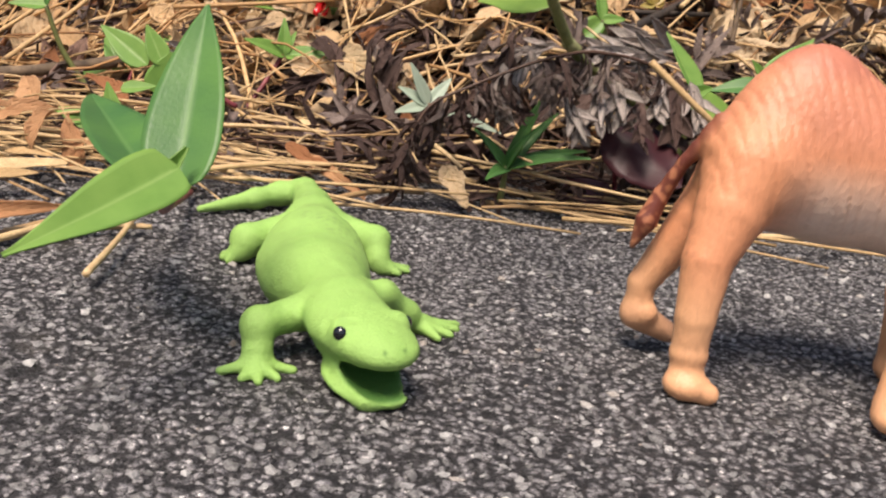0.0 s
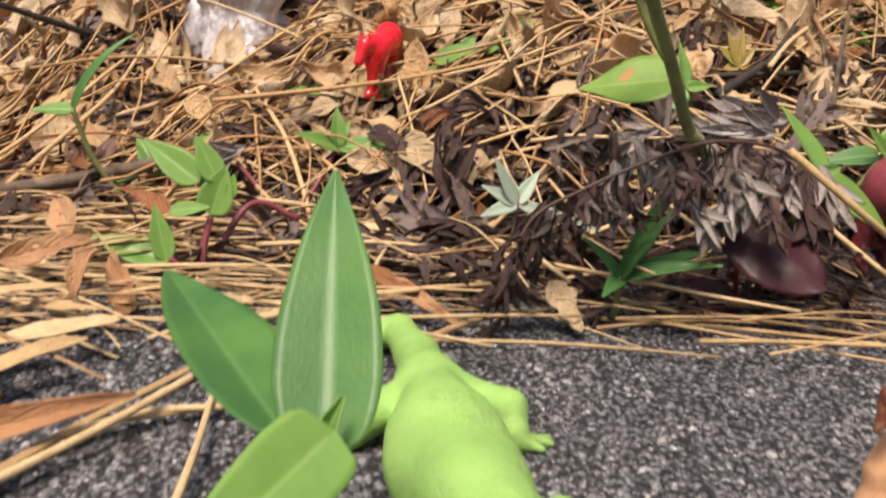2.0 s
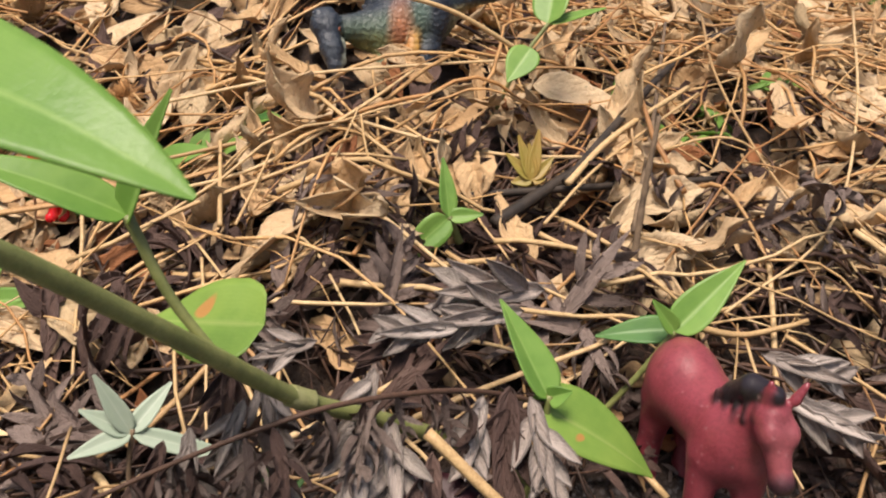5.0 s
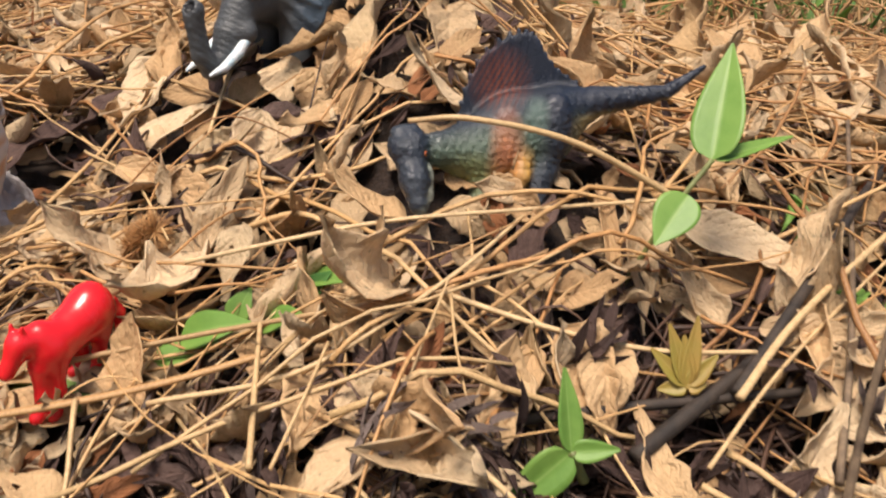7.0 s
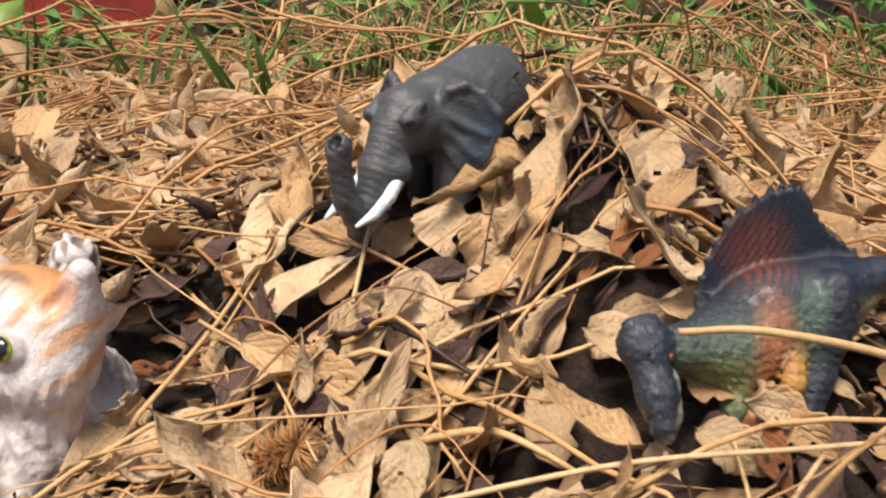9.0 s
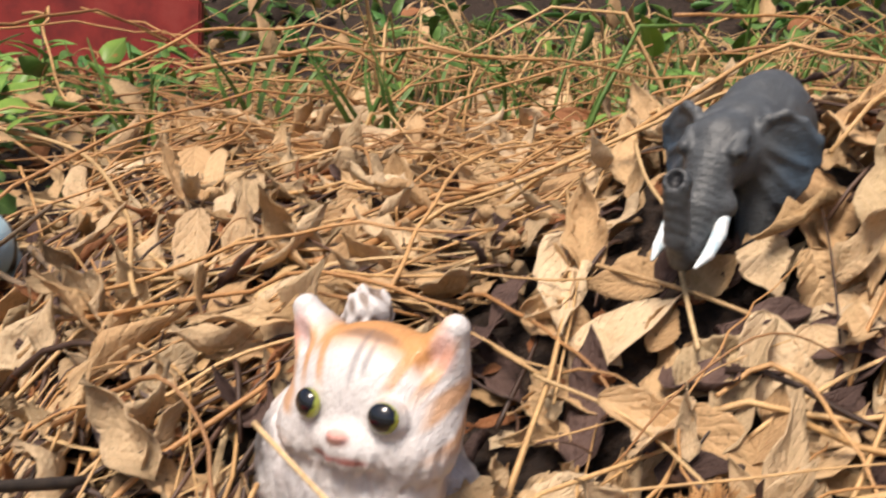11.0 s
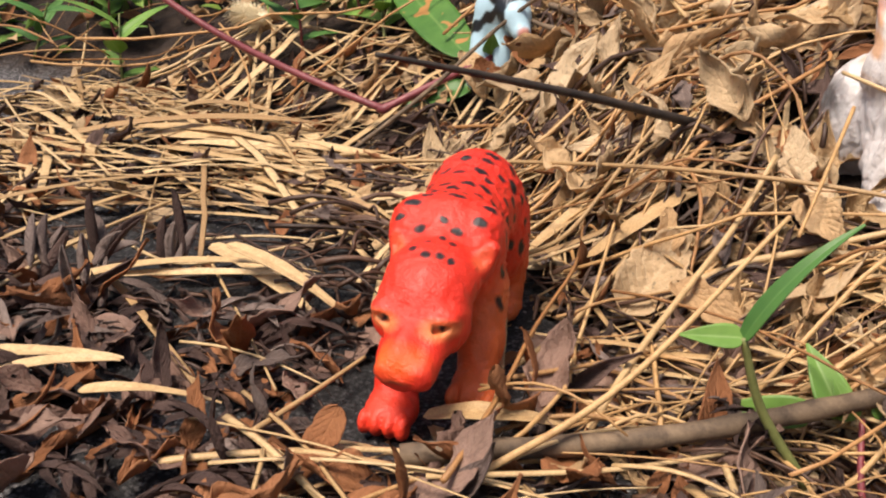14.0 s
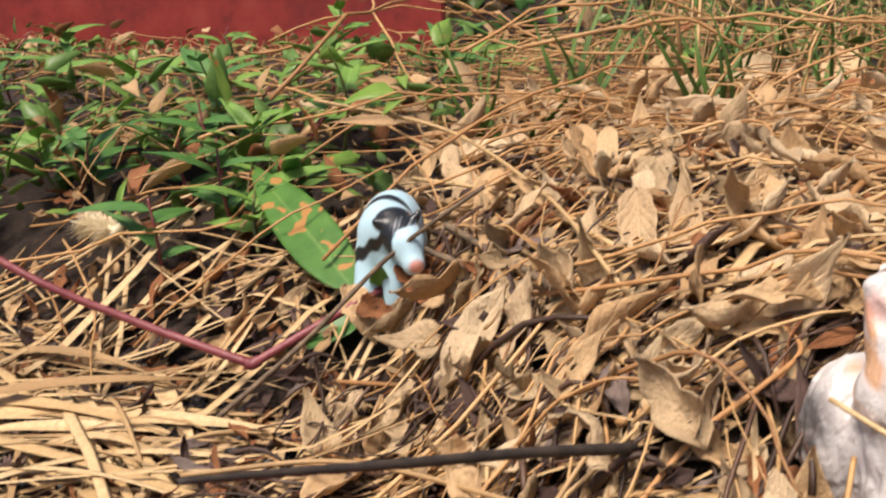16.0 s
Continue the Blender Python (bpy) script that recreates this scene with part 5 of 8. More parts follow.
def blocked(line, reach=1.0):
    """Whether a line runs through one of the toys."""
    for cx, cy, rx, ry in KEEP_CLEAR:
        d = ((line[:, 0] - cx) / (rx * reach)) ** 2 + ((line[:, 1] - cy) / (ry * reach)) ** 2
        if (d < 1).any():
            return True
    return False


def lying(rng, x, y, angle, length, n=10, lift=0.003, bend=0.15, arch=0.004, tilt=0.0):
    """A line that lies on the heap."""
    a = angle + np.cumsum(rng.normal(0, bend, n))
    st = length / (n - 1)
    xs = x + np.cumsum(np.cos(a)) * st - np.cos(angle) * length / 2
    ys = y + np.cumsum(np.sin(a)) * st - np.sin(angle) * length / 2
    u = np.linspace(0, 1, n)
    h = height(xs, ys)
    line = np.polyval(np.polyfit(u, h, 2), u)
    z = np.maximum(line, h) + lift + arch * np.sin(np.pi * u) + tilt * length * (u - 0.5)
    z = np.maximum(z, 0.0008)
    return np.stack([xs, ys, z], -1)


def strands(name, mat, label, category, seed, count, box, angle, spread_angle, length, radius, lift=(0.001, 0.012), bend=0.12, arch=0.006, flat=1.0, sides=4, n=9, single=0, tilt=0.0, group="", sname=""):
    """Straw: the first few as things of their own, the rest as one heap."""
    rng = np.random.RandomState(seed)
    heap, made, tries = Heap(), 0, 0
    while made < count and tries < count * 3:
        tries += 1
        x, y = rng.uniform(box[0], box[1]), rng.uniform(box[2], box[3])
        if y < front(x) - 0.3 and x < -0.2:
            continue
        ln = length[0] + (length[1] - length[0]) * rng.rand() ** 1.6
        line = lying(rng, x, y, angle + rng.normal(0, spread_angle), ln, n, rng.uniform(*lift), bend * rng.rand(), arch * rng.rand(), tilt * rng.normal())
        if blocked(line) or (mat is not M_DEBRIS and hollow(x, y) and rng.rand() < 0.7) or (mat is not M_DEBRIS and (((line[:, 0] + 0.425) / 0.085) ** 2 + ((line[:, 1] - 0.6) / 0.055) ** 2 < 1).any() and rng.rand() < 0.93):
            continue
        r = radius[0] + (radius[1] - radius[0]) * rng.rand() ** 2
        if made < single:
            base = Vector(line[0])
            thing(sname, shell_mesh(sname, tube(line - line[0], r * 1.2, r * 0.7, sides + 2, flat), mat), Matrix.Translation(base), label, category, group)
        else:
            heap.add(tube(line, r, r * 0.6, sides, flat))
        made += 1
    thing(name, heap.mesh(name, mat), Matrix(), label, category, kind="stuff")


strands("straw_on_heap", M_STRAW, "thin golden dry straw tangled over the leaf heap", "straw", 1, 850, (-0.3, 0.55, 0.47, 1.15), 0.1, 0.75, (0.05, 0.2), (0.0004, 0.0013), (0.002, 0.02), 0.2, 0.014, single=130, group="straws on the heap", sname="straw")
strands("straw_on_flat", M_STRAW_PALE, "pale dry straw strewn over dark asphalt", "straw", 2, 150, (-0.78, -0.1, 0.5, 0.98), -0.1, 0.75, (0.05, 0.2), (0.0006, 0.0017), (0.0005, 0.012), 0.07, 0.005, single=70, group="straws on the asphalt", sname="straw")
strands("flat_straw", M_STRAW_PALE, "flat pale straw lying on the asphalt", "straw", 3, 300, (-0.72, -0.12, 0.55, 0.92), -0.05, 0.7, (0.06, 0.24), (0.001, 0.0044), (0.001, 0.014), 0.06, 0.01, flat=0.09, sides=6, single=100, group="flat straws", sname="flat_straw_stem")
strands("straw_at_edge", M_STRAW_PALE, "pale straw lying along the edge of the asphalt", "straw", 4, 75, (-0.26, 0.36, 0.34, 0.43), 0.08, 0.4, (0.05, 0.2), (0.0005, 0.0013), (0.0008, 0.012), 0.07, 0.004, single=60, group="straws at the edge", sname="straw")
strands("straw_left_front", M_STRAW_PALE, "pale straw and strips beside the dayflower shoot", "straw", 14, 160, (-0.32, -0.07, 0.33, 0.48), 0.15, 0.5, (0.04, 0.14), (0.0006, 0.0024), (0.001, 0.014), 0.1, 0.006, flat=0.4, single=30, group="straws at the edge", sname="straw")
strands("dry_vines", M_VINE, "thin curly orange-brown dry vine stems over leaves", "vine", 5, 620, (-0.34, 0.6, 0.52, 1.45), 0.2, 0.9, (0.06, 0.24), (0.0005, 0.0012), (0.004, 0.026), 0.34, 0.016, n=14, single=70, group="dry vines", sname="dry_vine")
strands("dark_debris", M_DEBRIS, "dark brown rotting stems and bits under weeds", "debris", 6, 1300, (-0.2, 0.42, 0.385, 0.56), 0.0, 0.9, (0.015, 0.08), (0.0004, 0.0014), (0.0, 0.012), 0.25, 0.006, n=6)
strands("brown_debris", M_DEBRIS, "dark brown stems and bits on the asphalt", "debris", 7, 550, (-0.62, -0.13, 0.40, 0.78), 0.0, 1.2, (0.01, 0.05), (0.0004, 0.0014), (0.0, 0.006), 0.25, 0.004, n=6)


def lobed(seed, length, spread_by, curl):
    """A withered mugwort leaf: a rib with narrow side lobes that droop and roll."""
    rng = np.random.RandomState(seed)
    h = Heap()
    h.add(leaf(length, length * 0.17, 6, 1, 0.5, 0.9, -curl, 0.35, 0.6, rng.normal(0, 0.5), 0.1, 0.0003, seed))
    for i in range(6):
        u = 0.25 + 0.11 * i
        side = 1 if i % 2 else -1
        lobe = leaf(length * (0.55 - 0.05 * i), length * 0.13, 5, 1, 0.5, 0.8, -curl * rng.uniform(0.4, 1.2), 0.35, 0.6, rng.normal(0, 0.6), 0.1, 0.0003, seed * 7 + i)
        th = -curl * u
        at = (math.sin(th) / -curl * length if curl else u * length, 0, (1 - math.cos(th)) / -curl * length if curl else 0)
        h.add(lobe, pose(*at, math.degrees(rng.normal(0, 0.3)), math.degrees(-th) + rng.normal(0, 12), side * spread_by * rng.uniform(0.7, 1.2)))
    return np.concatenate(h.v), np.concatenate(h.q), np.concatenate(h.uv)


def hanging_leaf(seed):
    """A wilted mugwort leaf of unit length: broad pointed lobes in pairs, folded along their ribs."""
    rng = np.random.RandomState(seed)
    h = Heap()
    h.add(leaf(1.0, 0.20, 12, 3, 0.5, 0.8, 0.35, 0.45, 0.5, rng.normal(0, 0.3), 0.14, 0.01, seed))
    for i in range(6):
        u, side = 0.16 + 0.12 * i, 1 if i % 2 else -1
        h.add(leaf(0.62 - 0.06 * i, 0.17, 9, 3, 0.6, 0.8, rng.uniform(-0.2, 0.7), 0.4, 0.5, rng.normal(0, 0.4), 0.14, 0.01, seed * 7 + i), pose(u, 0, 0.02, rng.normal(0, 22), rng.normal(0, 10), side * rng.uniform(16, 42)))
    return np.concatenate(h.v), np.concatenate(h.q), np.concatenate(h.uv)


def scatter_leaves(name, shapes, mats, seed, count, box, size, label, category, group, single, tilt=35, lift=(0.0, 0.012), gate=None, lname="dry_leaf", coarse=None):
    rng = np.random.RandomState(seed)
    pool = {(i, k): shell_mesh(lname, sh, mt) for i, sh in enumerate(shapes) for k, mt in enumerate(mats)}
    heaps = [Heap() for _ in mats]
    made, tries = 0, 0
    while made < count and tries < count * 6:
        tries += 1
        x, y = rng.uniform(box[0], box[1]), rng.uniform(box[2], box[3])
        if ((x + 0.435) / 0.10) ** 2 + ((y - 0.615) / 0.07) ** 2 < 1 and rng.rand() < 0.93:
            continue
        if hollow(x, y) and M_MUGWORT not in mats and rng.rand() < 0.75:
            continue
        if gate is not None and not gate(x, y, rng):
            continue
        k = size[0] + (size[1] - size[0]) * rng.rand() ** (1.5 if made >= single else 0.9)
        yaw = rng.uniform(0, 360)
        c = np.array([[x + k * t * math.cos(radians(yaw)), y + k * t * math.sin(radians(yaw)), 0] for t in (0, 0.5, 1)])
        if tilt > 20 and blocked(c, 1.25):
            continue
        e = 0.01
        gx, gy = float(height(x + e, y) - height(x - e, y)) / (2 * e), float(height(x, y + e) - height(x, y - e)) / (2 * e)
        slope = Matrix((Vector((1, 0, gx)).normalized(), Vector((0, 1, gy)).normalized(), Vector((-gx, -gy, 1)).normalized())).transposed().to_4x4()
        z = float(height(x, y)) + rng.uniform(*lift)
        m = Matrix.Translation((x, y, z)) @ slope @ pose(0, 0, 0, rng.normal(0, tilt), rng.normal(-8, tilt * 0.6), yaw) @ Matrix.Scale(k, 4)
        i, j = rng.randint(len(shapes)), rng.randint(len(mats))
        if made < single:
            thing(lname, pool[i, j], m, label, category, group)
        else:
            heaps[j].add((coarse or shapes)[i], m)
        made += 1
    for hp in heaps:
        if hp.n:
            thing(name, hp.mesh(name, mats[heaps.index(hp)]), Matrix(), label, category, kind="stuff")


def leaf_shapes(seed, count, width=(0.34, 0.5), holes=True, fine=16, across=5):
    rng = np.random.RandomState(seed)
    out = []
    for i in range(count):
        hs = [(rng.uniform(0.25, 0.8), rng.uniform(0.25, 0.75), rng.uniform(0.05, 0.09)) for _ in range(rng.randint(0, 3))] if holes else []
        out.append(leaf(1.0, rng.uniform(*width), fine, across, rng.uniform(0.45, 0.75), rng.uniform(0.8, 1.3), rng.normal(0, 0.7), rng.uniform(-0.1, 0.4), rng.uniform(0.3, 1.8) if i % 3 else 0.0,
                        rng.normal(0, 0.7), rng.uniform(0.16, 0.5), 0.012, seed + i, hs, torn=0.55 if i % 4 else 0.0))
    return out


def on_heap(x, y, rng):
    return y > front(x) + 0.045 + 0.03 * rng.rand()


SHAPES = leaf_shapes(21, 22)
COARSE = leaf_shapes(21, 22, holes=True, fine=11, across=3)
SCRAP = leaf_shapes(21, 22, holes=True, fine=8, across=2)
scatter_leaves("dry_leaf_litter", SHAPES, [M_LEAF, M_LEAF_PALE, M_LEAF_PALE, M_LEAF_GREY, M_LEAF], 31, 2100, (-0.36, 0.6, 0.5, 1.25), (0.02, 0.058), "dry tan fallen leaf curled on a heap of straw", "dry leaf", "dry leaves on the heap", 200, 27, (0.0, 0.014), on_heap, coarse=COARSE)
scatter_leaves("flat_leaf_litter", leaf_shapes(71, 12, (0.34, 0.5), True, 8, 2), [M_LEAF, M_LEAF_DARK, M_LEAF_GREY, M_LEAF_PALE], 38, 2000, (-0.3, 0.6, 0.48, 1.2), (0.02, 0.05), "flat dry leaves under straw on the heap", "dry leaf", "flat dry leaves", 0, 12, (-0.004, 0.003), lambda x, y, r: y > front(x) + 0.02)
scatter_leaves("small_leaf_litter", SCRAP, [M_LEAF, M_LEAF, M_LEAF_RED], 32, 2000, (-0.7, 0.6, 0.45, 1.3), (0.012, 0.03), "small broken brown leaves among straw", "dry leaf", "small brown leaves", 0, 18, (-0.002, 0.006), lambda x, y, r: y > front(x) - 0.25 * r.rand())
scatter_leaves("russet_litter", leaf_shapes(41, 6, (0.25, 0.4), False, 8, 2), [M_LEAF_RED, M_LEAF_DARK, M_LEAF_DARK, M_MUGWORT, M_LEAF_RED], 33, 600, (-0.62, -0.12, 0.42, 0.66), (0.012, 0.035), "curled dark brown leaf scraps on asphalt", "dry leaf", "brown leaf scraps", 60, 30, (0.0, 0.006), None, "brown_leaf")
scatter_leaves("leaf_scraps", SHAPES, [M_LEAF_RED, M_LEAF, M_LEAF_DARK, M_LEAF_GREY, M_LEAF_DARK], 39, 900, (-0.75, -0.25, 0.6, 0.95), (0.012, 0.034), "torn brown leaf scraps between straw strips", "dry leaf", "brown leaf scraps", 60, 22, (0.0, 0.006), None, "brown_leaf", SCRAP)
scatter_leaves("leaf_bed", COARSE, [M_LEAF, M_LEAF_PALE, M_LEAF_GREY, M_LEAF], 40, 260, (-0.2, -0.02, 0.52, 0.66), (0.016, 0.036), "dry leaves bedded under straw by the kitten figurine", "dry leaf", "flat dry leaves", 0, 20, (-0.004, 0.006), lambda x, y, r: ((x + 0.116) / 0.034) ** 2 + ((y - 0.658) / 0.034) ** 2 > 1)
strands("straw_by_kitten", M_STRAW, "thin straw tangled before the kitten figurine", "straw", 17, 140, (-0.22, -0.02, 0.5, 0.63), 0.1, 0.8, (0.03, 0.12), (0.0004, 0.0012), (0.002, 0.012), 0.2, 0.008)
DARK = [lobed(50 + i, 1.0, 52, 0.5 + 0.25 * i) for i in range(5)]
scatter_leaves("withered_leaf_litter", DARK, [M_LEAF_DARK, M_LEAF_DARK, M_MUGWORT], 34, 250, (-0.14, 0.42, 0.385, 0.545), (0.026, 0.055), "dark withered lobed weed leaf", "withered leaf", "withered weed leaves", 110, 40, (0.004, 0.02), lambda x, y, r: abs(x - 0.205) > 0.03 or y > 0.48, "withered_leaf")

scatter_leaves("withered_leaf_litter", DARK, [M_LEAF_DARK, M_LEAF_DARK, M_MUGWORT], 36, 220, (-0.62, -0.15, 0.41, 0.6), (0.02, 0.042), "dark withered lobed weed leaf", "withered leaf", "withered weed leaves", 70, 35, (0.001, 0.008), None, "withered_leaf")
strands("straw_in_weeds", M_STRAW_PALE, "pale straw lying among withered weeds", "straw", 16, 130, (-0.16, 0.42, 0.385, 0.56), 0.0, 0.7, (0.04, 0.16), (0.0005, 0.0014), (0.008, 0.028), 0.08, 0.006, single=50, group="straws across the litter", sname="straw")


strands("heap_debris", M_DEBRIS, "dark brown stem bits in the leaf heap", "debris", 18, 850, (-0.36, 0.5, 0.5, 1.0), 0.1, 1.0, (0.015, 0.07), (0.0005, 0.0016), (0.002, 0.014), 0.25, 0.006, n=6)
scatter_leaves("rotten_leaf_litter", leaf_shapes(81, 8, (0.25, 0.42), True, 8, 2), [M_LEAF_DARK, M_LEAF_RED, M_LEAF_DARK, M_LEAF_GREY], 42, 700, (-0.36, 0.5, 0.5, 1.0), (0.014, 0.034), "small dark rotten leaves in the heap", "dry leaf", "small brown leaves", 0, 30, (0.002, 0.014), on_heap)


strands("slope_debris", M_DEBRIS, "dark brown stem bits on the straw slope", "debris", 19, 320, (-0.4, -0.15, 0.58, 0.9), 0.1, 1.0, (0.015, 0.08), (0.0006, 0.002), (0.006, 0.02), 0.25, 0.008, n=6)
scatter_leaves("slope_leaf_litter", leaf_shapes(85, 8, (0.25, 0.42), True, 8, 2), [M_LEAF_DARK, M_LEAF_RED, M_MUGWORT, M_LEAF_DARK], 43, 200, (-0.42, -0.14, 0.58, 0.92), (0.014, 0.036), "dark rotten leaves on the straw slope", "dry leaf", "small brown leaves", 0, 30, (0.004, 0.016))
scatter_leaves("slope_leaves", SHAPES, [M_LEAF_PALE, M_LEAF, M_LEAF_GREY], 52, 210, (-0.36, -0.13, 0.64, 0.92), (0.022, 0.05), "pale crumpled dry leaf caught in straw", "dry leaf", "dry leaves on the heap", 0, 32, (0.004, 0.018), None, "dry_leaf", COARSE)
scatter_leaves("curled_scraps", SHAPES, [M_LEAF_RED, M_LEAF_UMBER, M_LEAF_UMBER], 53, 170, (-0.56, -0.17, 0.40, 0.58), (0.02, 0.042), "curled reddish brown leaf on dark asphalt", "dry leaf", "brown leaf scraps", 90, 30, (0.001, 0.008), lambda x, y, r: abs(x + 0.284) > 0.03 or y < 0.48, "brown_leaf", COARSE)
# dark leaves packed into the recess, their colour deepening its shade
scatter_leaves("hollow_litter", DARK, [M_LEAF_DARK, M_LEAF_DARK, M_MUGWORT], 44, 60, (0.11, 0.24, 0.515, 0.575), (0.02, 0.04), "dark withered leaves added to deepen the hollow's shade", "withered leaf", "withered weed leaves", 20, 40, (0.0, 0.01), None, "withered_leaf")


strands("vines_behind", M_VINE, "curly dry vines over the grass behind the heap", "vine", 20, 170, (-0.5, 0.95, 0.95, 1.8), 0.1, 0.9, (0.1, 0.4), (0.0008, 0.0018), (0.01, 0.08), 0.2, 0.03, n=12, single=40, group="dry vines", sname="dry_vine", tilt=0.2)


scatter_leaves("horse_litter", DARK, [M_LEAF_DARK, M_LEAF_DARK, M_MUGWORT], 46, 130, (0.13, 0.27, 0.385, 0.475), (0.014, 0.032), "dark withered leaves under the toy horse", "withered leaf", "withered weed leaves", 0, 14, (0.0, 0.005))


# ---- background weeds ----
def build_grass():
    rng = np.random.RandomState(61)
    heap, dry = Heap(), Heap()
    for i in range(2300):
        x, y = rng.uniform(-2.0, 2.2), 1.08 + 1.5 * rng.rand() ** 0.8
        z = float(height(x, y))
        ln = rng.uniform(0.015, 0.045) if x < -0.25 else rng.uniform(0.05, 0.22)
        a = rng.rand() * 6.28
        lean = rng.uniform(0.5, 1.8)
        p0 = np.array([x, y, z - 0.005])
        p1 = p0 + np.array([math.cos(a) * lean * 0.3, math.sin(a) * lean * 0.3, 0.75]) * ln
        p2 = p0 + np.array([math.cos(a) * lean, math.sin(a) * lean, 0.95 - 0.5 * lean]) * ln
        (dry if rng.rand() < 0.68 else heap).add(tube(glide([p0, p1, p2], 6), rng.uniform(0.001, 0.0028), 0.0004, 4, 0.25))
    thing("grass", heap.mesh("grass", M_GRASS), Matrix(), "green grass blades behind the leaf heap", "grass", kind="stuff")
    thing("dry_grass", dry.mesh("dry_grass", M_STRAW), Matrix(), "dry yellow grass stems behind the leaf heap", "dry grass", kind="stuff")
    mats = (M_GREEN, M_YELLOWGREEN, M_GRASS, M_LEAF_RED, M_LEAF)
    weeds = [Heap() for _ in mats]
    shapes = [leaf(1.0, w, 6, 1, 0.4, 1.0, a, 0.25, 0.0, 0.2, 0.08, 0.008, i) for i, (w, a) in enumerate(((0.32, -0.6), (0.42, -0.9), (0.28, -0.3), (0.5, -0.5)))]
    for i in range(3400):
        if rng.rand() < 0.2:
            x, y = rng.uniform(-1.0, -0.36), rng.uniform(0.97, 1.4)
            tall = 0.075
        else:
            x, y = rng.uniform(-2.2, 2.4), 1.15 + 1.5 * rng.rand() ** 0.7
            tall = 0.015 if x < -0.3 else 0.15
        z = float(height(x, y)) + tall * rng.rand() ** 1.4
        k = rng.uniform(0.016, 0.05) if x > -0.3 or y < 1.2 else rng.uniform(0.012, 0.03)
        weeds[int(rng.choice(5, p=(0.16, 0.10, 0.36, 0.14, 0.24)))].add(shapes[rng.randint(4)], pose(x, y, z, rng.normal(0, 35), rng.normal(-15, 35), rng.uniform(0, 360)) @ Matrix.Scale(k, 4))
    for hp, mt in zip(weeds, mats):
        thing("weeds", hp.mesh("weeds", mt), Matrix(), "low leafy weeds behind the leaf heap", "weeds", kind="stuff")
    hedge = [Heap(), Heap(), Heap()]
    for i in range(5200):
        x, y = rng.uniform(-3.2, 3.4), rng.uniform(2.45, 3.6)
        z = float(height(x, y)) + 0.3 * rng.rand() ** 2
        hedge[rng.randint(3)].add(shapes[rng.randint(4)], pose(x, y, z, rng.normal(0, 40), rng.normal(-15, 40), rng.uniform(0, 360)) @ Matrix.Scale(rng.uniform(0.04, 0.1), 4))
    for hp, mt in zip(hedge, (M_BLUEGREEN, M_GRASS, M_LEAF)):
        thing("hedge", hp.mesh("hedge", mt), Matrix(), "dark leafy bank far behind", "hedge", kind="stuff")


build_grass()


def build_red_board():
    m = Nodes("worn_red_paint")
    co = m.coords()
    n = m.noise(14, 6, 0.65, co)
    colour = m.ramp(n, (0.3, (0.14, 0.014, 0.012)), (0.55, (0.28, 0.027, 0.02)), (0.8, (0.34, 0.06, 0.045)))
    mat = m.finish(colour, 0.5, m.noise(120, 5, 0.7, co), 0.2, 0.002)
    board = root("red_board", (-1.28, 2.32, 0.1), "weathered red painted board standing behind the weeds", "board")
    for i in range(3):
        bm = bmesh.new()
        bmesh.ops.create_cube(bm, size=1)
        bmesh.ops.scale(bm, vec=(1.3, 0.03, 0.196), verts=bm.verts)
        bmesh.ops.bevel(bm, geom=bm.edges[:], offset=0.004, segments=2, affect="EDGES")
        me = bpy.data.meshes.new("plank")
        bm.to_mesh(me)
        bm.free()
        me.materials.append(mat)
        part("plank", me, board, pose(-1.28, 2.32 + 0.004 * (i % 2), 0.2 + 0.2 * i))


build_red_board()


# ---- single leaves and strips at their places ----
def fallen(base, tip, width, mat, seed):
    rng = np.random.RandomState(900 + seed)
    d = (Vector(tip) - Vector(base)).length
    strip = mat is M_STRAW_PALE
    arc = rng.uniform(-0.6, -0.1) if strip else rng.uniform(-0.9, 0.3)
    holes = [] if strip or rng.rand() < 0.5 else [(rng.uniform(0.3, 0.7), rng.uniform(0.3, 0.7), 0.07)]
    sh = leaf(d * (1 + arc * arc / 24), width, 30, 8, 0.28 if strip else rng.uniform(0.45, 0.65), rng.uniform(0.5, 0.8) if strip else rng.uniform(0.8, 1.15), arc, rng.uniform(0.05, 0.35), 0.0 if strip else rng.uniform(0.0, 0.9),
              rng.normal(0, 0.5), 0.12 if strip else rng.uniform(0.14, 0.32), 0.0004, seed, holes, torn=0.0 if strip or rng.rand() < 0.4 else 0.4)
    name, label, cat, grp = ("straw_strip", "broad pale straw strip lying on litter", "straw", "straw strips") if strip else ("dry_leaf", "large dry leaf curled on the litter", "dry leaf", "dry leaves on the heap")
    if mat is M_LEAF_ORANGE:
        label = "orange-brown dry leaf at the edge of the straw"
    if mat is M_LEAF_GREY:
        label = "grey mottled dry leaf on the heap"
    face = Vector((0, -0.15, 1)) if strip else Vector((0, -0.75, 0.65)) + Vector(rng.normal(0, 0.15, 3))
    thing(name, shell_mesh(name, sh, mat), aim(base, tip, face) @ pose(0, 0, 0, 0, math.degrees(arc / 2), 0), label, cat, grp)


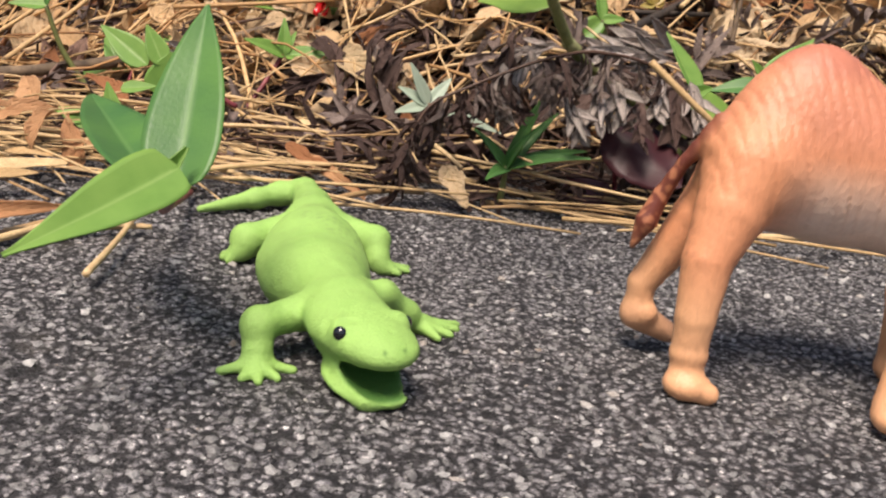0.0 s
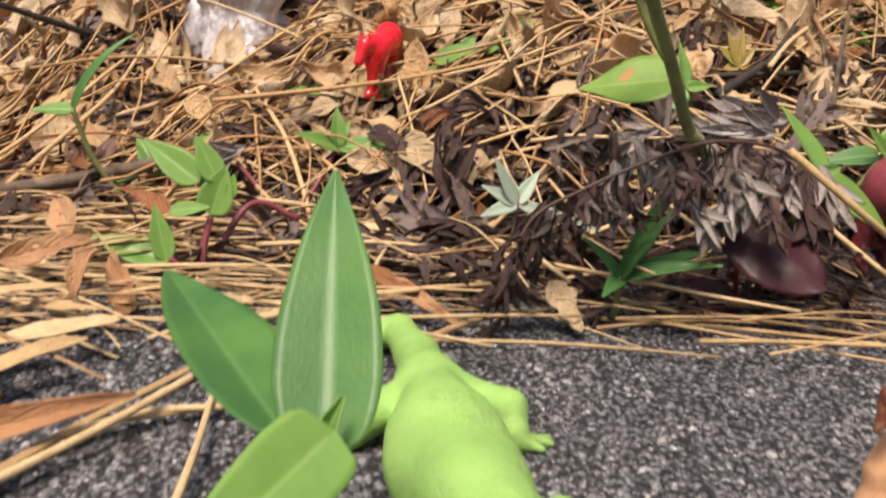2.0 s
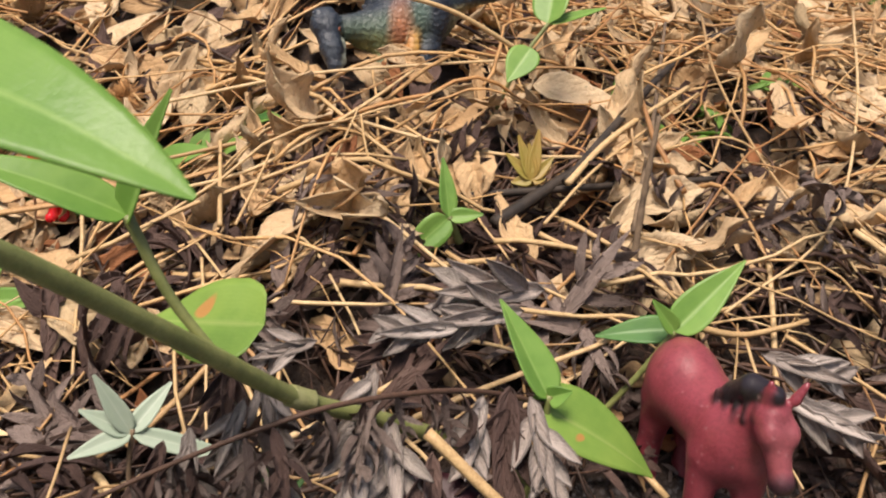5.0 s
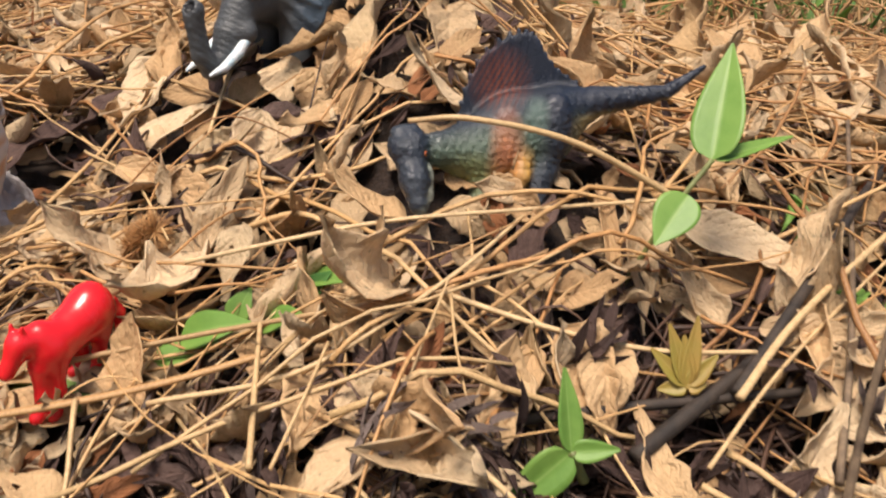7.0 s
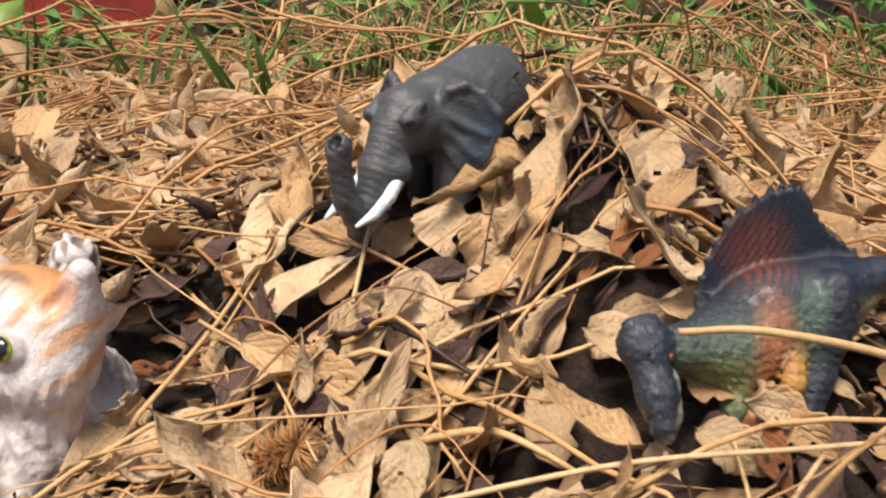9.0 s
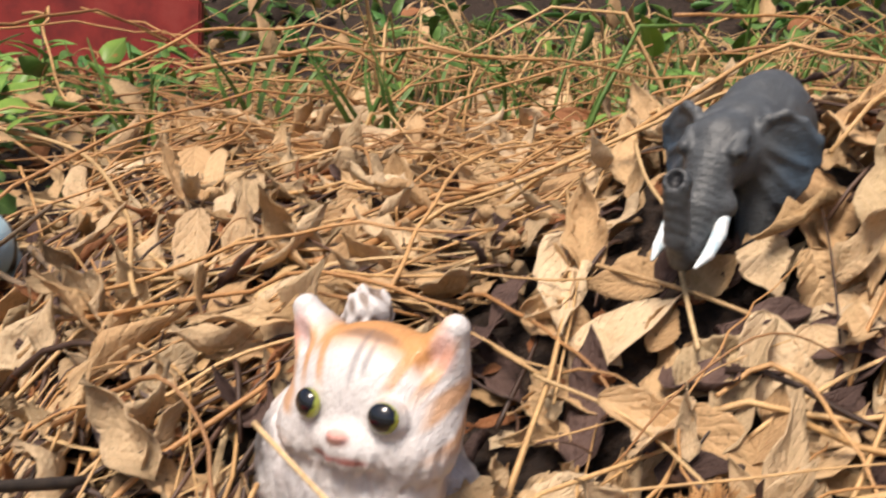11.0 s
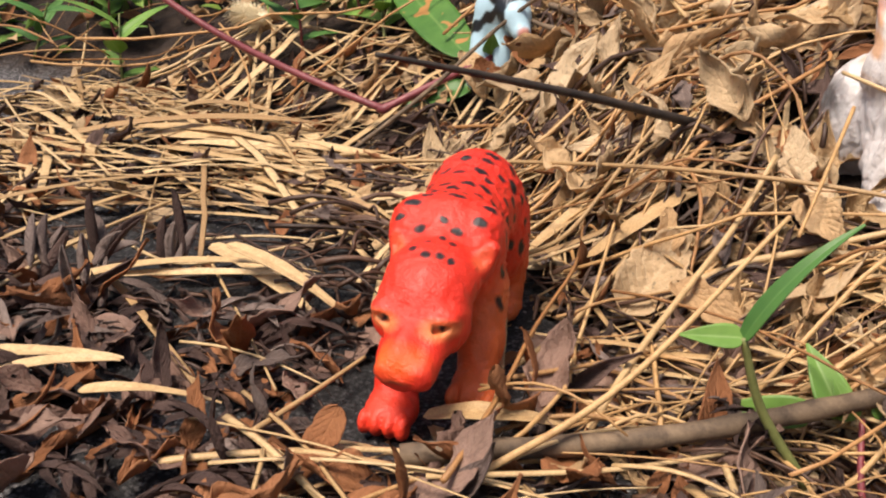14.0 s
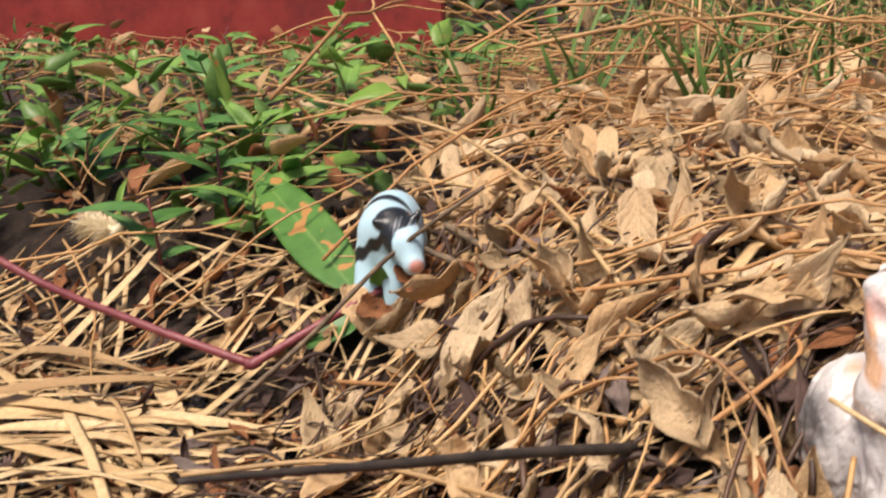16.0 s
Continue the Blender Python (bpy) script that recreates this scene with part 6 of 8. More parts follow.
fallen((0.174, 0.613, 0.133), (0.222, 0.6, 0.119), 0.021, M_LEAF_PALE, 0)
fallen((0.153, 0.605, 0.143), (0.155, 0.572, 0.104), 0.015, M_LEAF_PALE, 1)
fallen((0.14, 0.61, 0.146), (0.144, 0.574, 0.106), 0.007, M_LEAF, 2)
fallen((-0.035, 0.658, 0.124), (0.008, 0.642, 0.106), 0.018, M_LEAF, 3)
fallen((0.116, 0.548, 0.107), (0.1, 0.526, 0.078), 0.012, M_LEAF, 4)
fallen((0.136, 0.558, 0.114), (0.138, 0.532, 0.08), 0.019, M_LEAF, 5)
fallen((0.062, 0.54, 0.096), (0.073, 0.524, 0.077), 0.022, M_LEAF_PALE, 6)
fallen((0.194, 0.572, 0.11), (0.228, 0.57, 0.11), 0.013, M_LEAF_PALE, 7)
fallen((0.223, 0.558, 0.109), (0.2, 0.546, 0.091), 0.015, M_LEAF_PALE, 8)
fallen((0.085, 0.624, 0.142), (0.105, 0.622, 0.14), 0.015, M_LEAF, 9)
fallen((0.082, 0.738, 0.199), (0.084, 0.696, 0.156), 0.024, M_LEAF_GREY, 10)
fallen((0.015, 0.754, 0.186), (0.016, 0.728, 0.153), 0.015, M_LEAF, 11)
fallen((0.037, 0.733, 0.183), (0.042, 0.702, 0.147), 0.016, M_LEAF, 12)
fallen((0.183, 0.916, 0.188), (0.219, 0.889, 0.163), 0.022, M_LEAF_PALE, 13)
fallen((0.01, 0.621, 0.116), (0.008, 0.601, 0.092), 0.013, M_LEAF_PALE, 14)
fallen((-0.232, 1.066, 0.136), (-0.128, 1.098, 0.168), 0.038, M_LEAF_PALE, 15)
fallen((0.022, 1.257, 0.175), (-0.09, 1.221, 0.142), 0.036, M_LEAF_RED, 16)
fallen((0.027, 0.742, 0.188), (0.034, 0.712, 0.149), 0.025, M_LEAF, 17)
fallen((-0.022, 0.678, 0.122), (0.004, 0.69, 0.139), 0.020, M_LEAF_PALE, 18)
fallen((-0.05, 0.664, 0.124), (-0.005, 0.654, 0.109), 0.014, M_LEAF, 19)
fallen((-0.072, 0.714, 0.136), (-0.041, 0.71, 0.13), 0.016, M_LEAF, 20)
fallen((-0.281, 0.876, 0.113), (-0.243, 0.888, 0.127), 0.024, M_LEAF, 21)
fallen((-0.235, 0.934, 0.162), (-0.231, 0.894, 0.122), 0.013, M_LEAF, 22)
fallen((-0.205, 0.888, 0.155), (-0.212, 0.853, 0.118), 0.019, M_LEAF_GREY, 23)
fallen((-0.089, 0.948, 0.155), (-0.068, 0.934, 0.137), 0.027, M_LEAF, 24)
fallen((0.004, 0.687, 0.148), (0.004, 0.66, 0.113), 0.020, M_LEAF_PALE, 25)
fallen((0.019, 0.684, 0.146), (0.021, 0.659, 0.116), 0.019, M_LEAF_PALE, 26)
fallen((-0.222, 1.4, 0.17), (-0.179, 1.374, 0.142), 0.048, M_LEAF, 27)
fallen((-0.115, 1.612, 0.149), (-0.015, 1.618, 0.155), 0.058, M_LEAF_PALE, 28)
fallen((0.211, 1.257, 0.187), (0.272, 1.247, 0.171), 0.056, M_LEAF_PALE, 29)
fallen((-0.014, 0.714, 0.146), (0.005, 0.724, 0.159), 0.014, M_LEAF, 30)
fallen((-0.029, 0.696, 0.13), (-0.02, 0.707, 0.144), 0.012, M_LEAF, 31)
fallen((-0.148, 0.87, 0.151), (-0.163, 0.848, 0.125), 0.020, M_LEAF, 32)
fallen((-0.52, 1.172, 0.147), (-0.419, 1.177, 0.13), 0.031, M_LEAF_PALE, 33)
fallen((-0.254, 0.946, 0.161), (-0.241, 0.905, 0.122), 0.021, M_LEAF, 34)
fallen((-0.216, 0.822, 0.145), (-0.21, 0.78, 0.103), 0.019, M_LEAF_PALE, 35)
fallen((-0.3, 0.934, 0.133), (-0.307, 0.897, 0.094), 0.021, M_LEAF, 36)
fallen((-0.221, 1.168, 0.14), (-0.135, 1.204, 0.161), 0.043, M_LEAF_PALE, 37)
fallen((-0.009, 1.582, 0.174), (0.046, 1.56, 0.155), 0.067, M_LEAF, 38)
fallen((-0.18, 1.243, 0.172), (-0.216, 1.202, 0.141), 0.045, M_LEAF, 39)
fallen((-0.352, 0.876, 0.089), (-0.309, 0.862, 0.08), 0.016, M_LEAF_RED, 40)
fallen((-0.188, 0.786, 0.133), (-0.181, 0.764, 0.107), 0.010, M_LEAF_RED, 41)
fallen((-0.58, 0.771, 0.012), (-0.389, 0.797, 0.01), 0.013, M_STRAW_PALE, 42)
fallen((-0.537, 0.759, 0.012), (-0.451, 0.778, 0.012), 0.009, M_STRAW_PALE, 43)
fallen((-0.496, 0.849, 0.012), (-0.424, 0.763, 0.008), 0.011, M_STRAW_PALE, 44)
fallen((-0.538, 0.919, 0.012), (-0.46, 0.98, 0.04), 0.011, M_STRAW_PALE, 45)
fallen((-0.117, 0.604, 0.072), (-0.117, 0.626, 0.1), 0.012, M_LEAF_PALE, 46)
fallen((-0.127, 0.611, 0.073), (-0.124, 0.63, 0.096), 0.010, M_LEAF_PALE, 47)
fallen((-0.163, 0.636, 0.067), (-0.167, 0.652, 0.088), 0.015, M_LEAF_PALE, 48)
fallen((-0.21, 0.618, 0.029), (-0.214, 0.636, 0.051), 0.013, M_LEAF, 49)
fallen((-0.27, 0.679, 0.025), (-0.254, 0.703, 0.053), 0.012, M_LEAF, 50)
fallen((-0.245, 0.622, 0.027), (-0.194, 0.656, 0.061), 0.008, M_STRAW_PALE, 51)
fallen((-0.233, 0.655, 0.043), (-0.227, 0.671, 0.063), 0.008, M_LEAF, 52)
fallen((-0.316, 0.884, 0.094), (-0.276, 0.914, 0.125), 0.024, M_LEAF, 53)
fallen((-0.164, 0.609, 0.069), (-0.146, 0.598, 0.054), 0.015, M_LEAF, 54)
fallen((-0.051, 0.51, 0.04), (-0.023, 0.506, 0.043), 0.010, M_LEAF_PALE, 55)
fallen((-0.025, 0.504, 0.048), (0.011, 0.482, 0.026), 0.019, M_LEAF_PALE, 56)
fallen((0.01, 0.492, 0.045), (0.006, 0.48, 0.027), 0.012, M_LEAF_PALE, 57)
fallen((-0.08, 0.464, 0.009), (-0.03, 0.458, 0.014), 0.007, M_STRAW_PALE, 58)
fallen((-0.046, 0.461, 0.003), (-0.022, 0.484, 0.032), 0.007, M_STRAW_PALE, 59)
fallen((0.201, 0.585, 0.114), (0.239, 0.577, 0.115), 0.015, M_LEAF_PALE, 60)
fallen((0.213, 0.542, 0.09), (0.242, 0.544, 0.101), 0.017, M_LEAF_PALE, 61)
fallen((0.189, 0.515, 0.069), (0.209, 0.536, 0.102), 0.016, M_LEAF_PALE, 62)
fallen((0.301, 0.615, 0.144), (0.3, 0.583, 0.106), 0.016, M_LEAF_PALE, 63)
fallen((-0.224, 0.598, 0.013), (-0.203, 0.63, 0.043), 0.027, M_LEAF_PALE, 64)
fallen((-0.456, 0.544, 0.009), (-0.356, 0.58, 0.015), 0.004, M_STRAW_PALE, 65)
fallen((-0.393, 0.57, 0.027), (-0.328, 0.562, 0.003), 0.007, M_STRAW_PALE, 66)
fallen((-0.424, 0.464, 0.009), (-0.383, 0.48, 0.015), 0.005, M_STRAW_PALE, 67)
fallen((-0.385, 0.46, 0.013), (-0.34, 0.474, 0.011), 0.004, M_STRAW_PALE, 68)
fallen((-0.185, 0.508, 0.003), (-0.186, 0.538, 0.029), 0.012, M_LEAF_RED, 69)
fallen((-0.296, 0.469, 0.022), (-0.301, 0.449, 0.003), 0.011, M_LEAF_RED, 70)
fallen((-0.045, 0.372, 0.019), (-0.009, 0.355, 0.004), 0.006, M_LEAF_RED, 71)
fallen((-0.147, 0.332, 0.012), (-0.128, 0.33, 0.012), 0.005, M_STRAW_PALE, 72)
fallen((-0.051, 0.503, 0.04), (0.006, 0.486, 0.03), 0.014, M_LEAF_PALE, 75)
fallen((0.024, 0.366, 0.019), (0.034, 0.352, 0.004), 0.011, M_LEAF_PALE, 76)
fallen((-0.126, 0.354, 0.003), (-0.135, 0.37, 0.021), 0.009, M_LEAF_ORANGE, 77)
fallen((-0.1560, 0.2380, 0.006), (-0.1067, 0.2670, 0.011), 0.0085, M_LEAF_ORANGE, 130)
fallen((-0.1386, 0.3583, 0.024), (-0.1396, 0.3366, 0.010), 0.0075, M_LEAF_ORANGE, 131)
fallen((-0.1480, 0.2780, 0.010), (-0.1280, 0.3070, 0.011), 0.0060, M_STRAW_PALE, 132)
fallen((-0.1664, 0.3175, 0.011), (-0.1422, 0.2722, 0.006), 0.0080, M_LEAF_RED, 133)
fallen((-0.1740, 0.3220, 0.014), (-0.1405, 0.3368, 0.018), 0.0075, M_STRAW_PALE, 134)
fallen((-0.0395, 0.3802, 0.012), (-0.0094, 0.3522, 0.003), 0.0070, M_LEAF_ORANGE, 135)
fallen((-0.1560, 0.3000, 0.009), (-0.1220, 0.3230, 0.012), 0.0070, M_STRAW_PALE, 136)
fallen((-0.1700, 0.3600, 0.018), (-0.1420, 0.3820, 0.022), 0.0100, M_LEAF_ORANGE, 137)
fallen((-0.1560, 0.4000, 0.018), (-0.1700, 0.4300, 0.026), 0.0120, M_LEAF_ORANGE, 138)
fallen((-0.1250, 0.4350, 0.018), (-0.1500, 0.4600, 0.026), 0.0100, M_LEAF_RED, 139)
fallen((-0.1000, 0.3420, 0.008), (-0.1250, 0.3560, 0.014), 0.0060, M_LEAF_ORANGE, 140)
stalk_thing("straw", [(-0.1375, 0.2240, 0.003), (-0.1150, 0.2540, 0.006), (-0.0946, 0.2828, 0.010)], 0.0013, 0.0010, M_STRAW_PALE, "long pale straw reaching out over asphalt", "straw", "straws across the litter", 6)
fallen((-0.136, 0.556, 0.057), (-0.104, 0.53, 0.031), 0.015, M_LEAF, 78)
fallen((-0.206, 0.591, 0.032), (-0.169, 0.572, 0.021), 0.016, M_LEAF, 79)
fallen((0.084, 0.512, 0.075), (0.055, 0.522, 0.081), 0.015, M_LEAF, 80)
fallen((0.126, 0.556, 0.111), (0.14, 0.533, 0.084), 0.021, M_LEAF, 81)
fallen((0.113, 0.54, 0.102), (0.1, 0.524, 0.077), 0.013, M_LEAF, 82)
fallen((-0.345, 0.862, 0.088), (-0.315, 0.845, 0.06), 0.018, M_LEAF_RED, 91)
fallen((-0.375, 0.856, 0.075), (-0.355, 0.845, 0.045), 0.018, M_LEAF, 92)
fallen((-0.335, 0.85, 0.072), (-0.345, 0.838, 0.042), 0.016, M_LEAF_GREY, 93)
fallen((-0.365, 0.848, 0.066), (-0.34, 0.84, 0.062), 0.016, M_LEAF_RED, 94)
fallen((0.1, 0.612, 0.142), (0.125, 0.606, 0.13), 0.015, M_LEAF, 95)
fallen((0.085, 0.605, 0.134), (0.105, 0.6, 0.126), 0.013, M_LEAF_PALE, 96)
fallen((0.024, 0.708, 0.166), (0.03, 0.695, 0.14), 0.02, M_LEAF, 99)
fallen((0.045, 0.73, 0.18), (0.07, 0.715, 0.15), 0.02, M_LEAF_GREY, 100)
strands("vines_on_weeds", M_VINE, "thin brown dry stems among the weeds", "vine", 15, 130, (-0.95, -0.25, 0.85, 1.4), 0.1, 0.8, (0.08, 0.3), (0.0006, 0.0016), (0.005, 0.05), 0.12, 0.02, n=10, single=30, group="dry vines", sname="dry_vine", tilt=0.1)
stalk_thing("straw", [(-0.339, 0.885, 0.088), (-0.215, 0.787, 0.121), (-0.153, 0.793, 0.136), (-0.106, 0.819, 0.148)], 0.0011, 0.0008, M_STRAW_PALE, "twisted dry vine lying over leaves", "straw", "straws across the litter", 6)
stalk_thing("dry_vine", [(-0.155, 0.775, 0.134), (-0.133, 0.787, 0.141), (-0.112, 0.835, 0.15), (-0.089, 0.866, 0.154)], 0.0022, 0.0016, M_VINE, "thick orange-brown dry vine on the heap", "vine", "dry vines", 6)
stalk_thing("dry_vine", [(-0.204, 0.926, 0.145), (-0.152, 0.944, 0.151), (-0.101, 1.032, 0.156), (-0.044, 1.193, 0.159)], 0.0018, 0.0014, M_VINE, "orange-brown dry vine lying over leaves", "vine", "dry vines", 6)
stalk_thing("straw", [(-0.088, 0.796, 0.151), (-0.052, 0.734, 0.152), (-0.016, 0.706, 0.149), (0.018, 0.681, 0.142)], 0.001, 0.0008, M_STRAW_PALE, "pale dry vine lying over leaves", "straw", "straws across the litter", 6)
stalk_thing("dry_vine", [(-0.411, 1.035, 0.132), (-0.326, 1.05, 0.143), (-0.223, 1.031, 0.157), (-0.121, 0.974, 0.159)], 0.0009, 0.0007, M_VINE, "thin brown dry vine over the leaves", "vine", "dry vines", 6)
stalk_thing("dry_vine", [(-0.124, 0.828, 0.14), (-0.123, 0.841, 0.156), (-0.1, 0.948, 0.163), (-0.037, 1.094, 0.169), (0.015, 1.097, 0.18)], 0.0008, 0.0006, M_VINE, "thin looping dry vine on the heap", "vine", "dry vines", 6)
stalk_thing("straw", [(-0.006, 0.896, 0.196), (-0.023, 0.793, 0.192), (-0.025, 0.754, 0.182), (-0.021, 0.735, 0.174)], 0.0009, 0.0007, M_STRAW_PALE, "thin bent pale straw on the heap", "straw", "straws across the litter", 6)
stalk_thing("straw", [(-0.016, 0.746, 0.173), (-0.017, 0.711, 0.152), (-0.017, 0.681, 0.136)], 0.0011, 0.0008, M_STRAW_PALE, "pale straw leaning on leaves", "straw", "straws across the litter", 6)
stalk_thing("twig", [(-0.321, 0.875, 0.109), (-0.239, 0.772, 0.101), (-0.19, 0.701, 0.092)], 0.0022, 0.0016, M_TWIG, "grey-brown twig on the heap", "twig", "twigs", 6)
stalk_thing("dry_vine", [(-0.218, 0.696, 0.078), (-0.183, 0.703, 0.096), (-0.169, 0.718, 0.106), (-0.184, 0.76, 0.113)], 0.002, 0.0015, M_VINE, "forked brown stem on the heap", "vine", "dry vines", 6)
stalk_thing("straw", [(-0.365, 0.974, 0.117), (-0.295, 0.912, 0.122), (-0.23, 0.808, 0.122), (-0.208, 0.807, 0.107)], 0.0016, 0.0012, M_STRAW_PALE, "thick pale straw lying on the heap", "straw", "straws across the litter", 6)
stalk_thing("straw", [(-0.583, 0.978, 0.07), (-0.475, 0.925, 0.068), (-0.386, 0.877, 0.065)], 0.0007, 0.0005, M_STRAW_PALE, "thin pale straw lying across the litter", "straw", "straws across the litter", 6)
stalk_thing("straw", [(-0.504, 0.936, 0.08), (-0.409, 0.894, 0.081), (-0.318, 0.863, 0.095), (-0.217, 0.821, 0.112)], 0.0007, 0.0005, M_STRAW_PALE, "thin pale straw lying across the litter", "straw", "straws across the litter", 6)
stalk_thing("dry_vine", [(-0.807, 1.143, 0.118), (-0.675, 1.116, 0.117), (-0.536, 1.067, 0.121), (-0.459, 1.037, 0.122), (-0.37, 1.028, 0.129)], 0.0009, 0.0007, M_VINE, "long brown dry stem across the weeds", "vine", "dry vines", 6)
stalk_thing("russet_stem", [(-0.33, 0.767, 0.01), (-0.323, 0.804, 0.039), (-0.318, 0.846, 0.072)], 0.0016, 0.0012, M_LEAF_RED, "russet dry stem standing in straw", "stem", "twigs", 6)
stalk_thing("dry_vine", [(-0.373, 0.824, 0.029), (-0.301, 0.783, 0.05), (-0.218, 0.723, 0.087)], 0.0013, 0.0010, M_VINE, "orange dry straw lying flat on litter", "vine", "dry vines", 6)
stalk_thing("straw", [(-0.376, 0.777, 0.006), (-0.372, 0.823, 0.026), (-0.353, 0.871, 0.064)], 0.002, 0.0015, M_STRAW_PALE, "pale straw bundle strand", "straw", "straws across the litter", 6, 0.35)
stalk_thing("straw", [(-0.357, 0.775, 0.006), (-0.36, 0.826, 0.033), (-0.348, 0.878, 0.069)], 0.002, 0.0015, M_STRAW_PALE, "pale straw bundle strand", "straw", "straws across the litter", 6, 0.35)
stalk_thing("straw", [(-0.571, 0.804, 0.006), (-0.487, 0.82, 0.006), (-0.395, 0.811, 0.006)], 0.0026, 0.0019, M_STRAW_PALE, "broad pale straw lying on asphalt", "straw", "straws across the litter", 6, 0.35)
stalk_thing("straw", [(-0.441, 0.992, 0.166), (-0.35, 1, 0.148), (-0.268, 0.869, 0.133), (-0.226, 0.762, 0.12), (-0.197, 0.754, 0.086), (-0.167, 0.75, 0.055)], 0.0014, 0.0010, M_STRAW_PALE, "long pale dry vine drooping in a bow", "straw", "straws across the litter", 6)
stalk_thing("dry_vine", [(-0.347, 1.034, 0.138), (-0.299, 0.891, 0.118), (-0.246, 0.784, 0.114), (-0.233, 0.777, 0.096)], 0.0008, 0.0006, M_VINE, "thin orange-brown dry vine on the heap", "vine", "dry vines", 6)
stalk_thing("straw", [(-0.403, 0.705, 0.03), (-0.333, 0.724, 0.035), (-0.237, 0.656, 0.061), (-0.18, 0.618, 0.073), (-0.131, 0.604, 0.075), (-0.082, 0.609, 0.068)], 0.0012, 0.0009, M_STRAW_PALE, "long pale straw across the litter", "straw", "straws across the litter", 6)
stalk_thing("straw", [(-0.153, 0.655, 0.112), (-0.122, 0.615, 0.106), (-0.099, 0.593, 0.1), (-0.079, 0.574, 0.094)], 0.0009, 0.0007, M_STRAW_PALE, "thin straw before the kitten figurine", "straw", "straws across the litter", 6)
stalk_thing("straw", [(-0.148, 0.638, 0.101), (-0.156, 0.609, 0.082), (-0.164, 0.584, 0.061)], 0.0009, 0.0007, M_STRAW, "tan dry stem leaning in the litter", "straw", "straws across the litter", 6)
stalk_thing("dry_vine", [(-0.211, 0.653, 0.066), (-0.191, 0.672, 0.087), (-0.169, 0.686, 0.102), (-0.155, 0.7, 0.112), (-0.164, 0.719, 0.116), (-0.175, 0.721, 0.113)], 0.0012, 0.0009, M_VINE, "curled dry vine tendril on the heap", "vine", "dry vines", 6)
stalk_thing("straw", [(-0.289, 0.62, 0.019), (-0.28, 0.669, 0.02), (-0.239, 0.666, 0.057), (-0.21, 0.682, 0.084)], 0.0011, 0.0008, M_STRAW_PALE, "pale straw lying aslant", "straw", "straws across the litter", 6)
stalk_thing("straw", [(0.035, 0.508, 0.08), (0.032, 0.531, 0.092), (0.029, 0.555, 0.104)], 0.0011, 0.0008, M_STRAW_PALE, "thick pale straw standing in the heap", "straw", "straws across the litter", 6)
stalk_thing("straw", [(0.041, 0.507, 0.081), (0.047, 0.523, 0.094), (0.052, 0.54, 0.106)], 0.0007, 0.0005, M_STRAW_PALE, "thin pale straw standing in the heap", "straw", "straws across the litter", 6)
stalk_thing("straw", [(0.071, 0.504, 0.086), (0.078, 0.528, 0.105), (0.087, 0.558, 0.123)], 0.0006, 0.0004, M_STRAW_PALE, "thin pale straw standing in the heap", "straw", "straws across the litter", 6)
stalk_thing("straw", [(0.088, 0.552, 0.12), (0.09, 0.536, 0.111), (0.094, 0.521, 0.1)], 0.0006, 0.0004, M_STRAW_PALE, "thin bent pale straw on the heap", "straw", "straws across the litter", 6)
stalk_thing("straw", [(-0.069, 0.678, 0.125), (-0.041, 0.654, 0.121), (-0.016, 0.615, 0.109)], 0.0007, 0.0005, M_STRAW_PALE, "thin bent pale straw on the heap", "straw", "straws across the litter", 6)
stalk_thing("straw", [(-0.002, 0.539, 0.081), (0.045, 0.538, 0.097), (0.086, 0.561, 0.121), (0.112, 0.59, 0.137)], 0.0009, 0.0007, M_STRAW_PALE, "long straw lying over the heap", "straw", "straws across the litter", 6)
stalk_thing("straw", [(-0.047, 0.559, 0.079), (0.004, 0.567, 0.092), (0.051, 0.563, 0.107), (0.101, 0.567, 0.12)], 0.001, 0.0008, M_STRAW_PALE, "long straw lying over the heap", "straw", "straws across the litter", 6)
stalk_thing("straw", [(0.087, 0.563, 0.116), (0.12, 0.554, 0.111), (0.154, 0.55, 0.108), (0.187, 0.553, 0.109)], 0.001, 0.0008, M_STRAW_PALE, "long straw lying over the heap", "straw", "straws across the litter", 6)
stalk_thing("straw", [(0.178, 0.537, 0.1), (0.205, 0.568, 0.117), (0.256, 0.619, 0.137)], 0.0016, 0.0012, M_STRAW_PALE, "thick pale straw leaning on the heap", "straw", "straws across the litter", 6)
stalk_thing("rotten_stem", [(0.146, 0.526, 0.083), (0.185, 0.556, 0.101), (0.237, 0.6, 0.12)], 0.003, 0.0023, M_STICK, "dark rotten stem under the leaves", "stem", "twigs", 6)
stalk_thing("twig", [(0.203, 0.515, 0.086), (0.225, 0.575, 0.12), (0.268, 0.703, 0.165)], 0.0014, 0.0010, M_TWIG, "upright dark twig on the heap", "twig", "twigs", 6)
stalk_thing("rotten_stem", [(0.178, 0.54, 0.1), (0.216, 0.588, 0.126), (0.26, 0.652, 0.147), (0.321, 0.734, 0.164)], 0.0023, 0.0017, M_STICK, "dark rotten stem rising from the heap", "stem", "twigs", 6)
stalk_thing("twig", [(0.306, 0.708, 0.161), (0.41, 0.855, 0.187)], 0.0012, 0.0009, M_TWIG, "bent brown twig over the heap", "twig", "twigs", 6)
stalk_thing("straw", [(0.292, 0.709, 0.17), (0.267, 0.613, 0.145), (0.268, 0.544, 0.114), (0.284, 0.506, 0.089)], 0.0008, 0.0006, M_STRAW_PALE, "thin bowed straw standing over the heap", "straw", "straws across the litter", 6)
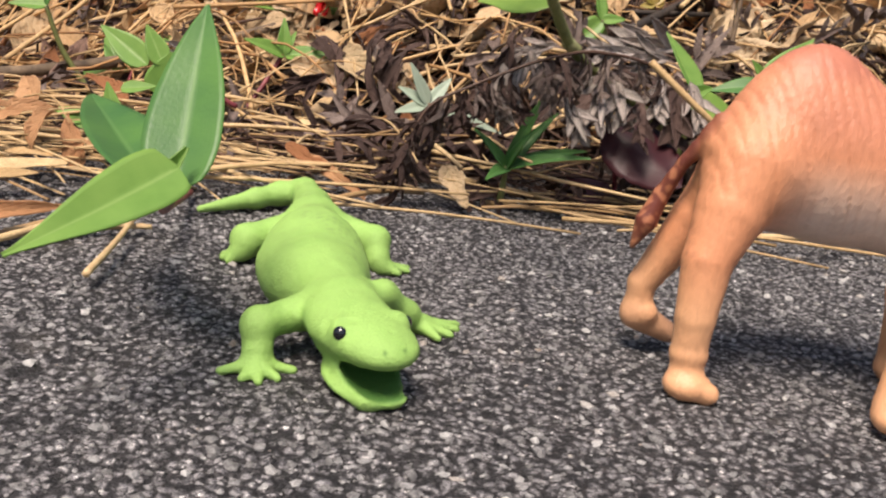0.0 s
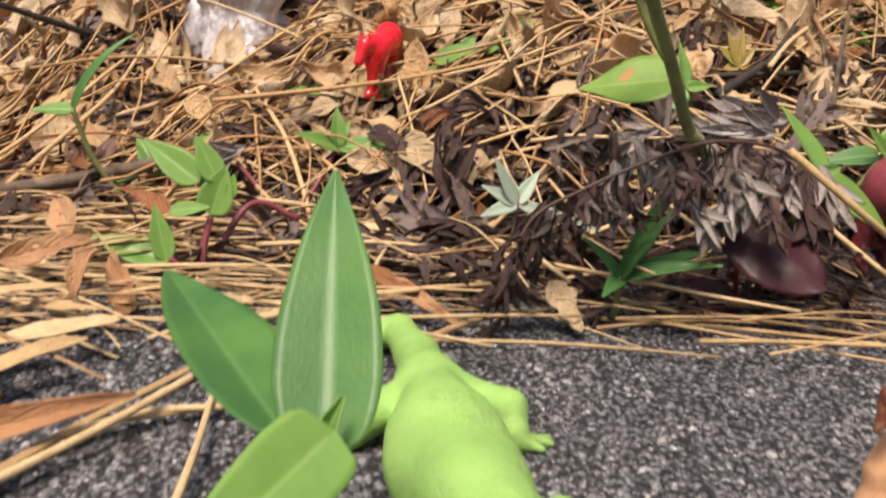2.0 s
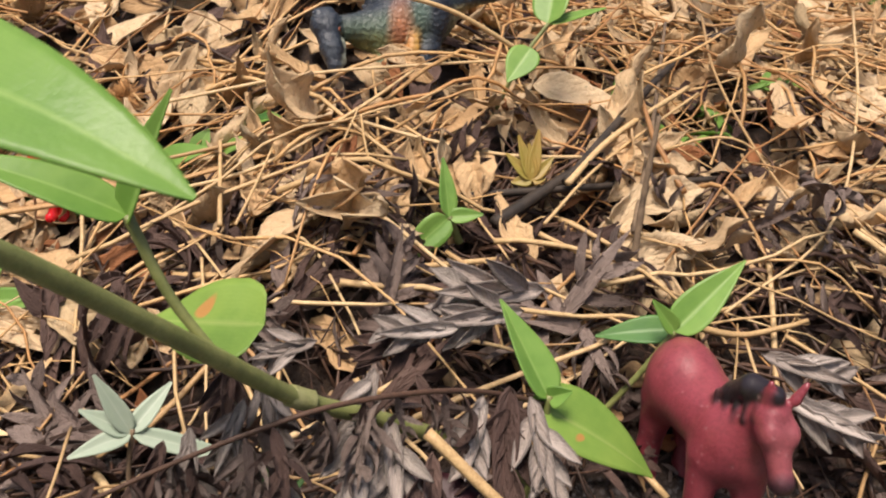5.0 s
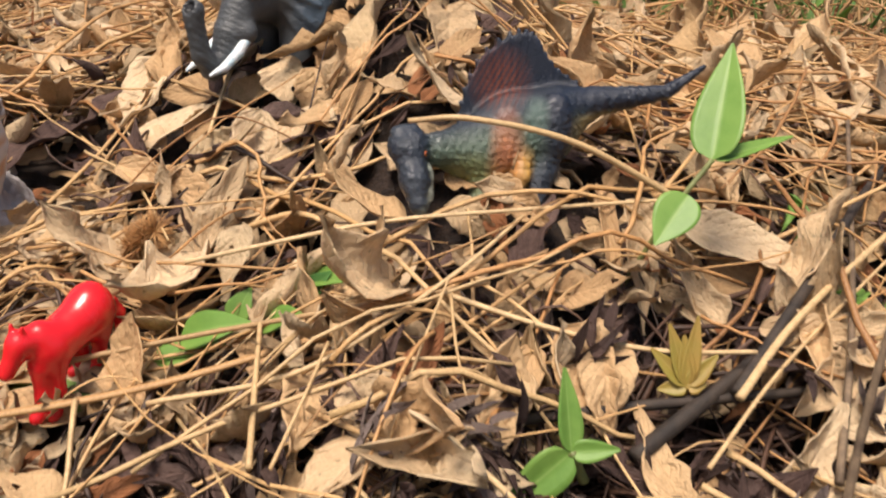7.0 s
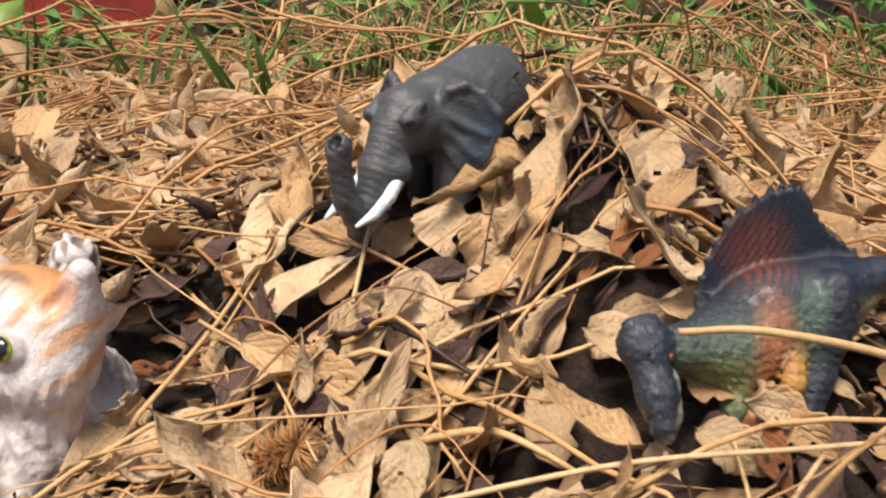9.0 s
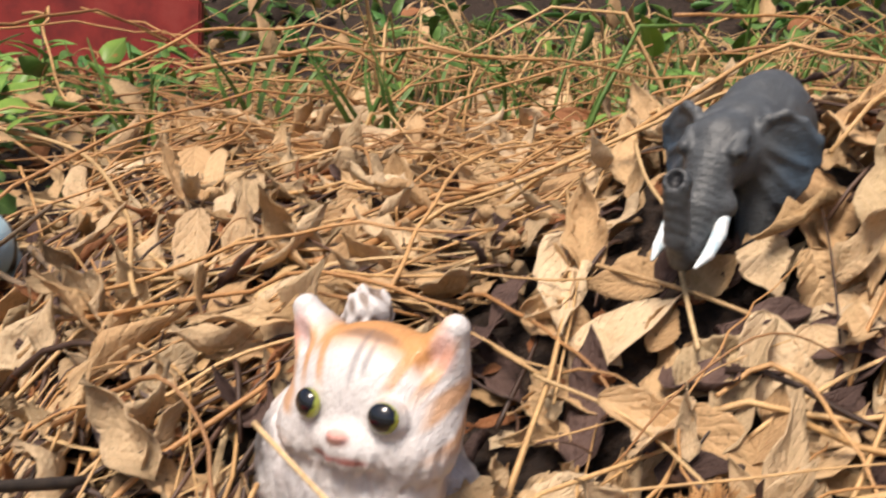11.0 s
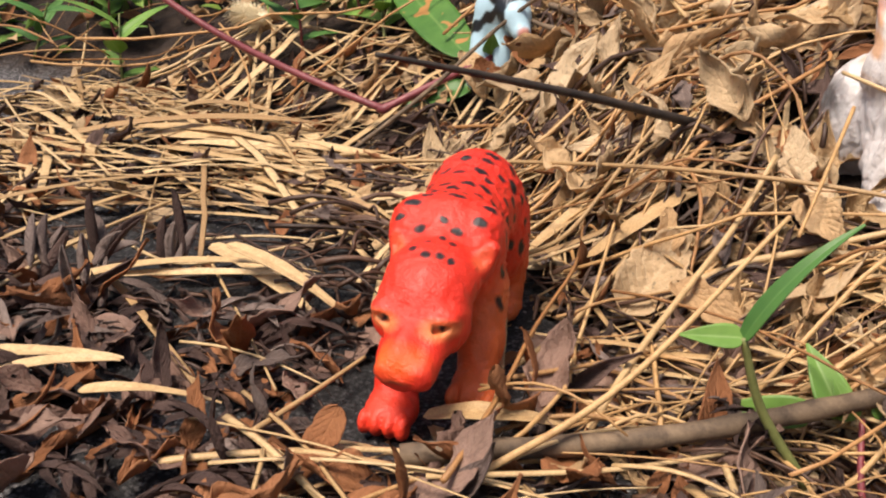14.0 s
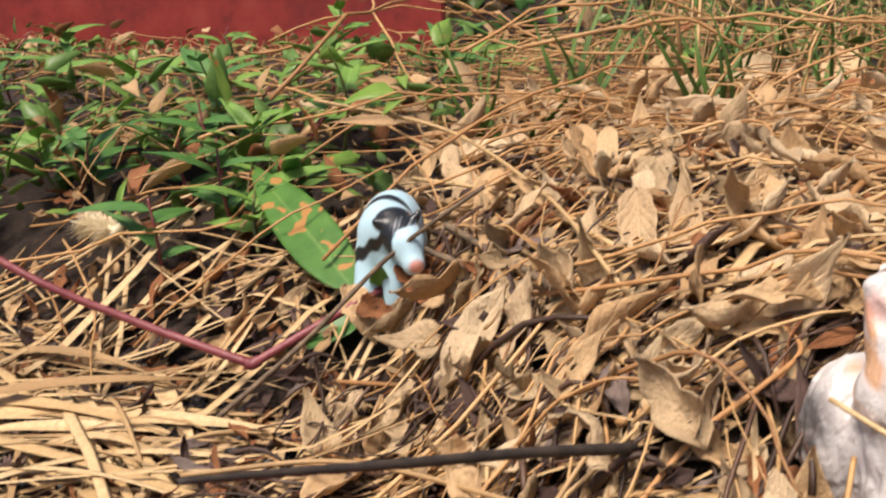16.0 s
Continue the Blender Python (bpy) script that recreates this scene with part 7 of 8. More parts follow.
stalk_thing("straw", [(0.393, 0.721, 0.182), (0.332, 0.588, 0.135), (0.287, 0.513, 0.094), (0.234, 0.483, 0.064)], 0.0008, 0.0006, M_STRAW_PALE, "thin bowed straw standing over the heap", "straw", "straws across the litter", 6)
stalk_thing("straw", [(0.165, 0.516, 0.087), (0.197, 0.551, 0.108), (0.26, 0.614, 0.135)], 0.0008, 0.0006, M_STRAW_PALE, "pale straw lying aslant", "straw", "straws across the litter", 6)
stalk_thing("rotten_stem", [(0.099, 0.531, 0.087), (0.153, 0.542, 0.093), (0.241, 0.557, 0.101), (0.344, 0.577, 0.11)], 0.002, 0.0015, M_STICK, "dark stem lying in shade", "stem", "twigs", 6)
stalk_thing("straw", [(0.136, 0.502, 0.068), (0.149, 0.485, 0.054), (0.163, 0.471, 0.043), (0.201, 0.431, 0.012)], 0.0018, 0.0014, M_STRAW_PALE, "broken thick pale straw", "straw", "straws across the litter", 6)
stalk_thing("straw", [(-0.111, 0.504, 0.017), (-0.083, 0.514, 0.033), (-0.053, 0.526, 0.05)], 0.0011, 0.0008, M_STRAW_PALE, "short pale straw stub on the litter", "straw", "straws across the litter", 6)
stalk_thing("straw", [(-0, 0.485, 0.031), (0.03, 0.494, 0.048), (0.066, 0.493, 0.058), (0.112, 0.504, 0.069)], 0.0012, 0.0009, M_STRAW_PALE, "pale frayed straw lying on the litter", "straw", "straws across the litter", 6)
stalk_thing("dry_vine", [(-0.029, 0.438, 0.006), (0.015, 0.48, 0.028), (0.036, 0.494, 0.046)], 0.001, 0.0008, M_VINE, "thin brown dry stem in the litter", "vine", "dry vines", 6)
stalk_thing("straw", [(-0.472, 0.519, 0.012), (-0.474, 0.589, 0.012), (-0.416, 0.575, 0.012), (-0.368, 0.644, 0.012)], 0.0009, 0.0007, M_STRAW_PALE, "bent pale straw on asphalt", "straw", "straws across the litter", 6)
stalk_thing("straw", [(-0.323, 0.463, 0.01), (-0.316, 0.494, 0.01), (-0.31, 0.525, 0.01)], 0.0011, 0.0008, M_STRAW_PALE, "pale straw lying on asphalt", "straw", "straws across the litter", 6)
stalk_thing("straw", [(-0.276, 0.593, 0.03), (-0.258, 0.638, 0.03), (-0.236, 0.66, 0.064), (-0.226, 0.671, 0.079)], 0.0012, 0.0009, M_STRAW_PALE, "pale straw leaning beside the leopard toy", "straw", "straws across the litter", 6)
stalk_thing("straw", [(-0.28, 0.6, 0.02), (-0.237, 0.634, 0.034), (-0.188, 0.612, 0.054)], 0.0008, 0.0006, M_STRAW_PALE, "thin pale straw lying across the litter", "straw", "straws across the litter", 6)
stalk_thing("straw", [(-0.23, 0.489, -0.003), (-0.213, 0.551, 0.02), (-0.187, 0.61, 0.052), (-0.174, 0.637, 0.078)], 0.0016, 0.0012, M_STRAW_PALE, "golden straws leaning together", "straw", "straws across the litter", 6)
stalk_thing("straw", [(-0.65, 0.72, 0.008), (-0.582, 0.778, 0.008), (-0.463, 0.808, 0.008), (-0.4, 0.815, 0.01)], 0.0028, 0.0021, M_STRAW_PALE, "broad pale straw on asphalt", "straw", "straws across the litter", 6, 0.35)
stalk_thing("straw", [(-0.568, 0.699, 0.008), (-0.504, 0.758, 0.008), (-0.414, 0.771, 0.008)], 0.0022, 0.0016, M_STRAW_PALE, "broad pale straw on asphalt", "straw", "straws across the litter", 6, 0.35)
stalk_thing("straw", [(-0.765, 0.919, 0.008), (-0.595, 0.856, 0.008), (-0.432, 0.742, 0.006), (-0.409, 0.74, -0.016)], 0.0022, 0.0016, M_STRAW_PALE, "broad pale straw on asphalt", "straw", "straws across the litter", 6, 0.35)
stalk_thing("russet_stem", [(-0.414, 0.654, -0.002), (-0.467, 0.719, 0.008), (-0.511, 0.77, 0.008), (-0.557, 0.817, 0.008)], 0.0014, 0.0010, M_LEAF_RED, "russet dry stem on asphalt", "stem", "twigs", 6)
stalk_thing("rotten_stem", [(-0.563, 0.738, 0.006), (-0.477, 0.698, 0.006), (-0.424, 0.667, 0.006)], 0.003, 0.0023, M_STICK, "dark flat stalk on asphalt", "stem", "twigs", 6)
stalk_thing("straw", [(-0.21, 0.537, 0.006), (-0.151, 0.553, 0.022), (-0.085, 0.53, 0.039)], 0.0007, 0.0005, M_STRAW_PALE, "thin pale straw across the litter", "straw", "straws across the litter", 6)
stalk_thing("straw", [(-0.09, 0.219, 0.006), (-0.089, 0.25, 0.006), (-0.089, 0.285, 0.006)], 0.0012, 0.0009, M_STRAW_PALE, "straw stub on asphalt", "straw", "straws across the litter", 6)
stalk_thing("straw", [(-0.123, 0.256, 0.004), (-0.104, 0.272, 0.004), (-0.083, 0.277, 0.004)], 0.0012, 0.0009, M_STRAW_PALE, "straw stub on asphalt", "straw", "straws across the litter", 6)
stalk_thing("straw", [(-0.136, 0.226, 0.004), (-0.121, 0.26, 0.004), (-0.095, 0.31, 0.004)], 0.002, 0.0015, M_STRAW_PALE, "long pale straw lying on asphalt", "straw", "straws across the litter", 6, 0.35)
stalk_thing("straw", [(-0.11, 0.27, 0.003), (-0.099, 0.274, 0.003), (-0.086, 0.281, 0.003)], 0.0012, 0.0009, M_STRAW_PALE, "straw stub on asphalt", "straw", "straws across the litter", 6)
stalk_thing("straw", [(0.017, 0.512, 0.057), (0.072, 0.499, 0.065), (0.147, 0.508, 0.073)], 0.0016, 0.0012, M_STRAW_PALE, "pale dry stem lying over the withered weeds", "straw", "straws across the litter", 6)
fallen((0.008, 0.715, 0.166), (0.014, 0.7, 0.148), 0.02, M_LEAF_PALE, 101)
fallen((-0.6, 0.79, 0.01), (-0.447, 0.777, 0.012), 0.009, M_STRAW_PALE, 110)
fallen((-0.45, 0.47, 0.008), (-0.387, 0.487, 0.012), 0.006, M_STRAW_PALE, 111)
fallen((-0.455, 0.543, 0.01), (-0.356, 0.591, 0.012), 0.005, M_STRAW_PALE, 112)
fallen((-0.42, 0.601, 0.012), (-0.341, 0.552, 0.008), 0.008, M_STRAW_PALE, 113)
fallen((-0.616, 0.744, 0.012), (-0.444, 0.843, 0.014), 0.009, M_STRAW_PALE, 114)
fallen((-0.277, 0.646, 0.016), (-0.213, 0.725, 0.06), 0.007, M_STRAW_PALE, 115)
fallen((-0.28, 0.602, 0.01), (-0.255, 0.509, 0.008), 0.008, M_STRAW_PALE, 116)
fallen((-0.276, 0.493, 0.01), (-0.231, 0.506, 0.01), 0.008, M_STRAW_PALE, 117)
fallen((-0.6, 0.86, 0.012), (-0.47, 0.83, 0.014), 0.009, M_STRAW_PALE, 118)
fallen((-0.4, 0.68, 0.012), (-0.31, 0.7, 0.02), 0.008, M_STRAW_PALE, 119)


# ---- plants by name ----
def blade(parent, base, tip, width, mat, face=(0, -0.3, 1), name="leaf", n=22, m=5, **shape):
    """A leaf from base to tip as a part of a plant."""
    d = (Vector(tip) - Vector(base)).length
    arc = shape.get("arc", 0.0)
    ln = d if not arc else d * abs(arc / 2) / abs(math.sin(arc / 2))
    sh = leaf(ln, width, n, m, **shape)
    return part(name, shell_mesh(name, sh, mat), parent, aim(base, tip, face) @ pose(0, 0, 0, 0, math.degrees(arc / 2), 0))


def stem(parent, points, r0, r1, mat, name="stem", sides=8, label=""):
    return part(name, shell_mesh(name, tube(glide(points, 8 * len(points)), r0, r1, sides), mat), parent, None, label)


def build_plants():
    # large dayflower leaves over the asphalt
    p = root("dayflower_plant", (-0.078, 0.33, 0.004), "broad blue-green dayflower shoot leaning out over asphalt", "plant")
    stem(p, [(-0.078, 0.33, 0.004), (-0.075, 0.25, 0.018), (-0.064, 0.185, 0.038), (-0.0595, 0.165, 0.047)], 0.0013, 0.0016, M_REDSTEM)
    blade(p, (-0.0600, 0.166, 0.045), (-0.0605, 0.203, 0.0825), 0.0165, M_BLUEGREEN, (-0.2, -1, 0.75), fold=0.28, belly=0.42, point=0.9, wave=0.03)
    blade(p, (-0.0590, 0.162, 0.0515), (-0.0835, 0.131, 0.0395), 0.0128, M_GREEN, (0.15, -0.75, 0.75), fold=0.25, belly=0.3, point=1.1, arc=0.2, wave=0.03)
    blade(p, (-0.0655, 0.176, 0.043), (-0.0955, 0.241, 0.0515), 0.019, M_BLUEGREEN, (0.3, -0.7, 0.7), fold=0.35, belly=0.45, point=0.8, wave=0.03)
    blade(p, (-0.062, 0.163, 0.046), (-0.058, 0.166, 0.055), 0.004, M_GREEN, (-0.3, -1, 0.2), fold=0.6, curl=1.0, n=10)
    # red-stemmed creeping shoots
    p = root("creeping_weed", (-0.139, 0.49, 0.003), "small green creeping weed with reddish stem in dead straw", "plant")
    stem(p, [(-0.139, 0.49, 0.003), (-0.14, 0.51, 0.012), (-0.14, 0.525, 0.022)], 0.0013, 0.001, M_REDSTEM)
    for tip, w in (((-0.159, 0.54, 0.0385), 0.011), ((-0.122, 0.54, 0.043), 0.011), ((-0.188, 0.53, 0.012), 0.010), ((-0.15, 0.53, 0.032), 0.007), ((-0.11, 0.51, 0.022), 0.008)):
        base = (-0.14 + (tip[0] + 0.14) * 0.3, 0.525, 0.021)
        blade(p, base, tip, w, M_GREEN, (0, -0.8, 0.6), fold=0.3, belly=0.42, arc=-0.4, n=14)
    p = root("creeping_weed", (-0.078, 0.478, 0.006), "green three-leaved shoot on a crimson stem", "plant")
    stem(p, [(-0.078, 0.478, 0.004), (-0.066, 0.495, 0.024), (-0.056, 0.509, 0.043)], 0.0015, 0.0013, M_REDSTEM)
    stem(p, [(-0.078, 0.478, 0.004), (-0.09, 0.492, 0.02), (-0.104, 0.5, 0.034)], 0.0015, 0.0012, M_REDSTEM)
    stem(p, [(-0.078, 0.478, 0.005), (-0.1, 0.47, 0.008), (-0.126, 0.462, 0.012)], 0.0012, 0.001, M_REDSTEM)
    for tip, w in (((-0.057, 0.515, 0.063), 0.007), ((-0.077, 0.5, 0.05), 0.009), ((-0.021, 0.505, 0.047), 0.009), ((-0.05, 0.52, 0.056), 0.004)):
        blade(p, (-0.055, 0.509, 0.043), tip, w, M_GREEN, (0, -0.7, 0.7), fold=0.35, belly=0.42, arc=-0.3, n=14)
    # tall shoot close to the path
    p = root("tall_weed", (0.146, 0.402, 0.034), "tall dayflower with a thick green stem and long leaves", "plant")
    stem(p, [(0.146, 0.402, 0.034), (0.118, 0.396, 0.050), (0.092, 0.384, 0.0635), (0.071, 0.368, 0.0765), (0.048, 0.338, 0.103), (0.024, 0.307, 0.13), (0.006, 0.283, 0.149), (0.003, 0.272, 0.166), (0.0, 0.262, 0.2), (-0.004, 0.255, 0.25)], 0.0026, 0.0019, M_GREENSTEM)
    stem(p, [(0.0745, 0.3705, 0.0745), (0.0715, 0.3685, 0.0762), (0.0690, 0.3668, 0.0778)], 0.0030, 0.0030, M_SHEATH, "joint", 8, "pale swollen stem joint")
    blade(p, (0.002, 0.279, 0.160), (0.063, 0.237, 0.161), 0.0185, M_GREEN, (-0.15, -0.55, 0.85), fold=0.12, belly=0.5, point=0.75, arc=-1.15, wave=0.03)
    stem(p, [(0.004, 0.281, 0.149), (-0.012, 0.268, 0.152), (-0.03, 0.252, 0.147)], 0.0008, 0.0006, M_TWIG, "branch")
    blade(p, (-0.038, 0.251, 0.1475), (-0.0590, 0.249, 0.1440), 0.0110, M_PALEGREEN, (0.1, -0.7, 0.7), "folded_leaf", fold=0.25, belly=0.35, point=0.35, arc=-0.5)
    blade(p, (-0.0400, 0.252, 0.1420), (-0.0560, 0.250, 0.1380), 0.0075, M_PALEGREEN, (0.1, -1, -0.2), "folded_leaf", fold=-0.25, belly=0.4, point=0.5)
    blade(p, (-0.0440, 0.252, 0.1400), (-0.0500, 0.250, 0.1265), 0.0090, M_PALEGREEN, (0.1, -1, 0.2), "bud", fold=0.5, belly=0.45, point=0.5, curl=1.1)
    stem(p, [(0.054, 0.344, 0.097), (0.043, 0.345, 0.111), (0.034, 0.346, 0.128)], 0.0012, 0.0014, M_GREENSTEM, "branch")
    blade(p, (0.034, 0.346, 0.127), (0.0445, 0.335, 0.1565), 0.0085, M_GREEN, (-0.8, -0.6, 0.1), fold=0.45, belly=0.4)
    blade(p, (0.034, 0.346, 0.128), (-0.002, 0.342, 0.1395), 0.0095, M_GREEN, (0.1, -0.6, 0.8), fold=0.25, belly=0.42, arc=-0.4)
    blade(p, (0.062, 0.366, 0.097), (0.031, 0.384, 0.089), 0.024, M_YELLOWGREEN, (0.1, -0.7, 0.7), fold=0.15, belly=0.45, wave=0.06)
    # shoots beside the horse
    p = root("dayflower_plant", (0.176, 0.462, 0.02), "fresh green dayflower shoot beside the toy horse", "plant")
    stem(p, [(0.176, 0.462, 0.02), (0.192, 0.458, 0.045), (0.203, 0.455, 0.066)], 0.0013, 0.0012, M_GREENSTEM)
    blade(p, (0.203, 0.455, 0.066), (0.2275, 0.461, 0.0925), 0.0135, M_GREEN, (-0.5, -0.8, 0.4), fold=0.35, belly=0.42)
    blade(p, (0.203, 0.455, 0.066), (0.193, 0.455, 0.0775), 0.006, M_GREEN, (0.3, -0.9, 0.2), fold=0.5)
    blade(p, (0.205, 0.462, 0.064), (0.178, 0.468, 0.0575), 0.0105, M_BLUEGREEN, (0, -0.7, 0.7), fold=0.25, arc=-0.3)
    p = root("dayflower_plant", (0.142, 0.412, 0.006), "fresh green dayflower shoot among withered leaves", "plant")
    stem(p, [(0.142, 0.412, 0.006), (0.146, 0.41, 0.035), (0.147, 0.408, 0.061)], 0.0014, 0.0012, M_GREENSTEM)
    blade(p, (0.147, 0.408, 0.06), (0.131, 0.422, 0.0865), 0.0125, M_GREEN, (0.5, -0.8, 0.3), fold=0.4, belly=0.42)
    blade(p, (0.147, 0.408, 0.06), (0.153, 0.405, 0.064), 0.006, M_GREEN, (0, -0.8, 0.5), fold=0.5)
    blade(p, (0.1415, 0.410, 0.0575), (0.1850, 0.409, 0.0330), 0.0215, M_YELLOWGREEN, (0.1, -0.6, 0.8), fold=0.25, belly=0.5, arc=-0.5)
    # purple leaf low in the weeds
    p = root("purple_weed", (0.115, 0.40, 0.0), "dark purple broad-leaved weed low on the ground", "plant")
    stem(p, [(0.115, 0.40, 0.0), (0.108, 0.394, 0.026), (0.100, 0.384, 0.044)], 0.0012, 0.001, M_REDSTEM)
    blade(p, (0.099, 0.383, 0.044), (0.130, 0.360, 0.022), 0.032, M_PERILLA, (0, -0.8, 0.6), belly=0.6, point=0.7, fold=-0.15, wave=0.12)
    blade(p, (0.11, 0.40, 0.012), (0.085, 0.38, 0.005), 0.026, M_PERILLA, (0, -0.6, 0.8), belly=0.6, point=0.7, wave=0.1)
    # silver-leaved sprig
    p = root("silvery_sprig", (0.02, 0.418, 0.01), "sprig with narrow silvery leaves among withered weeds", "plant")
    stem(p, [(0.02, 0.418, 0.008), (0.019, 0.419, 0.025), (0.02, 0.42, 0.038)], 0.0009, 0.0008, M_TWIG)
    for tip in ((0.0085, 0.42, 0.056), (0.057, 0.42, 0.0275), (0.003, 0.41, 0.033), (0.03, 0.43, 0.05), (0.004, 0.42, 0.044)):
        blade(p, (0.0195, 0.42, 0.037), tip, 0.0058, M_SILVER, (0, -0.7, 0.7), n=10, m=3, fold=0.3, belly=0.5)
    # dark green narrow leaves
    p = root("grassy_weed", (0.052, 0.372, 0.006), "tuft of narrow dark green leaves at the asphalt edge", "plant")
    for tip, w in (((0.085, 0.355, 0.031), 0.0065), ((0.066, 0.37, 0.058), 0.005), ((0.041, 0.355, 0.017), 0.006), ((0.06, 0.36, 0.04), 0.005), ((0.075, 0.385, 0.045), 0.005), ((0.036, 0.375, 0.035), 0.005), ((0.09, 0.38, 0.03), 0.006)):
        blade(p, (0.052, 0.37, 0.02), tip, w, M_BLUEGREEN, (0, -0.5, 0.8), n=12, m=3, fold=0.3, arc=-0.5)
    stem(p, [(0.052, 0.372, 0.004), (0.052, 0.37, 0.021)], 0.0016, 0.0012, M_GREENSTEM)
    # green leaves on the heap near the dinosaur
    p = root("dayflower_plant", (0.176, 0.61, 0.118), "bright green dayflower shoot rising from the leaf heap", "plant")
    stem(p, [(0.15, 0.59, 0.115), (0.16, 0.58, 0.146), (0.171, 0.582, 0.164)], 0.001, 0.001, M_GREENSTEM)
    blade(p, (0.171, 0.582, 0.164), (0.178, 0.605, 0.2005), 0.0165, M_GREEN, (-0.5, -0.9, 0.3), fold=0.3, belly=0.45)
    blade(p, (0.172, 0.582, 0.164), (0.199, 0.59, 0.173), 0.005, M_GREEN, (0, -0.5, 0.8), fold=0.4)
    blade(p, (0.163, 0.575, 0.153), (0.152, 0.565, 0.138), 0.014, M_GREEN, (-0.2, -0.8, 0.5), fold=0.2, belly=0.6)
    # long spotted leaf by the zebra and the crimson stem
    p = root("spotted_weed", (-0.372, 0.868, 0.058), "long green leaf with brown blotches beside the toy zebra", "plant")
    blade(p, (-0.374, 0.866, 0.07), (-0.487, 0.985, 0.118), 0.034, M_SPOTLEAF, (0.2, -0.8, 0.5), fold=0.15, belly=0.55, point=0.9, arc=-0.25, wave=0.05)
    stem(p, [(-0.372, 0.868, 0.045), (-0.373, 0.866, 0.072)], 0.0016, 0.0014, M_GREENSTEM)
    blade(p, (-0.372, 0.872, 0.05), (-0.42, 0.85, 0.03), 0.02, M_BLUEGREEN, (0, -0.5, 0.8), fold=0.2, belly=0.5)
    p = root("crimson_stem", (-0.356, 0.864, 0.061), "long crimson creeping stem bent in a shallow V", "stem")
    stem(p, [(-0.356, 0.864, 0.072), (-0.386, 0.837, 0.056), (-0.417, 0.816, 0.038)], 0.0027, 0.0026, M_REDSTEM)
    stem(p, [(-0.4135, 0.8185, 0.040), (-0.417, 0.816, 0.038), (-0.4205, 0.8155, 0.039)], 0.0034, 0.0034, M_REDSTEM, "joint")
    stem(p, [(-0.417, 0.816, 0.038), (-0.48, 0.815, 0.056), (-0.537, 0.804, 0.081), (-0.6, 0.8, 0.115)], 0.0027, 0.0022, M_REDSTEM)
    blade(p, (-0.357, 0.862, 0.074), (-0.353, 0.850, 0.090), 0.011, M_GREEN, (0.2, -0.9, 0.2), fold=0.2, n=10)
    for tip, w in (((-0.6, 0.8, 0.16), 0.016), ((-0.64, 0.78, 0.135), 0.016), ((-0.63, 0.77, 0.1), 0.016), ((-0.57, 0.81, 0.15), 0.012)):
        blade(p, (-0.6, 0.8, 0.115), tip, w, M_GREEN, (0, -0.8, 0.5), fold=0.3, n=12)
    # grass shoot beside the leopard
    p = root("grass_shoot", (-0.178, 0.51, 0.008), "arching green grass shoot in the straw", "plant")
    blade(p, (-0.181, 0.5, 0.053), (-0.154, 0.507, 0.091), 0.0055, M_BLUEGREEN, (-0.6, -0.7, 0.4), fold=0.3, arc=-0.9)
    blade(p, (-0.181, 0.5, 0.054), (-0.199, 0.497, 0.053), 0.007, M_GREEN, (0, -0.7, 0.7), fold=0.3)
    stem(p, [(-0.155, 0.505, 0.006), (-0.172, 0.503, 0.03), (-0.181, 0.5, 0.054)], 0.0018, 0.0012, M_GREENSTEM)


build_plants()


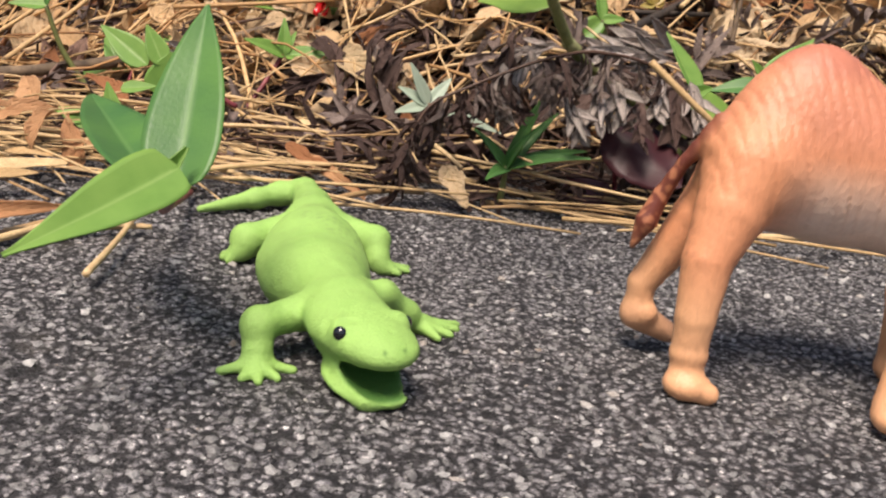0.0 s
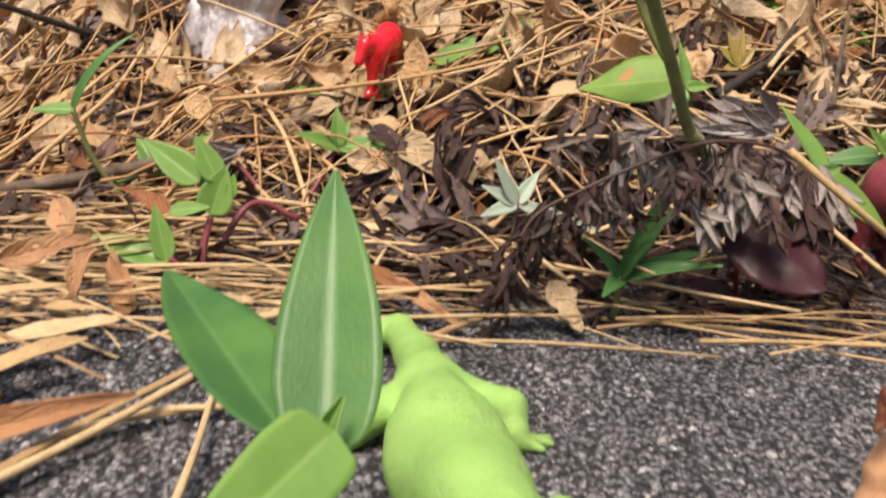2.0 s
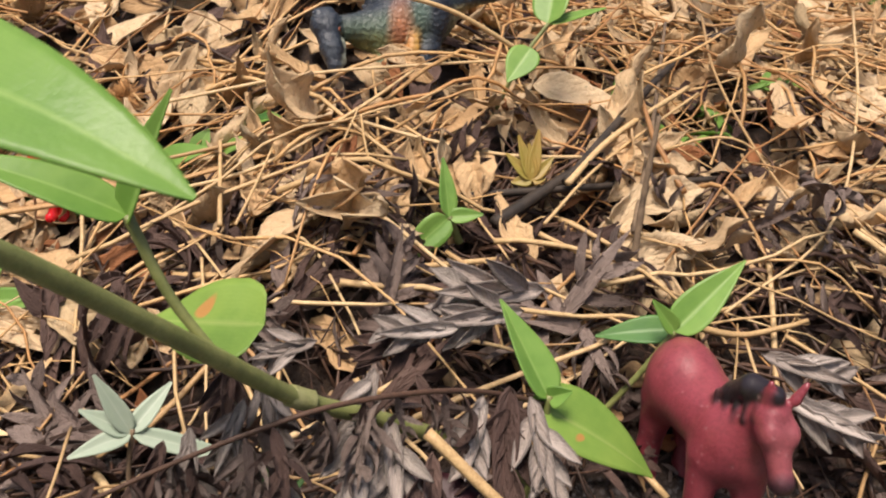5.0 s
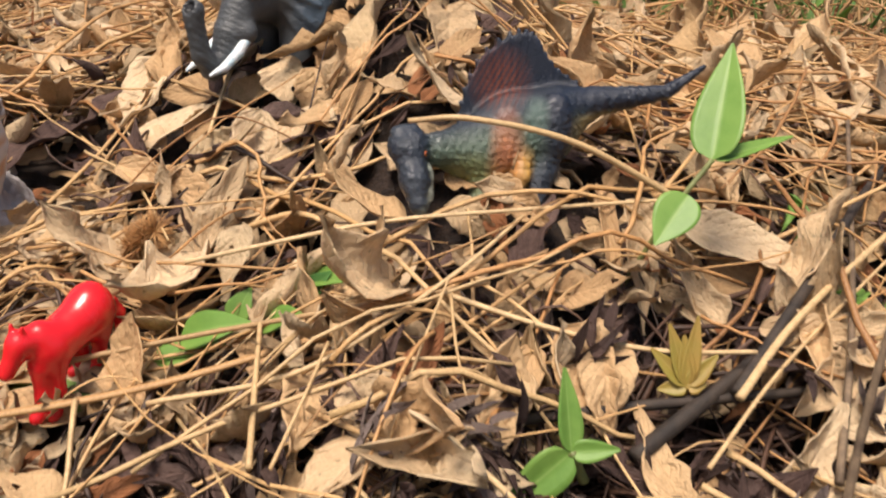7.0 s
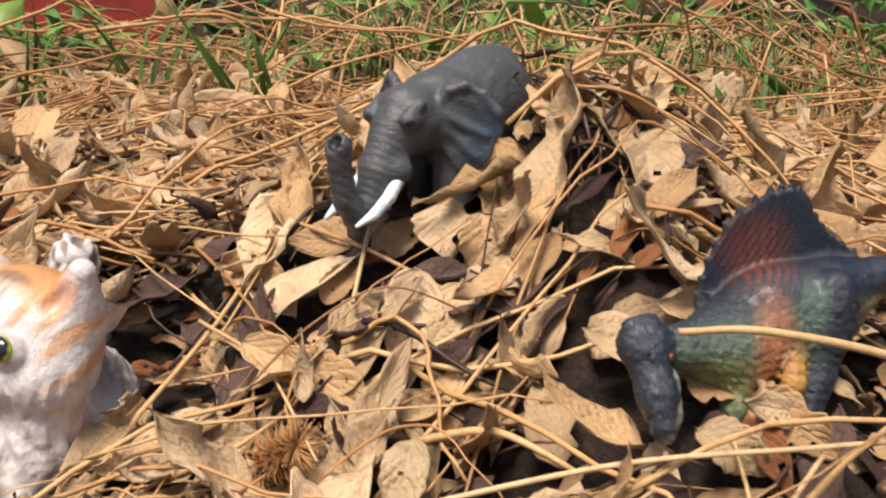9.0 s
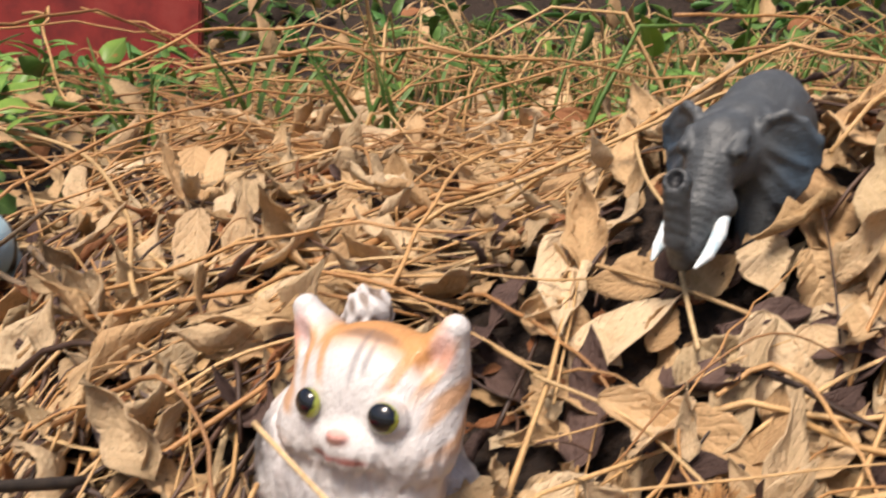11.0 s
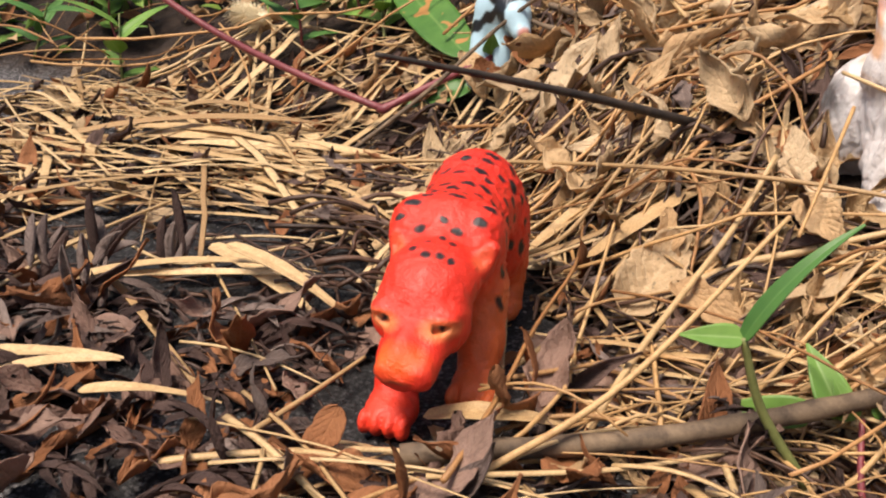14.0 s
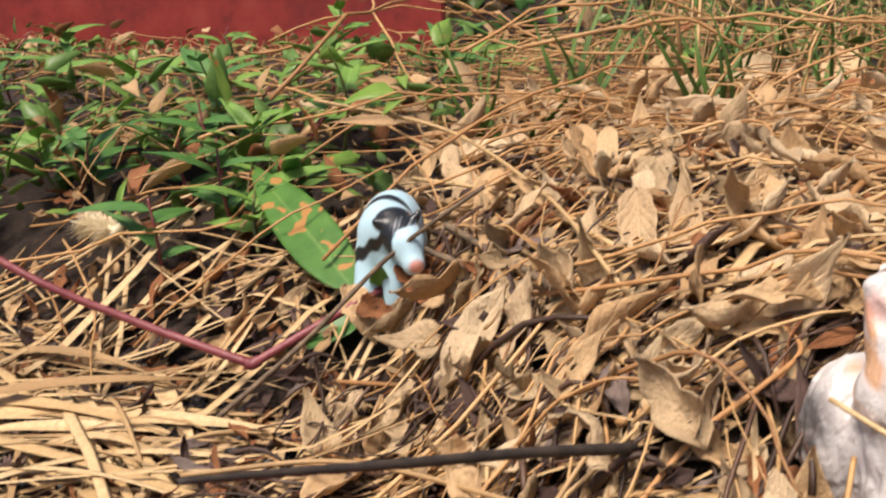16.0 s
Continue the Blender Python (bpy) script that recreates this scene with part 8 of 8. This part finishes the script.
def build_small_shoots():
    p = root("creeping_weed", (0.026, 0.587, 0.087), "low green weed leaves under straw before the toy pony", "plant")
    blade(p, (0.034, 0.596, 0.104), (0.053, 0.575, 0.113), 0.013, M_GREEN, (0, -0.6, 0.8), fold=0.2, belly=0.5, n=12, arc=-0.3)
    blade(p, (-0.002, 0.579, 0.086), (0.023, 0.572, 0.097), 0.014, M_GREEN, (0, -0.6, 0.8), fold=0.2, belly=0.5, n=12, arc=-0.3)
    blade(p, (0.015, 0.584, 0.092), (0.02, 0.588, 0.103), 0.009, M_GREEN, (0, -0.6, 0.8), fold=0.2, belly=0.5, n=12, arc=-0.3)
    blade(p, (0.039, 0.584, 0.102), (0.048, 0.581, 0.114), 0.009, M_BLUEGREEN, (0, -0.6, 0.8), fold=0.2, belly=0.5, n=12, arc=-0.3)
    blade(p, (0.027, 0.578, 0.094), (0.042, 0.566, 0.103), 0.011, M_GREEN, (0, -0.6, 0.8), fold=0.2, belly=0.5, n=12, arc=-0.3)
    p = root("creeping_weed", (-0.056, 0.573, 0.065), "yellowish green leaf lying under the toy pony", "plant")
    blade(p, (-0.024, 0.563, 0.069), (-0.089, 0.573, 0.065), 0.02, M_YELLOWGREEN, (0, -0.4, 0.9), fold=0.1, belly=0.5, n=14)
    blade(p, (-0.011, 0.577, 0.078), (0.017, 0.581, 0.087), 0.011, M_GREEN, (0, -0.4, 0.9), fold=0.1, belly=0.5, n=14)
    blade(p, (-0.044, 0.559, 0.064), (-0.024, 0.564, 0.072), 0.012, M_GREEN, (0, -0.4, 0.9), fold=0.1, belly=0.5, n=14)
    # pair of creeping shoots at the asphalt edge
    p = root("creeping_weed", (-0.106, 0.39, 0.004), "green creeping weed on a crimson stem at the asphalt edge", "plant")
    stem(p, [(-0.106, 0.39, 0.004), (-0.106, 0.393, 0.018), (-0.104, 0.396, 0.029)], 0.0016, 0.0013, M_REDSTEM)
    stem(p, [(-0.106, 0.39, 0.004), (-0.091, 0.414, 0.031), (-0.071, 0.42, 0.025)], 0.0014, 0.0013, M_REDSTEM)
    blade(p, (-0.109, 0.399, 0.042), (-0.131, 0.406, 0.056), 0.012, M_GREEN, (0, -0.8, 0.5), fold=0.3, belly=0.5, n=14)
    blade(p, (-0.102, 0.398, 0.043), (-0.111, 0.403, 0.059), 0.009, M_GREEN, (0, -0.8, 0.5), fold=0.3, belly=0.5, n=14)
    blade(p, (-0.104, 0.396, 0.03), (-0.099, 0.399, 0.049), 0.013, M_GREEN, (0, -0.8, 0.5), fold=0.3, belly=0.5, n=14)
    blade(p, (-0.097, 0.396, 0.037), (-0.096, 0.398, 0.046), 0.004, M_GREEN, (0, -0.8, 0.5), fold=0.3, belly=0.5, n=14)
    blade(p, (-0.118, 0.389, 0.013), (-0.148, 0.395, 0.019), 0.012, M_GREEN, (0, -0.7, 0.7), fold=0.25, belly=0.5, n=14)
    blade(p, (-0.119, 0.389, 0.013), (-0.125, 0.395, 0.033), 0.008, M_GREEN, (0, -0.7, 0.7), fold=0.25, belly=0.5, n=14)
    blade(p, (-0.119, 0.394, 0.031), (-0.104, 0.392, 0.034), 0.006, M_GREEN, (0, -0.7, 0.7), fold=0.25, belly=0.5, n=14)
    stem(p, [(-0.106, 0.39, 0.004), (-0.118, 0.389, 0.014)], 0.0014, 0.0011, M_REDSTEM)
    p = root("young_shoot", (0.165, 0.551, 0.089), "small yellow and orange leafy shoot in the litter", "plant")
    stem(p, [(0.165, 0.551, 0.089), (0.164, 0.545, 0.099)], 0.0012, 0.001, M_YOUNG)
    blade(p, (0.164, 0.545, 0.099), (0.166, 0.552, 0.12), 0.005, M_YOUNG, (0, -0.8, 0.5), n=8, m=3, fold=0.3, belly=0.5)
    blade(p, (0.164, 0.545, 0.099), (0.157, 0.551, 0.117), 0.005, M_YOUNG, (0, -0.8, 0.5), n=8, m=3, fold=0.3, belly=0.5)
    blade(p, (0.164, 0.545, 0.099), (0.173, 0.548, 0.109), 0.005, M_YOUNG, (0, -0.8, 0.5), n=8, m=3, fold=0.3, belly=0.5)
    blade(p, (0.164, 0.545, 0.099), (0.152, 0.549, 0.109), 0.005, M_YOUNG, (0, -0.8, 0.5), n=8, m=3, fold=0.3, belly=0.5)
    blade(p, (0.164, 0.545, 0.099), (0.17, 0.545, 0.1), 0.005, M_YOUNG, (0, -0.8, 0.5), n=8, m=3, fold=0.3, belly=0.5)
    blade(p, (0.164, 0.545, 0.099), (0.155, 0.545, 0.097), 0.005, M_YOUNG, (0, -0.8, 0.5), n=8, m=3, fold=0.3, belly=0.5)
    blade(p, (0.164, 0.545, 0.099), (0.162, 0.55, 0.114), 0.005, M_YOUNG, (0, -0.8, 0.5), n=8, m=3, fold=0.3, belly=0.5)
    p = root("dayflower_plant", (0.132, 0.526, 0.074), "young green dayflower shoot between dry leaves", "plant")
    stem(p, [(0.132, 0.526, 0.074), (0.126, 0.521, 0.086)], 0.0018, 0.0014, M_GREENSTEM)
    blade(p, (0.126, 0.521, 0.086), (0.122, 0.529, 0.109), 0.007, M_GREEN, (0.2, -0.8, 0.5), n=12, m=3, fold=0.35, belly=0.5)
    blade(p, (0.126, 0.521, 0.086), (0.106, 0.516, 0.066), 0.012, M_GREEN, (0.2, -0.8, 0.5), n=12, m=3, fold=0.35, belly=0.5)
    blade(p, (0.126, 0.521, 0.086), (0.14, 0.521, 0.088), 0.006, M_GREEN, (0.2, -0.8, 0.5), n=12, m=3, fold=0.35, belly=0.5)
    thing("ferny_weed", shell_mesh("ferny_weed", DARK[0], M_GREEN), pose(0.292, 0.636, 0.133, 20, -30, 0) @ Matrix.Scale(0.036, 4), "small lobed green weed leaf in the litter", "weed leaf", "green lobed leaves")
    thing("ferny_weed", shell_mesh("ferny_weed", DARK[1], M_GREEN), pose(0.268, 0.599, 0.120, 11, -22, 77) @ Matrix.Scale(0.036, 4), "small lobed green weed leaf in the litter", "weed leaf", "green lobed leaves")
    thing("ferny_weed", shell_mesh("ferny_weed", DARK[2], M_GREEN), pose(0.275, 0.591, 0.116, 2, -14, 154) @ Matrix.Scale(0.036, 4), "small lobed green weed leaf in the litter", "weed leaf", "green lobed leaves")
    thing("ferny_weed", shell_mesh("ferny_weed", DARK[3], M_GREEN), pose(0.24, 0.596, 0.119, -7, -6, 231) @ Matrix.Scale(0.036, 4), "small lobed green weed leaf in the litter", "weed leaf", "green lobed leaves")
    thing("ferny_weed", shell_mesh("ferny_weed", DARK[4], M_GREEN), pose(0.225, 0.658, 0.139, -16, 2, 308) @ Matrix.Scale(0.036, 4), "small lobed green weed leaf in the litter", "weed leaf", "green lobed leaves")
    thing("ferny_weed", shell_mesh("ferny_weed", DARK[0], M_GREEN), pose(0.206, 0.598, 0.120, -25, 10, 25) @ Matrix.Scale(0.036, 4), "small lobed green weed leaf in the litter", "weed leaf", "green lobed leaves")


build_small_shoots()


def build_stalks():
    # dark stick, twigs and heavy straws that cross the view
    stalk_thing("stick", [(-0.3195, 0.5526, 0.1169), (-0.2975, 0.5750, 0.1108), (-0.2735, 0.6000, 0.1036), (-0.2440, 0.6340, 0.0935), (-0.2110, 0.6700, 0.0815)], 0.0009, 0.0023, M_STICK, "dark brown bare stick leaning on the straw", "stick", sides=8, knots=0.15)
    stalk_thing("twig", [(-0.44, 0.79, 0.004), (-0.39, 0.82, 0.05), (-0.345, 0.845, 0.098), (-0.294, 0.84, 0.139)], 0.0015, 0.0012, M_TWIG, "grey-brown twig standing aslant before the toy zebra", "twig", knots=0.2)
    stalk_thing("twig", [(-0.335, 0.86, 0.1), (-0.27, 0.81, 0.092), (-0.205, 0.72, 0.085)], 0.0016, 0.0022, M_TWIG, "grey-brown twig lying on straw", "twig", knots=0.2)
    stalk_thing("russet_stem", [(-0.30, 0.845, 0.07), (-0.325, 0.81, 0.03), (-0.335, 0.77, 0.004)], 0.0016, 0.002, M_LEAF_RED, "russet dry stem standing in straw", "stem")
    stalk_thing("twig", [(0.2, 0.5, 0.05), (0.203, 0.51, 0.1), (0.206, 0.515, 0.135)], 0.0016, 0.001, M_TWIG, "thin upright dark twig behind the toy horse", "twig", knots=0.2)
    stalk_thing("straw", [(0.07, 0.58, 0.168), (0.09, 0.577, 0.171), (0.125, 0.578, 0.166), (0.165, 0.585, 0.148)], 0.0009, 0.0012, M_STRAW_PALE, "pale bent straw arching before the toy dinosaur", "straw", "straws on the heap")
    stalk_thing("straw", [(0.0, 0.575, 0.115), (0.06, 0.585, 0.131), (0.11, 0.59, 0.139), (0.17, 0.6, 0.146)], 0.0008, 0.0007, M_STRAW_PALE, "pale straw arching before the toy dinosaur", "straw", "straws on the heap")
    stalk_thing("thick_straw", [(-0.12, 0.53, 0.06), (-0.05, 0.54, 0.072), (0.0, 0.55, 0.083), (0.055, 0.565, 0.1)], 0.0022, 0.0016, M_STRAW, "thick frayed straw stalk lying aslant", "straw", "straws on the heap", flat=0.6)
    stalk_thing("straw", [(0.103, 0.355, 0.075), (0.13, 0.345, 0.055), (0.162, 0.352, 0.036)], 0.0016, 0.0012, M_STRAW_PALE, "broken thick pale straw pointing down", "straw", "straws at the edge")
    stalk_thing("wilted_weed", [(0.003, 0.352, 0.02), (0.012, 0.358, 0.043), (0.03, 0.36, 0.055), (0.06, 0.361, 0.07), (0.085, 0.37, 0.075), (0.12, 0.39, 0.07), (0.16, 0.42, 0.05)], 0.0005, 0.0009, M_DEBRIS, "dark wilted mugwort stem arching over the edge", "stem")
    rng = np.random.RandomState(77)
    line = glide([(0.003, 0.352, 0.02), (0.012, 0.358, 0.043), (0.03, 0.36, 0.055), (0.06, 0.361, 0.07), (0.085, 0.37, 0.075), (0.12, 0.39, 0.07)], 40)
    pool = [shell_mesh("withered_leaf", sh, mt) for sh in DARK for mt in (M_LEAF_DARK, M_MUGWORT)]
    for i in range(44):
        c = line[rng.randint(len(line))]
        m = Matrix.Translation(c) @ pose(0, 0, 0, rng.normal(0, 40), rng.uniform(35, 95), rng.uniform(0, 360)) @ Matrix.Scale(rng.uniform(0.014, 0.026), 4)
        thing("withered_leaf", pool[rng.randint(len(pool))], m, "dark wilted mugwort leaf hanging from its stem", "withered leaf", "wilted mugwort leaves")
    # broad lobed mugwort leaves that hang with their pale undersides out
    hang = [shell_mesh("mugwort_leaf", hanging_leaf(300 + i), M_MUGSIDE if i % 4 else M_LEAF_DARK) for i in range(9)]
    for i, (top, foot) in enumerate((((0.051, 0.40, 0.074), (0.050, 0.396, 0.056)), ((0.060, 0.398, 0.071), (0.066, 0.392, 0.054)), ((0.056, 0.392, 0.064), (0.050, 0.386, 0.048)),
                                     ((0.044, 0.372, 0.065), (0.047, 0.362, 0.045)), ((0.037, 0.374, 0.060), (0.033, 0.364, 0.046)), ((0.092, 0.398, 0.072), (0.088, 0.384, 0.058)),
                                     ((0.090, 0.382, 0.068), (0.087, 0.366, 0.046)), ((0.096, 0.380, 0.066), (0.099, 0.366, 0.048)), ((0.104, 0.400, 0.070), (0.112, 0.394, 0.058)),
                                     ((0.132, 0.398, 0.068), (0.129, 0.380, 0.040)), ((0.138, 0.396, 0.066), (0.142, 0.382, 0.046)), ((0.124, 0.396, 0.066), (0.119, 0.382, 0.050)),
                                     ((0.120, 0.428, 0.074), (0.097, 0.424, 0.073)), ((0.112, 0.432, 0.070), (0.090, 0.424, 0.064)), ((0.154, 0.458, 0.078), (0.120, 0.454, 0.077)),
                                     ((0.146, 0.452, 0.072), (0.118, 0.446, 0.069)), ((0.070, 0.362, 0.056), (0.078, 0.354, 0.040)), ((0.020, 0.372, 0.048), (0.012, 0.366, 0.034)),
                                     ((0.108, 0.376, 0.058), (0.106, 0.362, 0.040)), ((0.075, 0.412, 0.074), (0.060, 0.418, 0.066)), ((0.236, 0.452, 0.060), (0.262, 0.446, 0.054)),
                                     ((0.240, 0.440, 0.050), (0.266, 0.432, 0.040)), ((-0.030, 0.470, 0.040), (-0.048, 0.464, 0.030)), ((-0.100, 0.500, 0.042), (-0.118, 0.492, 0.032)))):
        d = (Vector(foot) - Vector(top)).length
        thing("mugwort_leaf", hang[i % 9], aim(top, foot, (0.2 - 0.4 * (i % 2), -1, 0.35)) @ Matrix.Scale(d * 1.25, 4), "wilted lobed mugwort leaf with a pale grey underside", "withered leaf", "wilted mugwort leaves")
    stalk_thing("stick", [(-0.275, 0.468, 0.010), (-0.2, 0.5, 0.016), (-0.12, 0.535, 0.034), (-0.05, 0.56, 0.06)], 0.0035, 0.003, M_TWIG, "thick dark mottled stick lying in the litter", "stick", sides=9, knots=0.12)
    stalk_thing("straw", [(-0.262, 0.452, 0.006), (-0.215, 0.5, 0.03), (-0.17, 0.56, 0.075)], 0.0014, 0.0009, M_STRAW, "golden straw leaning on the stick", "straw", "straws on the asphalt")
    for k, (x, y, z) in enumerate(((-0.452, 0.56, 0.0), (-0.47, 0.545, 0.0), (-0.44, 0.535, 0.0), (-0.425, 0.575, 0.0))):
        for j in range(5):
            sh = leaf(rng.uniform(0.02, 0.036), 0.006, 10, 3, 0.6, 0.6, rng.normal(0, 0.5), 0.6, 1.4, rng.normal(0, 0.4), 0.1, 0.0003, k * 9 + j)
            m = pose(x + rng.normal(0, 0.004), y + rng.normal(0, 0.004), 0.002 + 0.012 * rng.rand(), rng.uniform(0, 360), -60 + rng.normal(0, 28), rng.uniform(0, 360))
            thing("withered_leaf", shell_mesh("withered_leaf", sh, M_LEAF_DARK if j % 2 else M_MUGWORT), m, "dark withered leaf rolled upright on asphalt", "withered leaf", "wilted mugwort leaves")
    stalk_thing("foxtail_stalk", [(-0.577, 0.952, 0.072), (-0.53, 0.92, 0.058), (-0.46, 0.875, 0.04)], 0.0006, 0.0006, M_STRAW_PALE, "thin pale foxtail stalk", "stalk")


build_stalks()


def foxtail(at, direction, length, thick, mat, label):
    """A seed head: a core with many fine bristles."""
    rng = np.random.RandomState(int(abs(at[0]) * 1000))
    h = Heap()
    d = np.array(direction) / np.linalg.norm(direction)
    h.add(tube(np.array([d * length * t for t in np.linspace(0, 1, 8)]), thick * 0.45, thick * 0.2, 6))
    for i in range(650):
        t = rng.rand()
        r = rng.normal(0, 1, 3)
        r -= d * (r @ d)
        r /= np.linalg.norm(r) + 1e-9
        p = d * length * t
        h.add(tube(np.array([p, p + (r * 0.9 + d * 0.5) * thick * rng.uniform(0.7, 1.3)]), 0.0004, 0.00012, 3))
    thing("foxtail", h.mesh("foxtail", mat), Matrix.Translation(at), label, "seed head")


foxtail((-0.575, 0.952, 0.072), (-1, 0.35, 0.02), 0.035, 0.012, M_FOXTAIL, "pale bristly foxtail seed head over the weeds")
foxtail((-0.035, 0.63, 0.098), (0.5, -0.4, 0.5), 0.02, 0.008, M_VINE, "brown bristly seed head among dry leaves")


def weed_plant(at, tall, count, seed, mat, label):
    """A small leafy weed: a leaning stem with leaves along it."""
    rng = np.random.RandomState(seed)
    p = root("weed", at, label, "plant", "weeds behind the heap")
    top = Vector(at) + Vector((rng.normal(0, 0.25), rng.normal(0, 0.25), 1)) * tall
    mid = (Vector(at) + top) / 2 + Vector((rng.normal(0, 0.1), rng.normal(0, 0.1), 0)) * tall
    pts = [tuple(at), tuple(mid), tuple(top)]
    stem(p, pts, 0.0016, 0.0008, M_REDSTEM if seed % 2 else M_GREENSTEM, sides=5)
    line = glide(pts, 20)
    for i in range(count):
        base = Vector(line[int(4 + 15 * i / count)])
        a = i * 2.4 + rng.rand()
        ln = rng.uniform(0.028, 0.058)
        blade(p, base, base + Vector((math.cos(a), math.sin(a), rng.uniform(-0.1, 0.6))) * ln, ln * rng.uniform(0.24, 0.4), mat, (0, -0.3, 1), n=10, m=3, fold=0.25, arc=-0.5, wave=0.05)


wr = np.random.RandomState(88)
for k in range(28):
    wx, wy = wr.uniform(-0.95, -0.36), wr.uniform(0.97, 1.5)
    weed_plant((wx, wy, float(height(wx, wy)) - 0.004), wr.uniform(0.05, 0.1), int(wr.randint(5, 10)), k, (M_GREEN, M_GREEN, M_BLUEGREEN)[k % 3], "leafy green weed behind the straw")
for k in range(12):
    wx, wy = wr.uniform(-0.72, -0.46), wr.uniform(0.93, 1.1)
    weed_plant((wx, wy, float(height(wx, wy)) - 0.004), wr.uniform(0.03, 0.07), int(wr.randint(5, 9)), 120 + k, (M_GREEN, M_BLUEGREEN)[k % 2], "leafy green weed behind the straw")
for k in range(10):
    wx, wy = wr.uniform(-0.3, 0.9), wr.uniform(1.2, 1.8)
    weed_plant((wx, wy, float(height(wx, wy)) - 0.004), wr.uniform(0.07, 0.16), int(wr.randint(6, 11)), 40 + k, (M_GREEN, M_GRASS)[k % 2], "leafy green weed behind the leaf heap")


def grass_tuft(at, tall, count, seed):
    rng = np.random.RandomState(seed)
    p = root("grass_tuft", at, "tuft of long green grass behind the leaf heap", "grass", "grass tufts")
    for i in range(count):
        a, lean = rng.rand() * 6.28, rng.uniform(0.2, 1.1)
        b = Vector(at) + Vector((rng.normal(0, 0.008), rng.normal(0, 0.008), 0))
        tip = b + Vector((math.cos(a) * lean, math.sin(a) * lean, 1)) * tall * rng.uniform(0.6, 1.1)
        blade(p, b, tip, rng.uniform(0.003, 0.006), M_GRASS, (math.cos(a + 1), -1, 0.2), n=10, m=2, fold=0.3, arc=-1.0, name="grass_blade")


for k, (wx, wy) in enumerate(((-0.33, 1.12), (-0.27, 1.2), (-0.16, 1.16), (-0.05, 1.28), (0.1, 1.3), (0.27, 1.22), (0.45, 1.25), (-0.42, 1.3), (0.6, 1.1), (-0.12, 1.4))):
    grass_tuft((wx, wy, float(height(wx, wy)) - 0.005), wr.uniform(0.06, 0.13), 6, 70 + k)
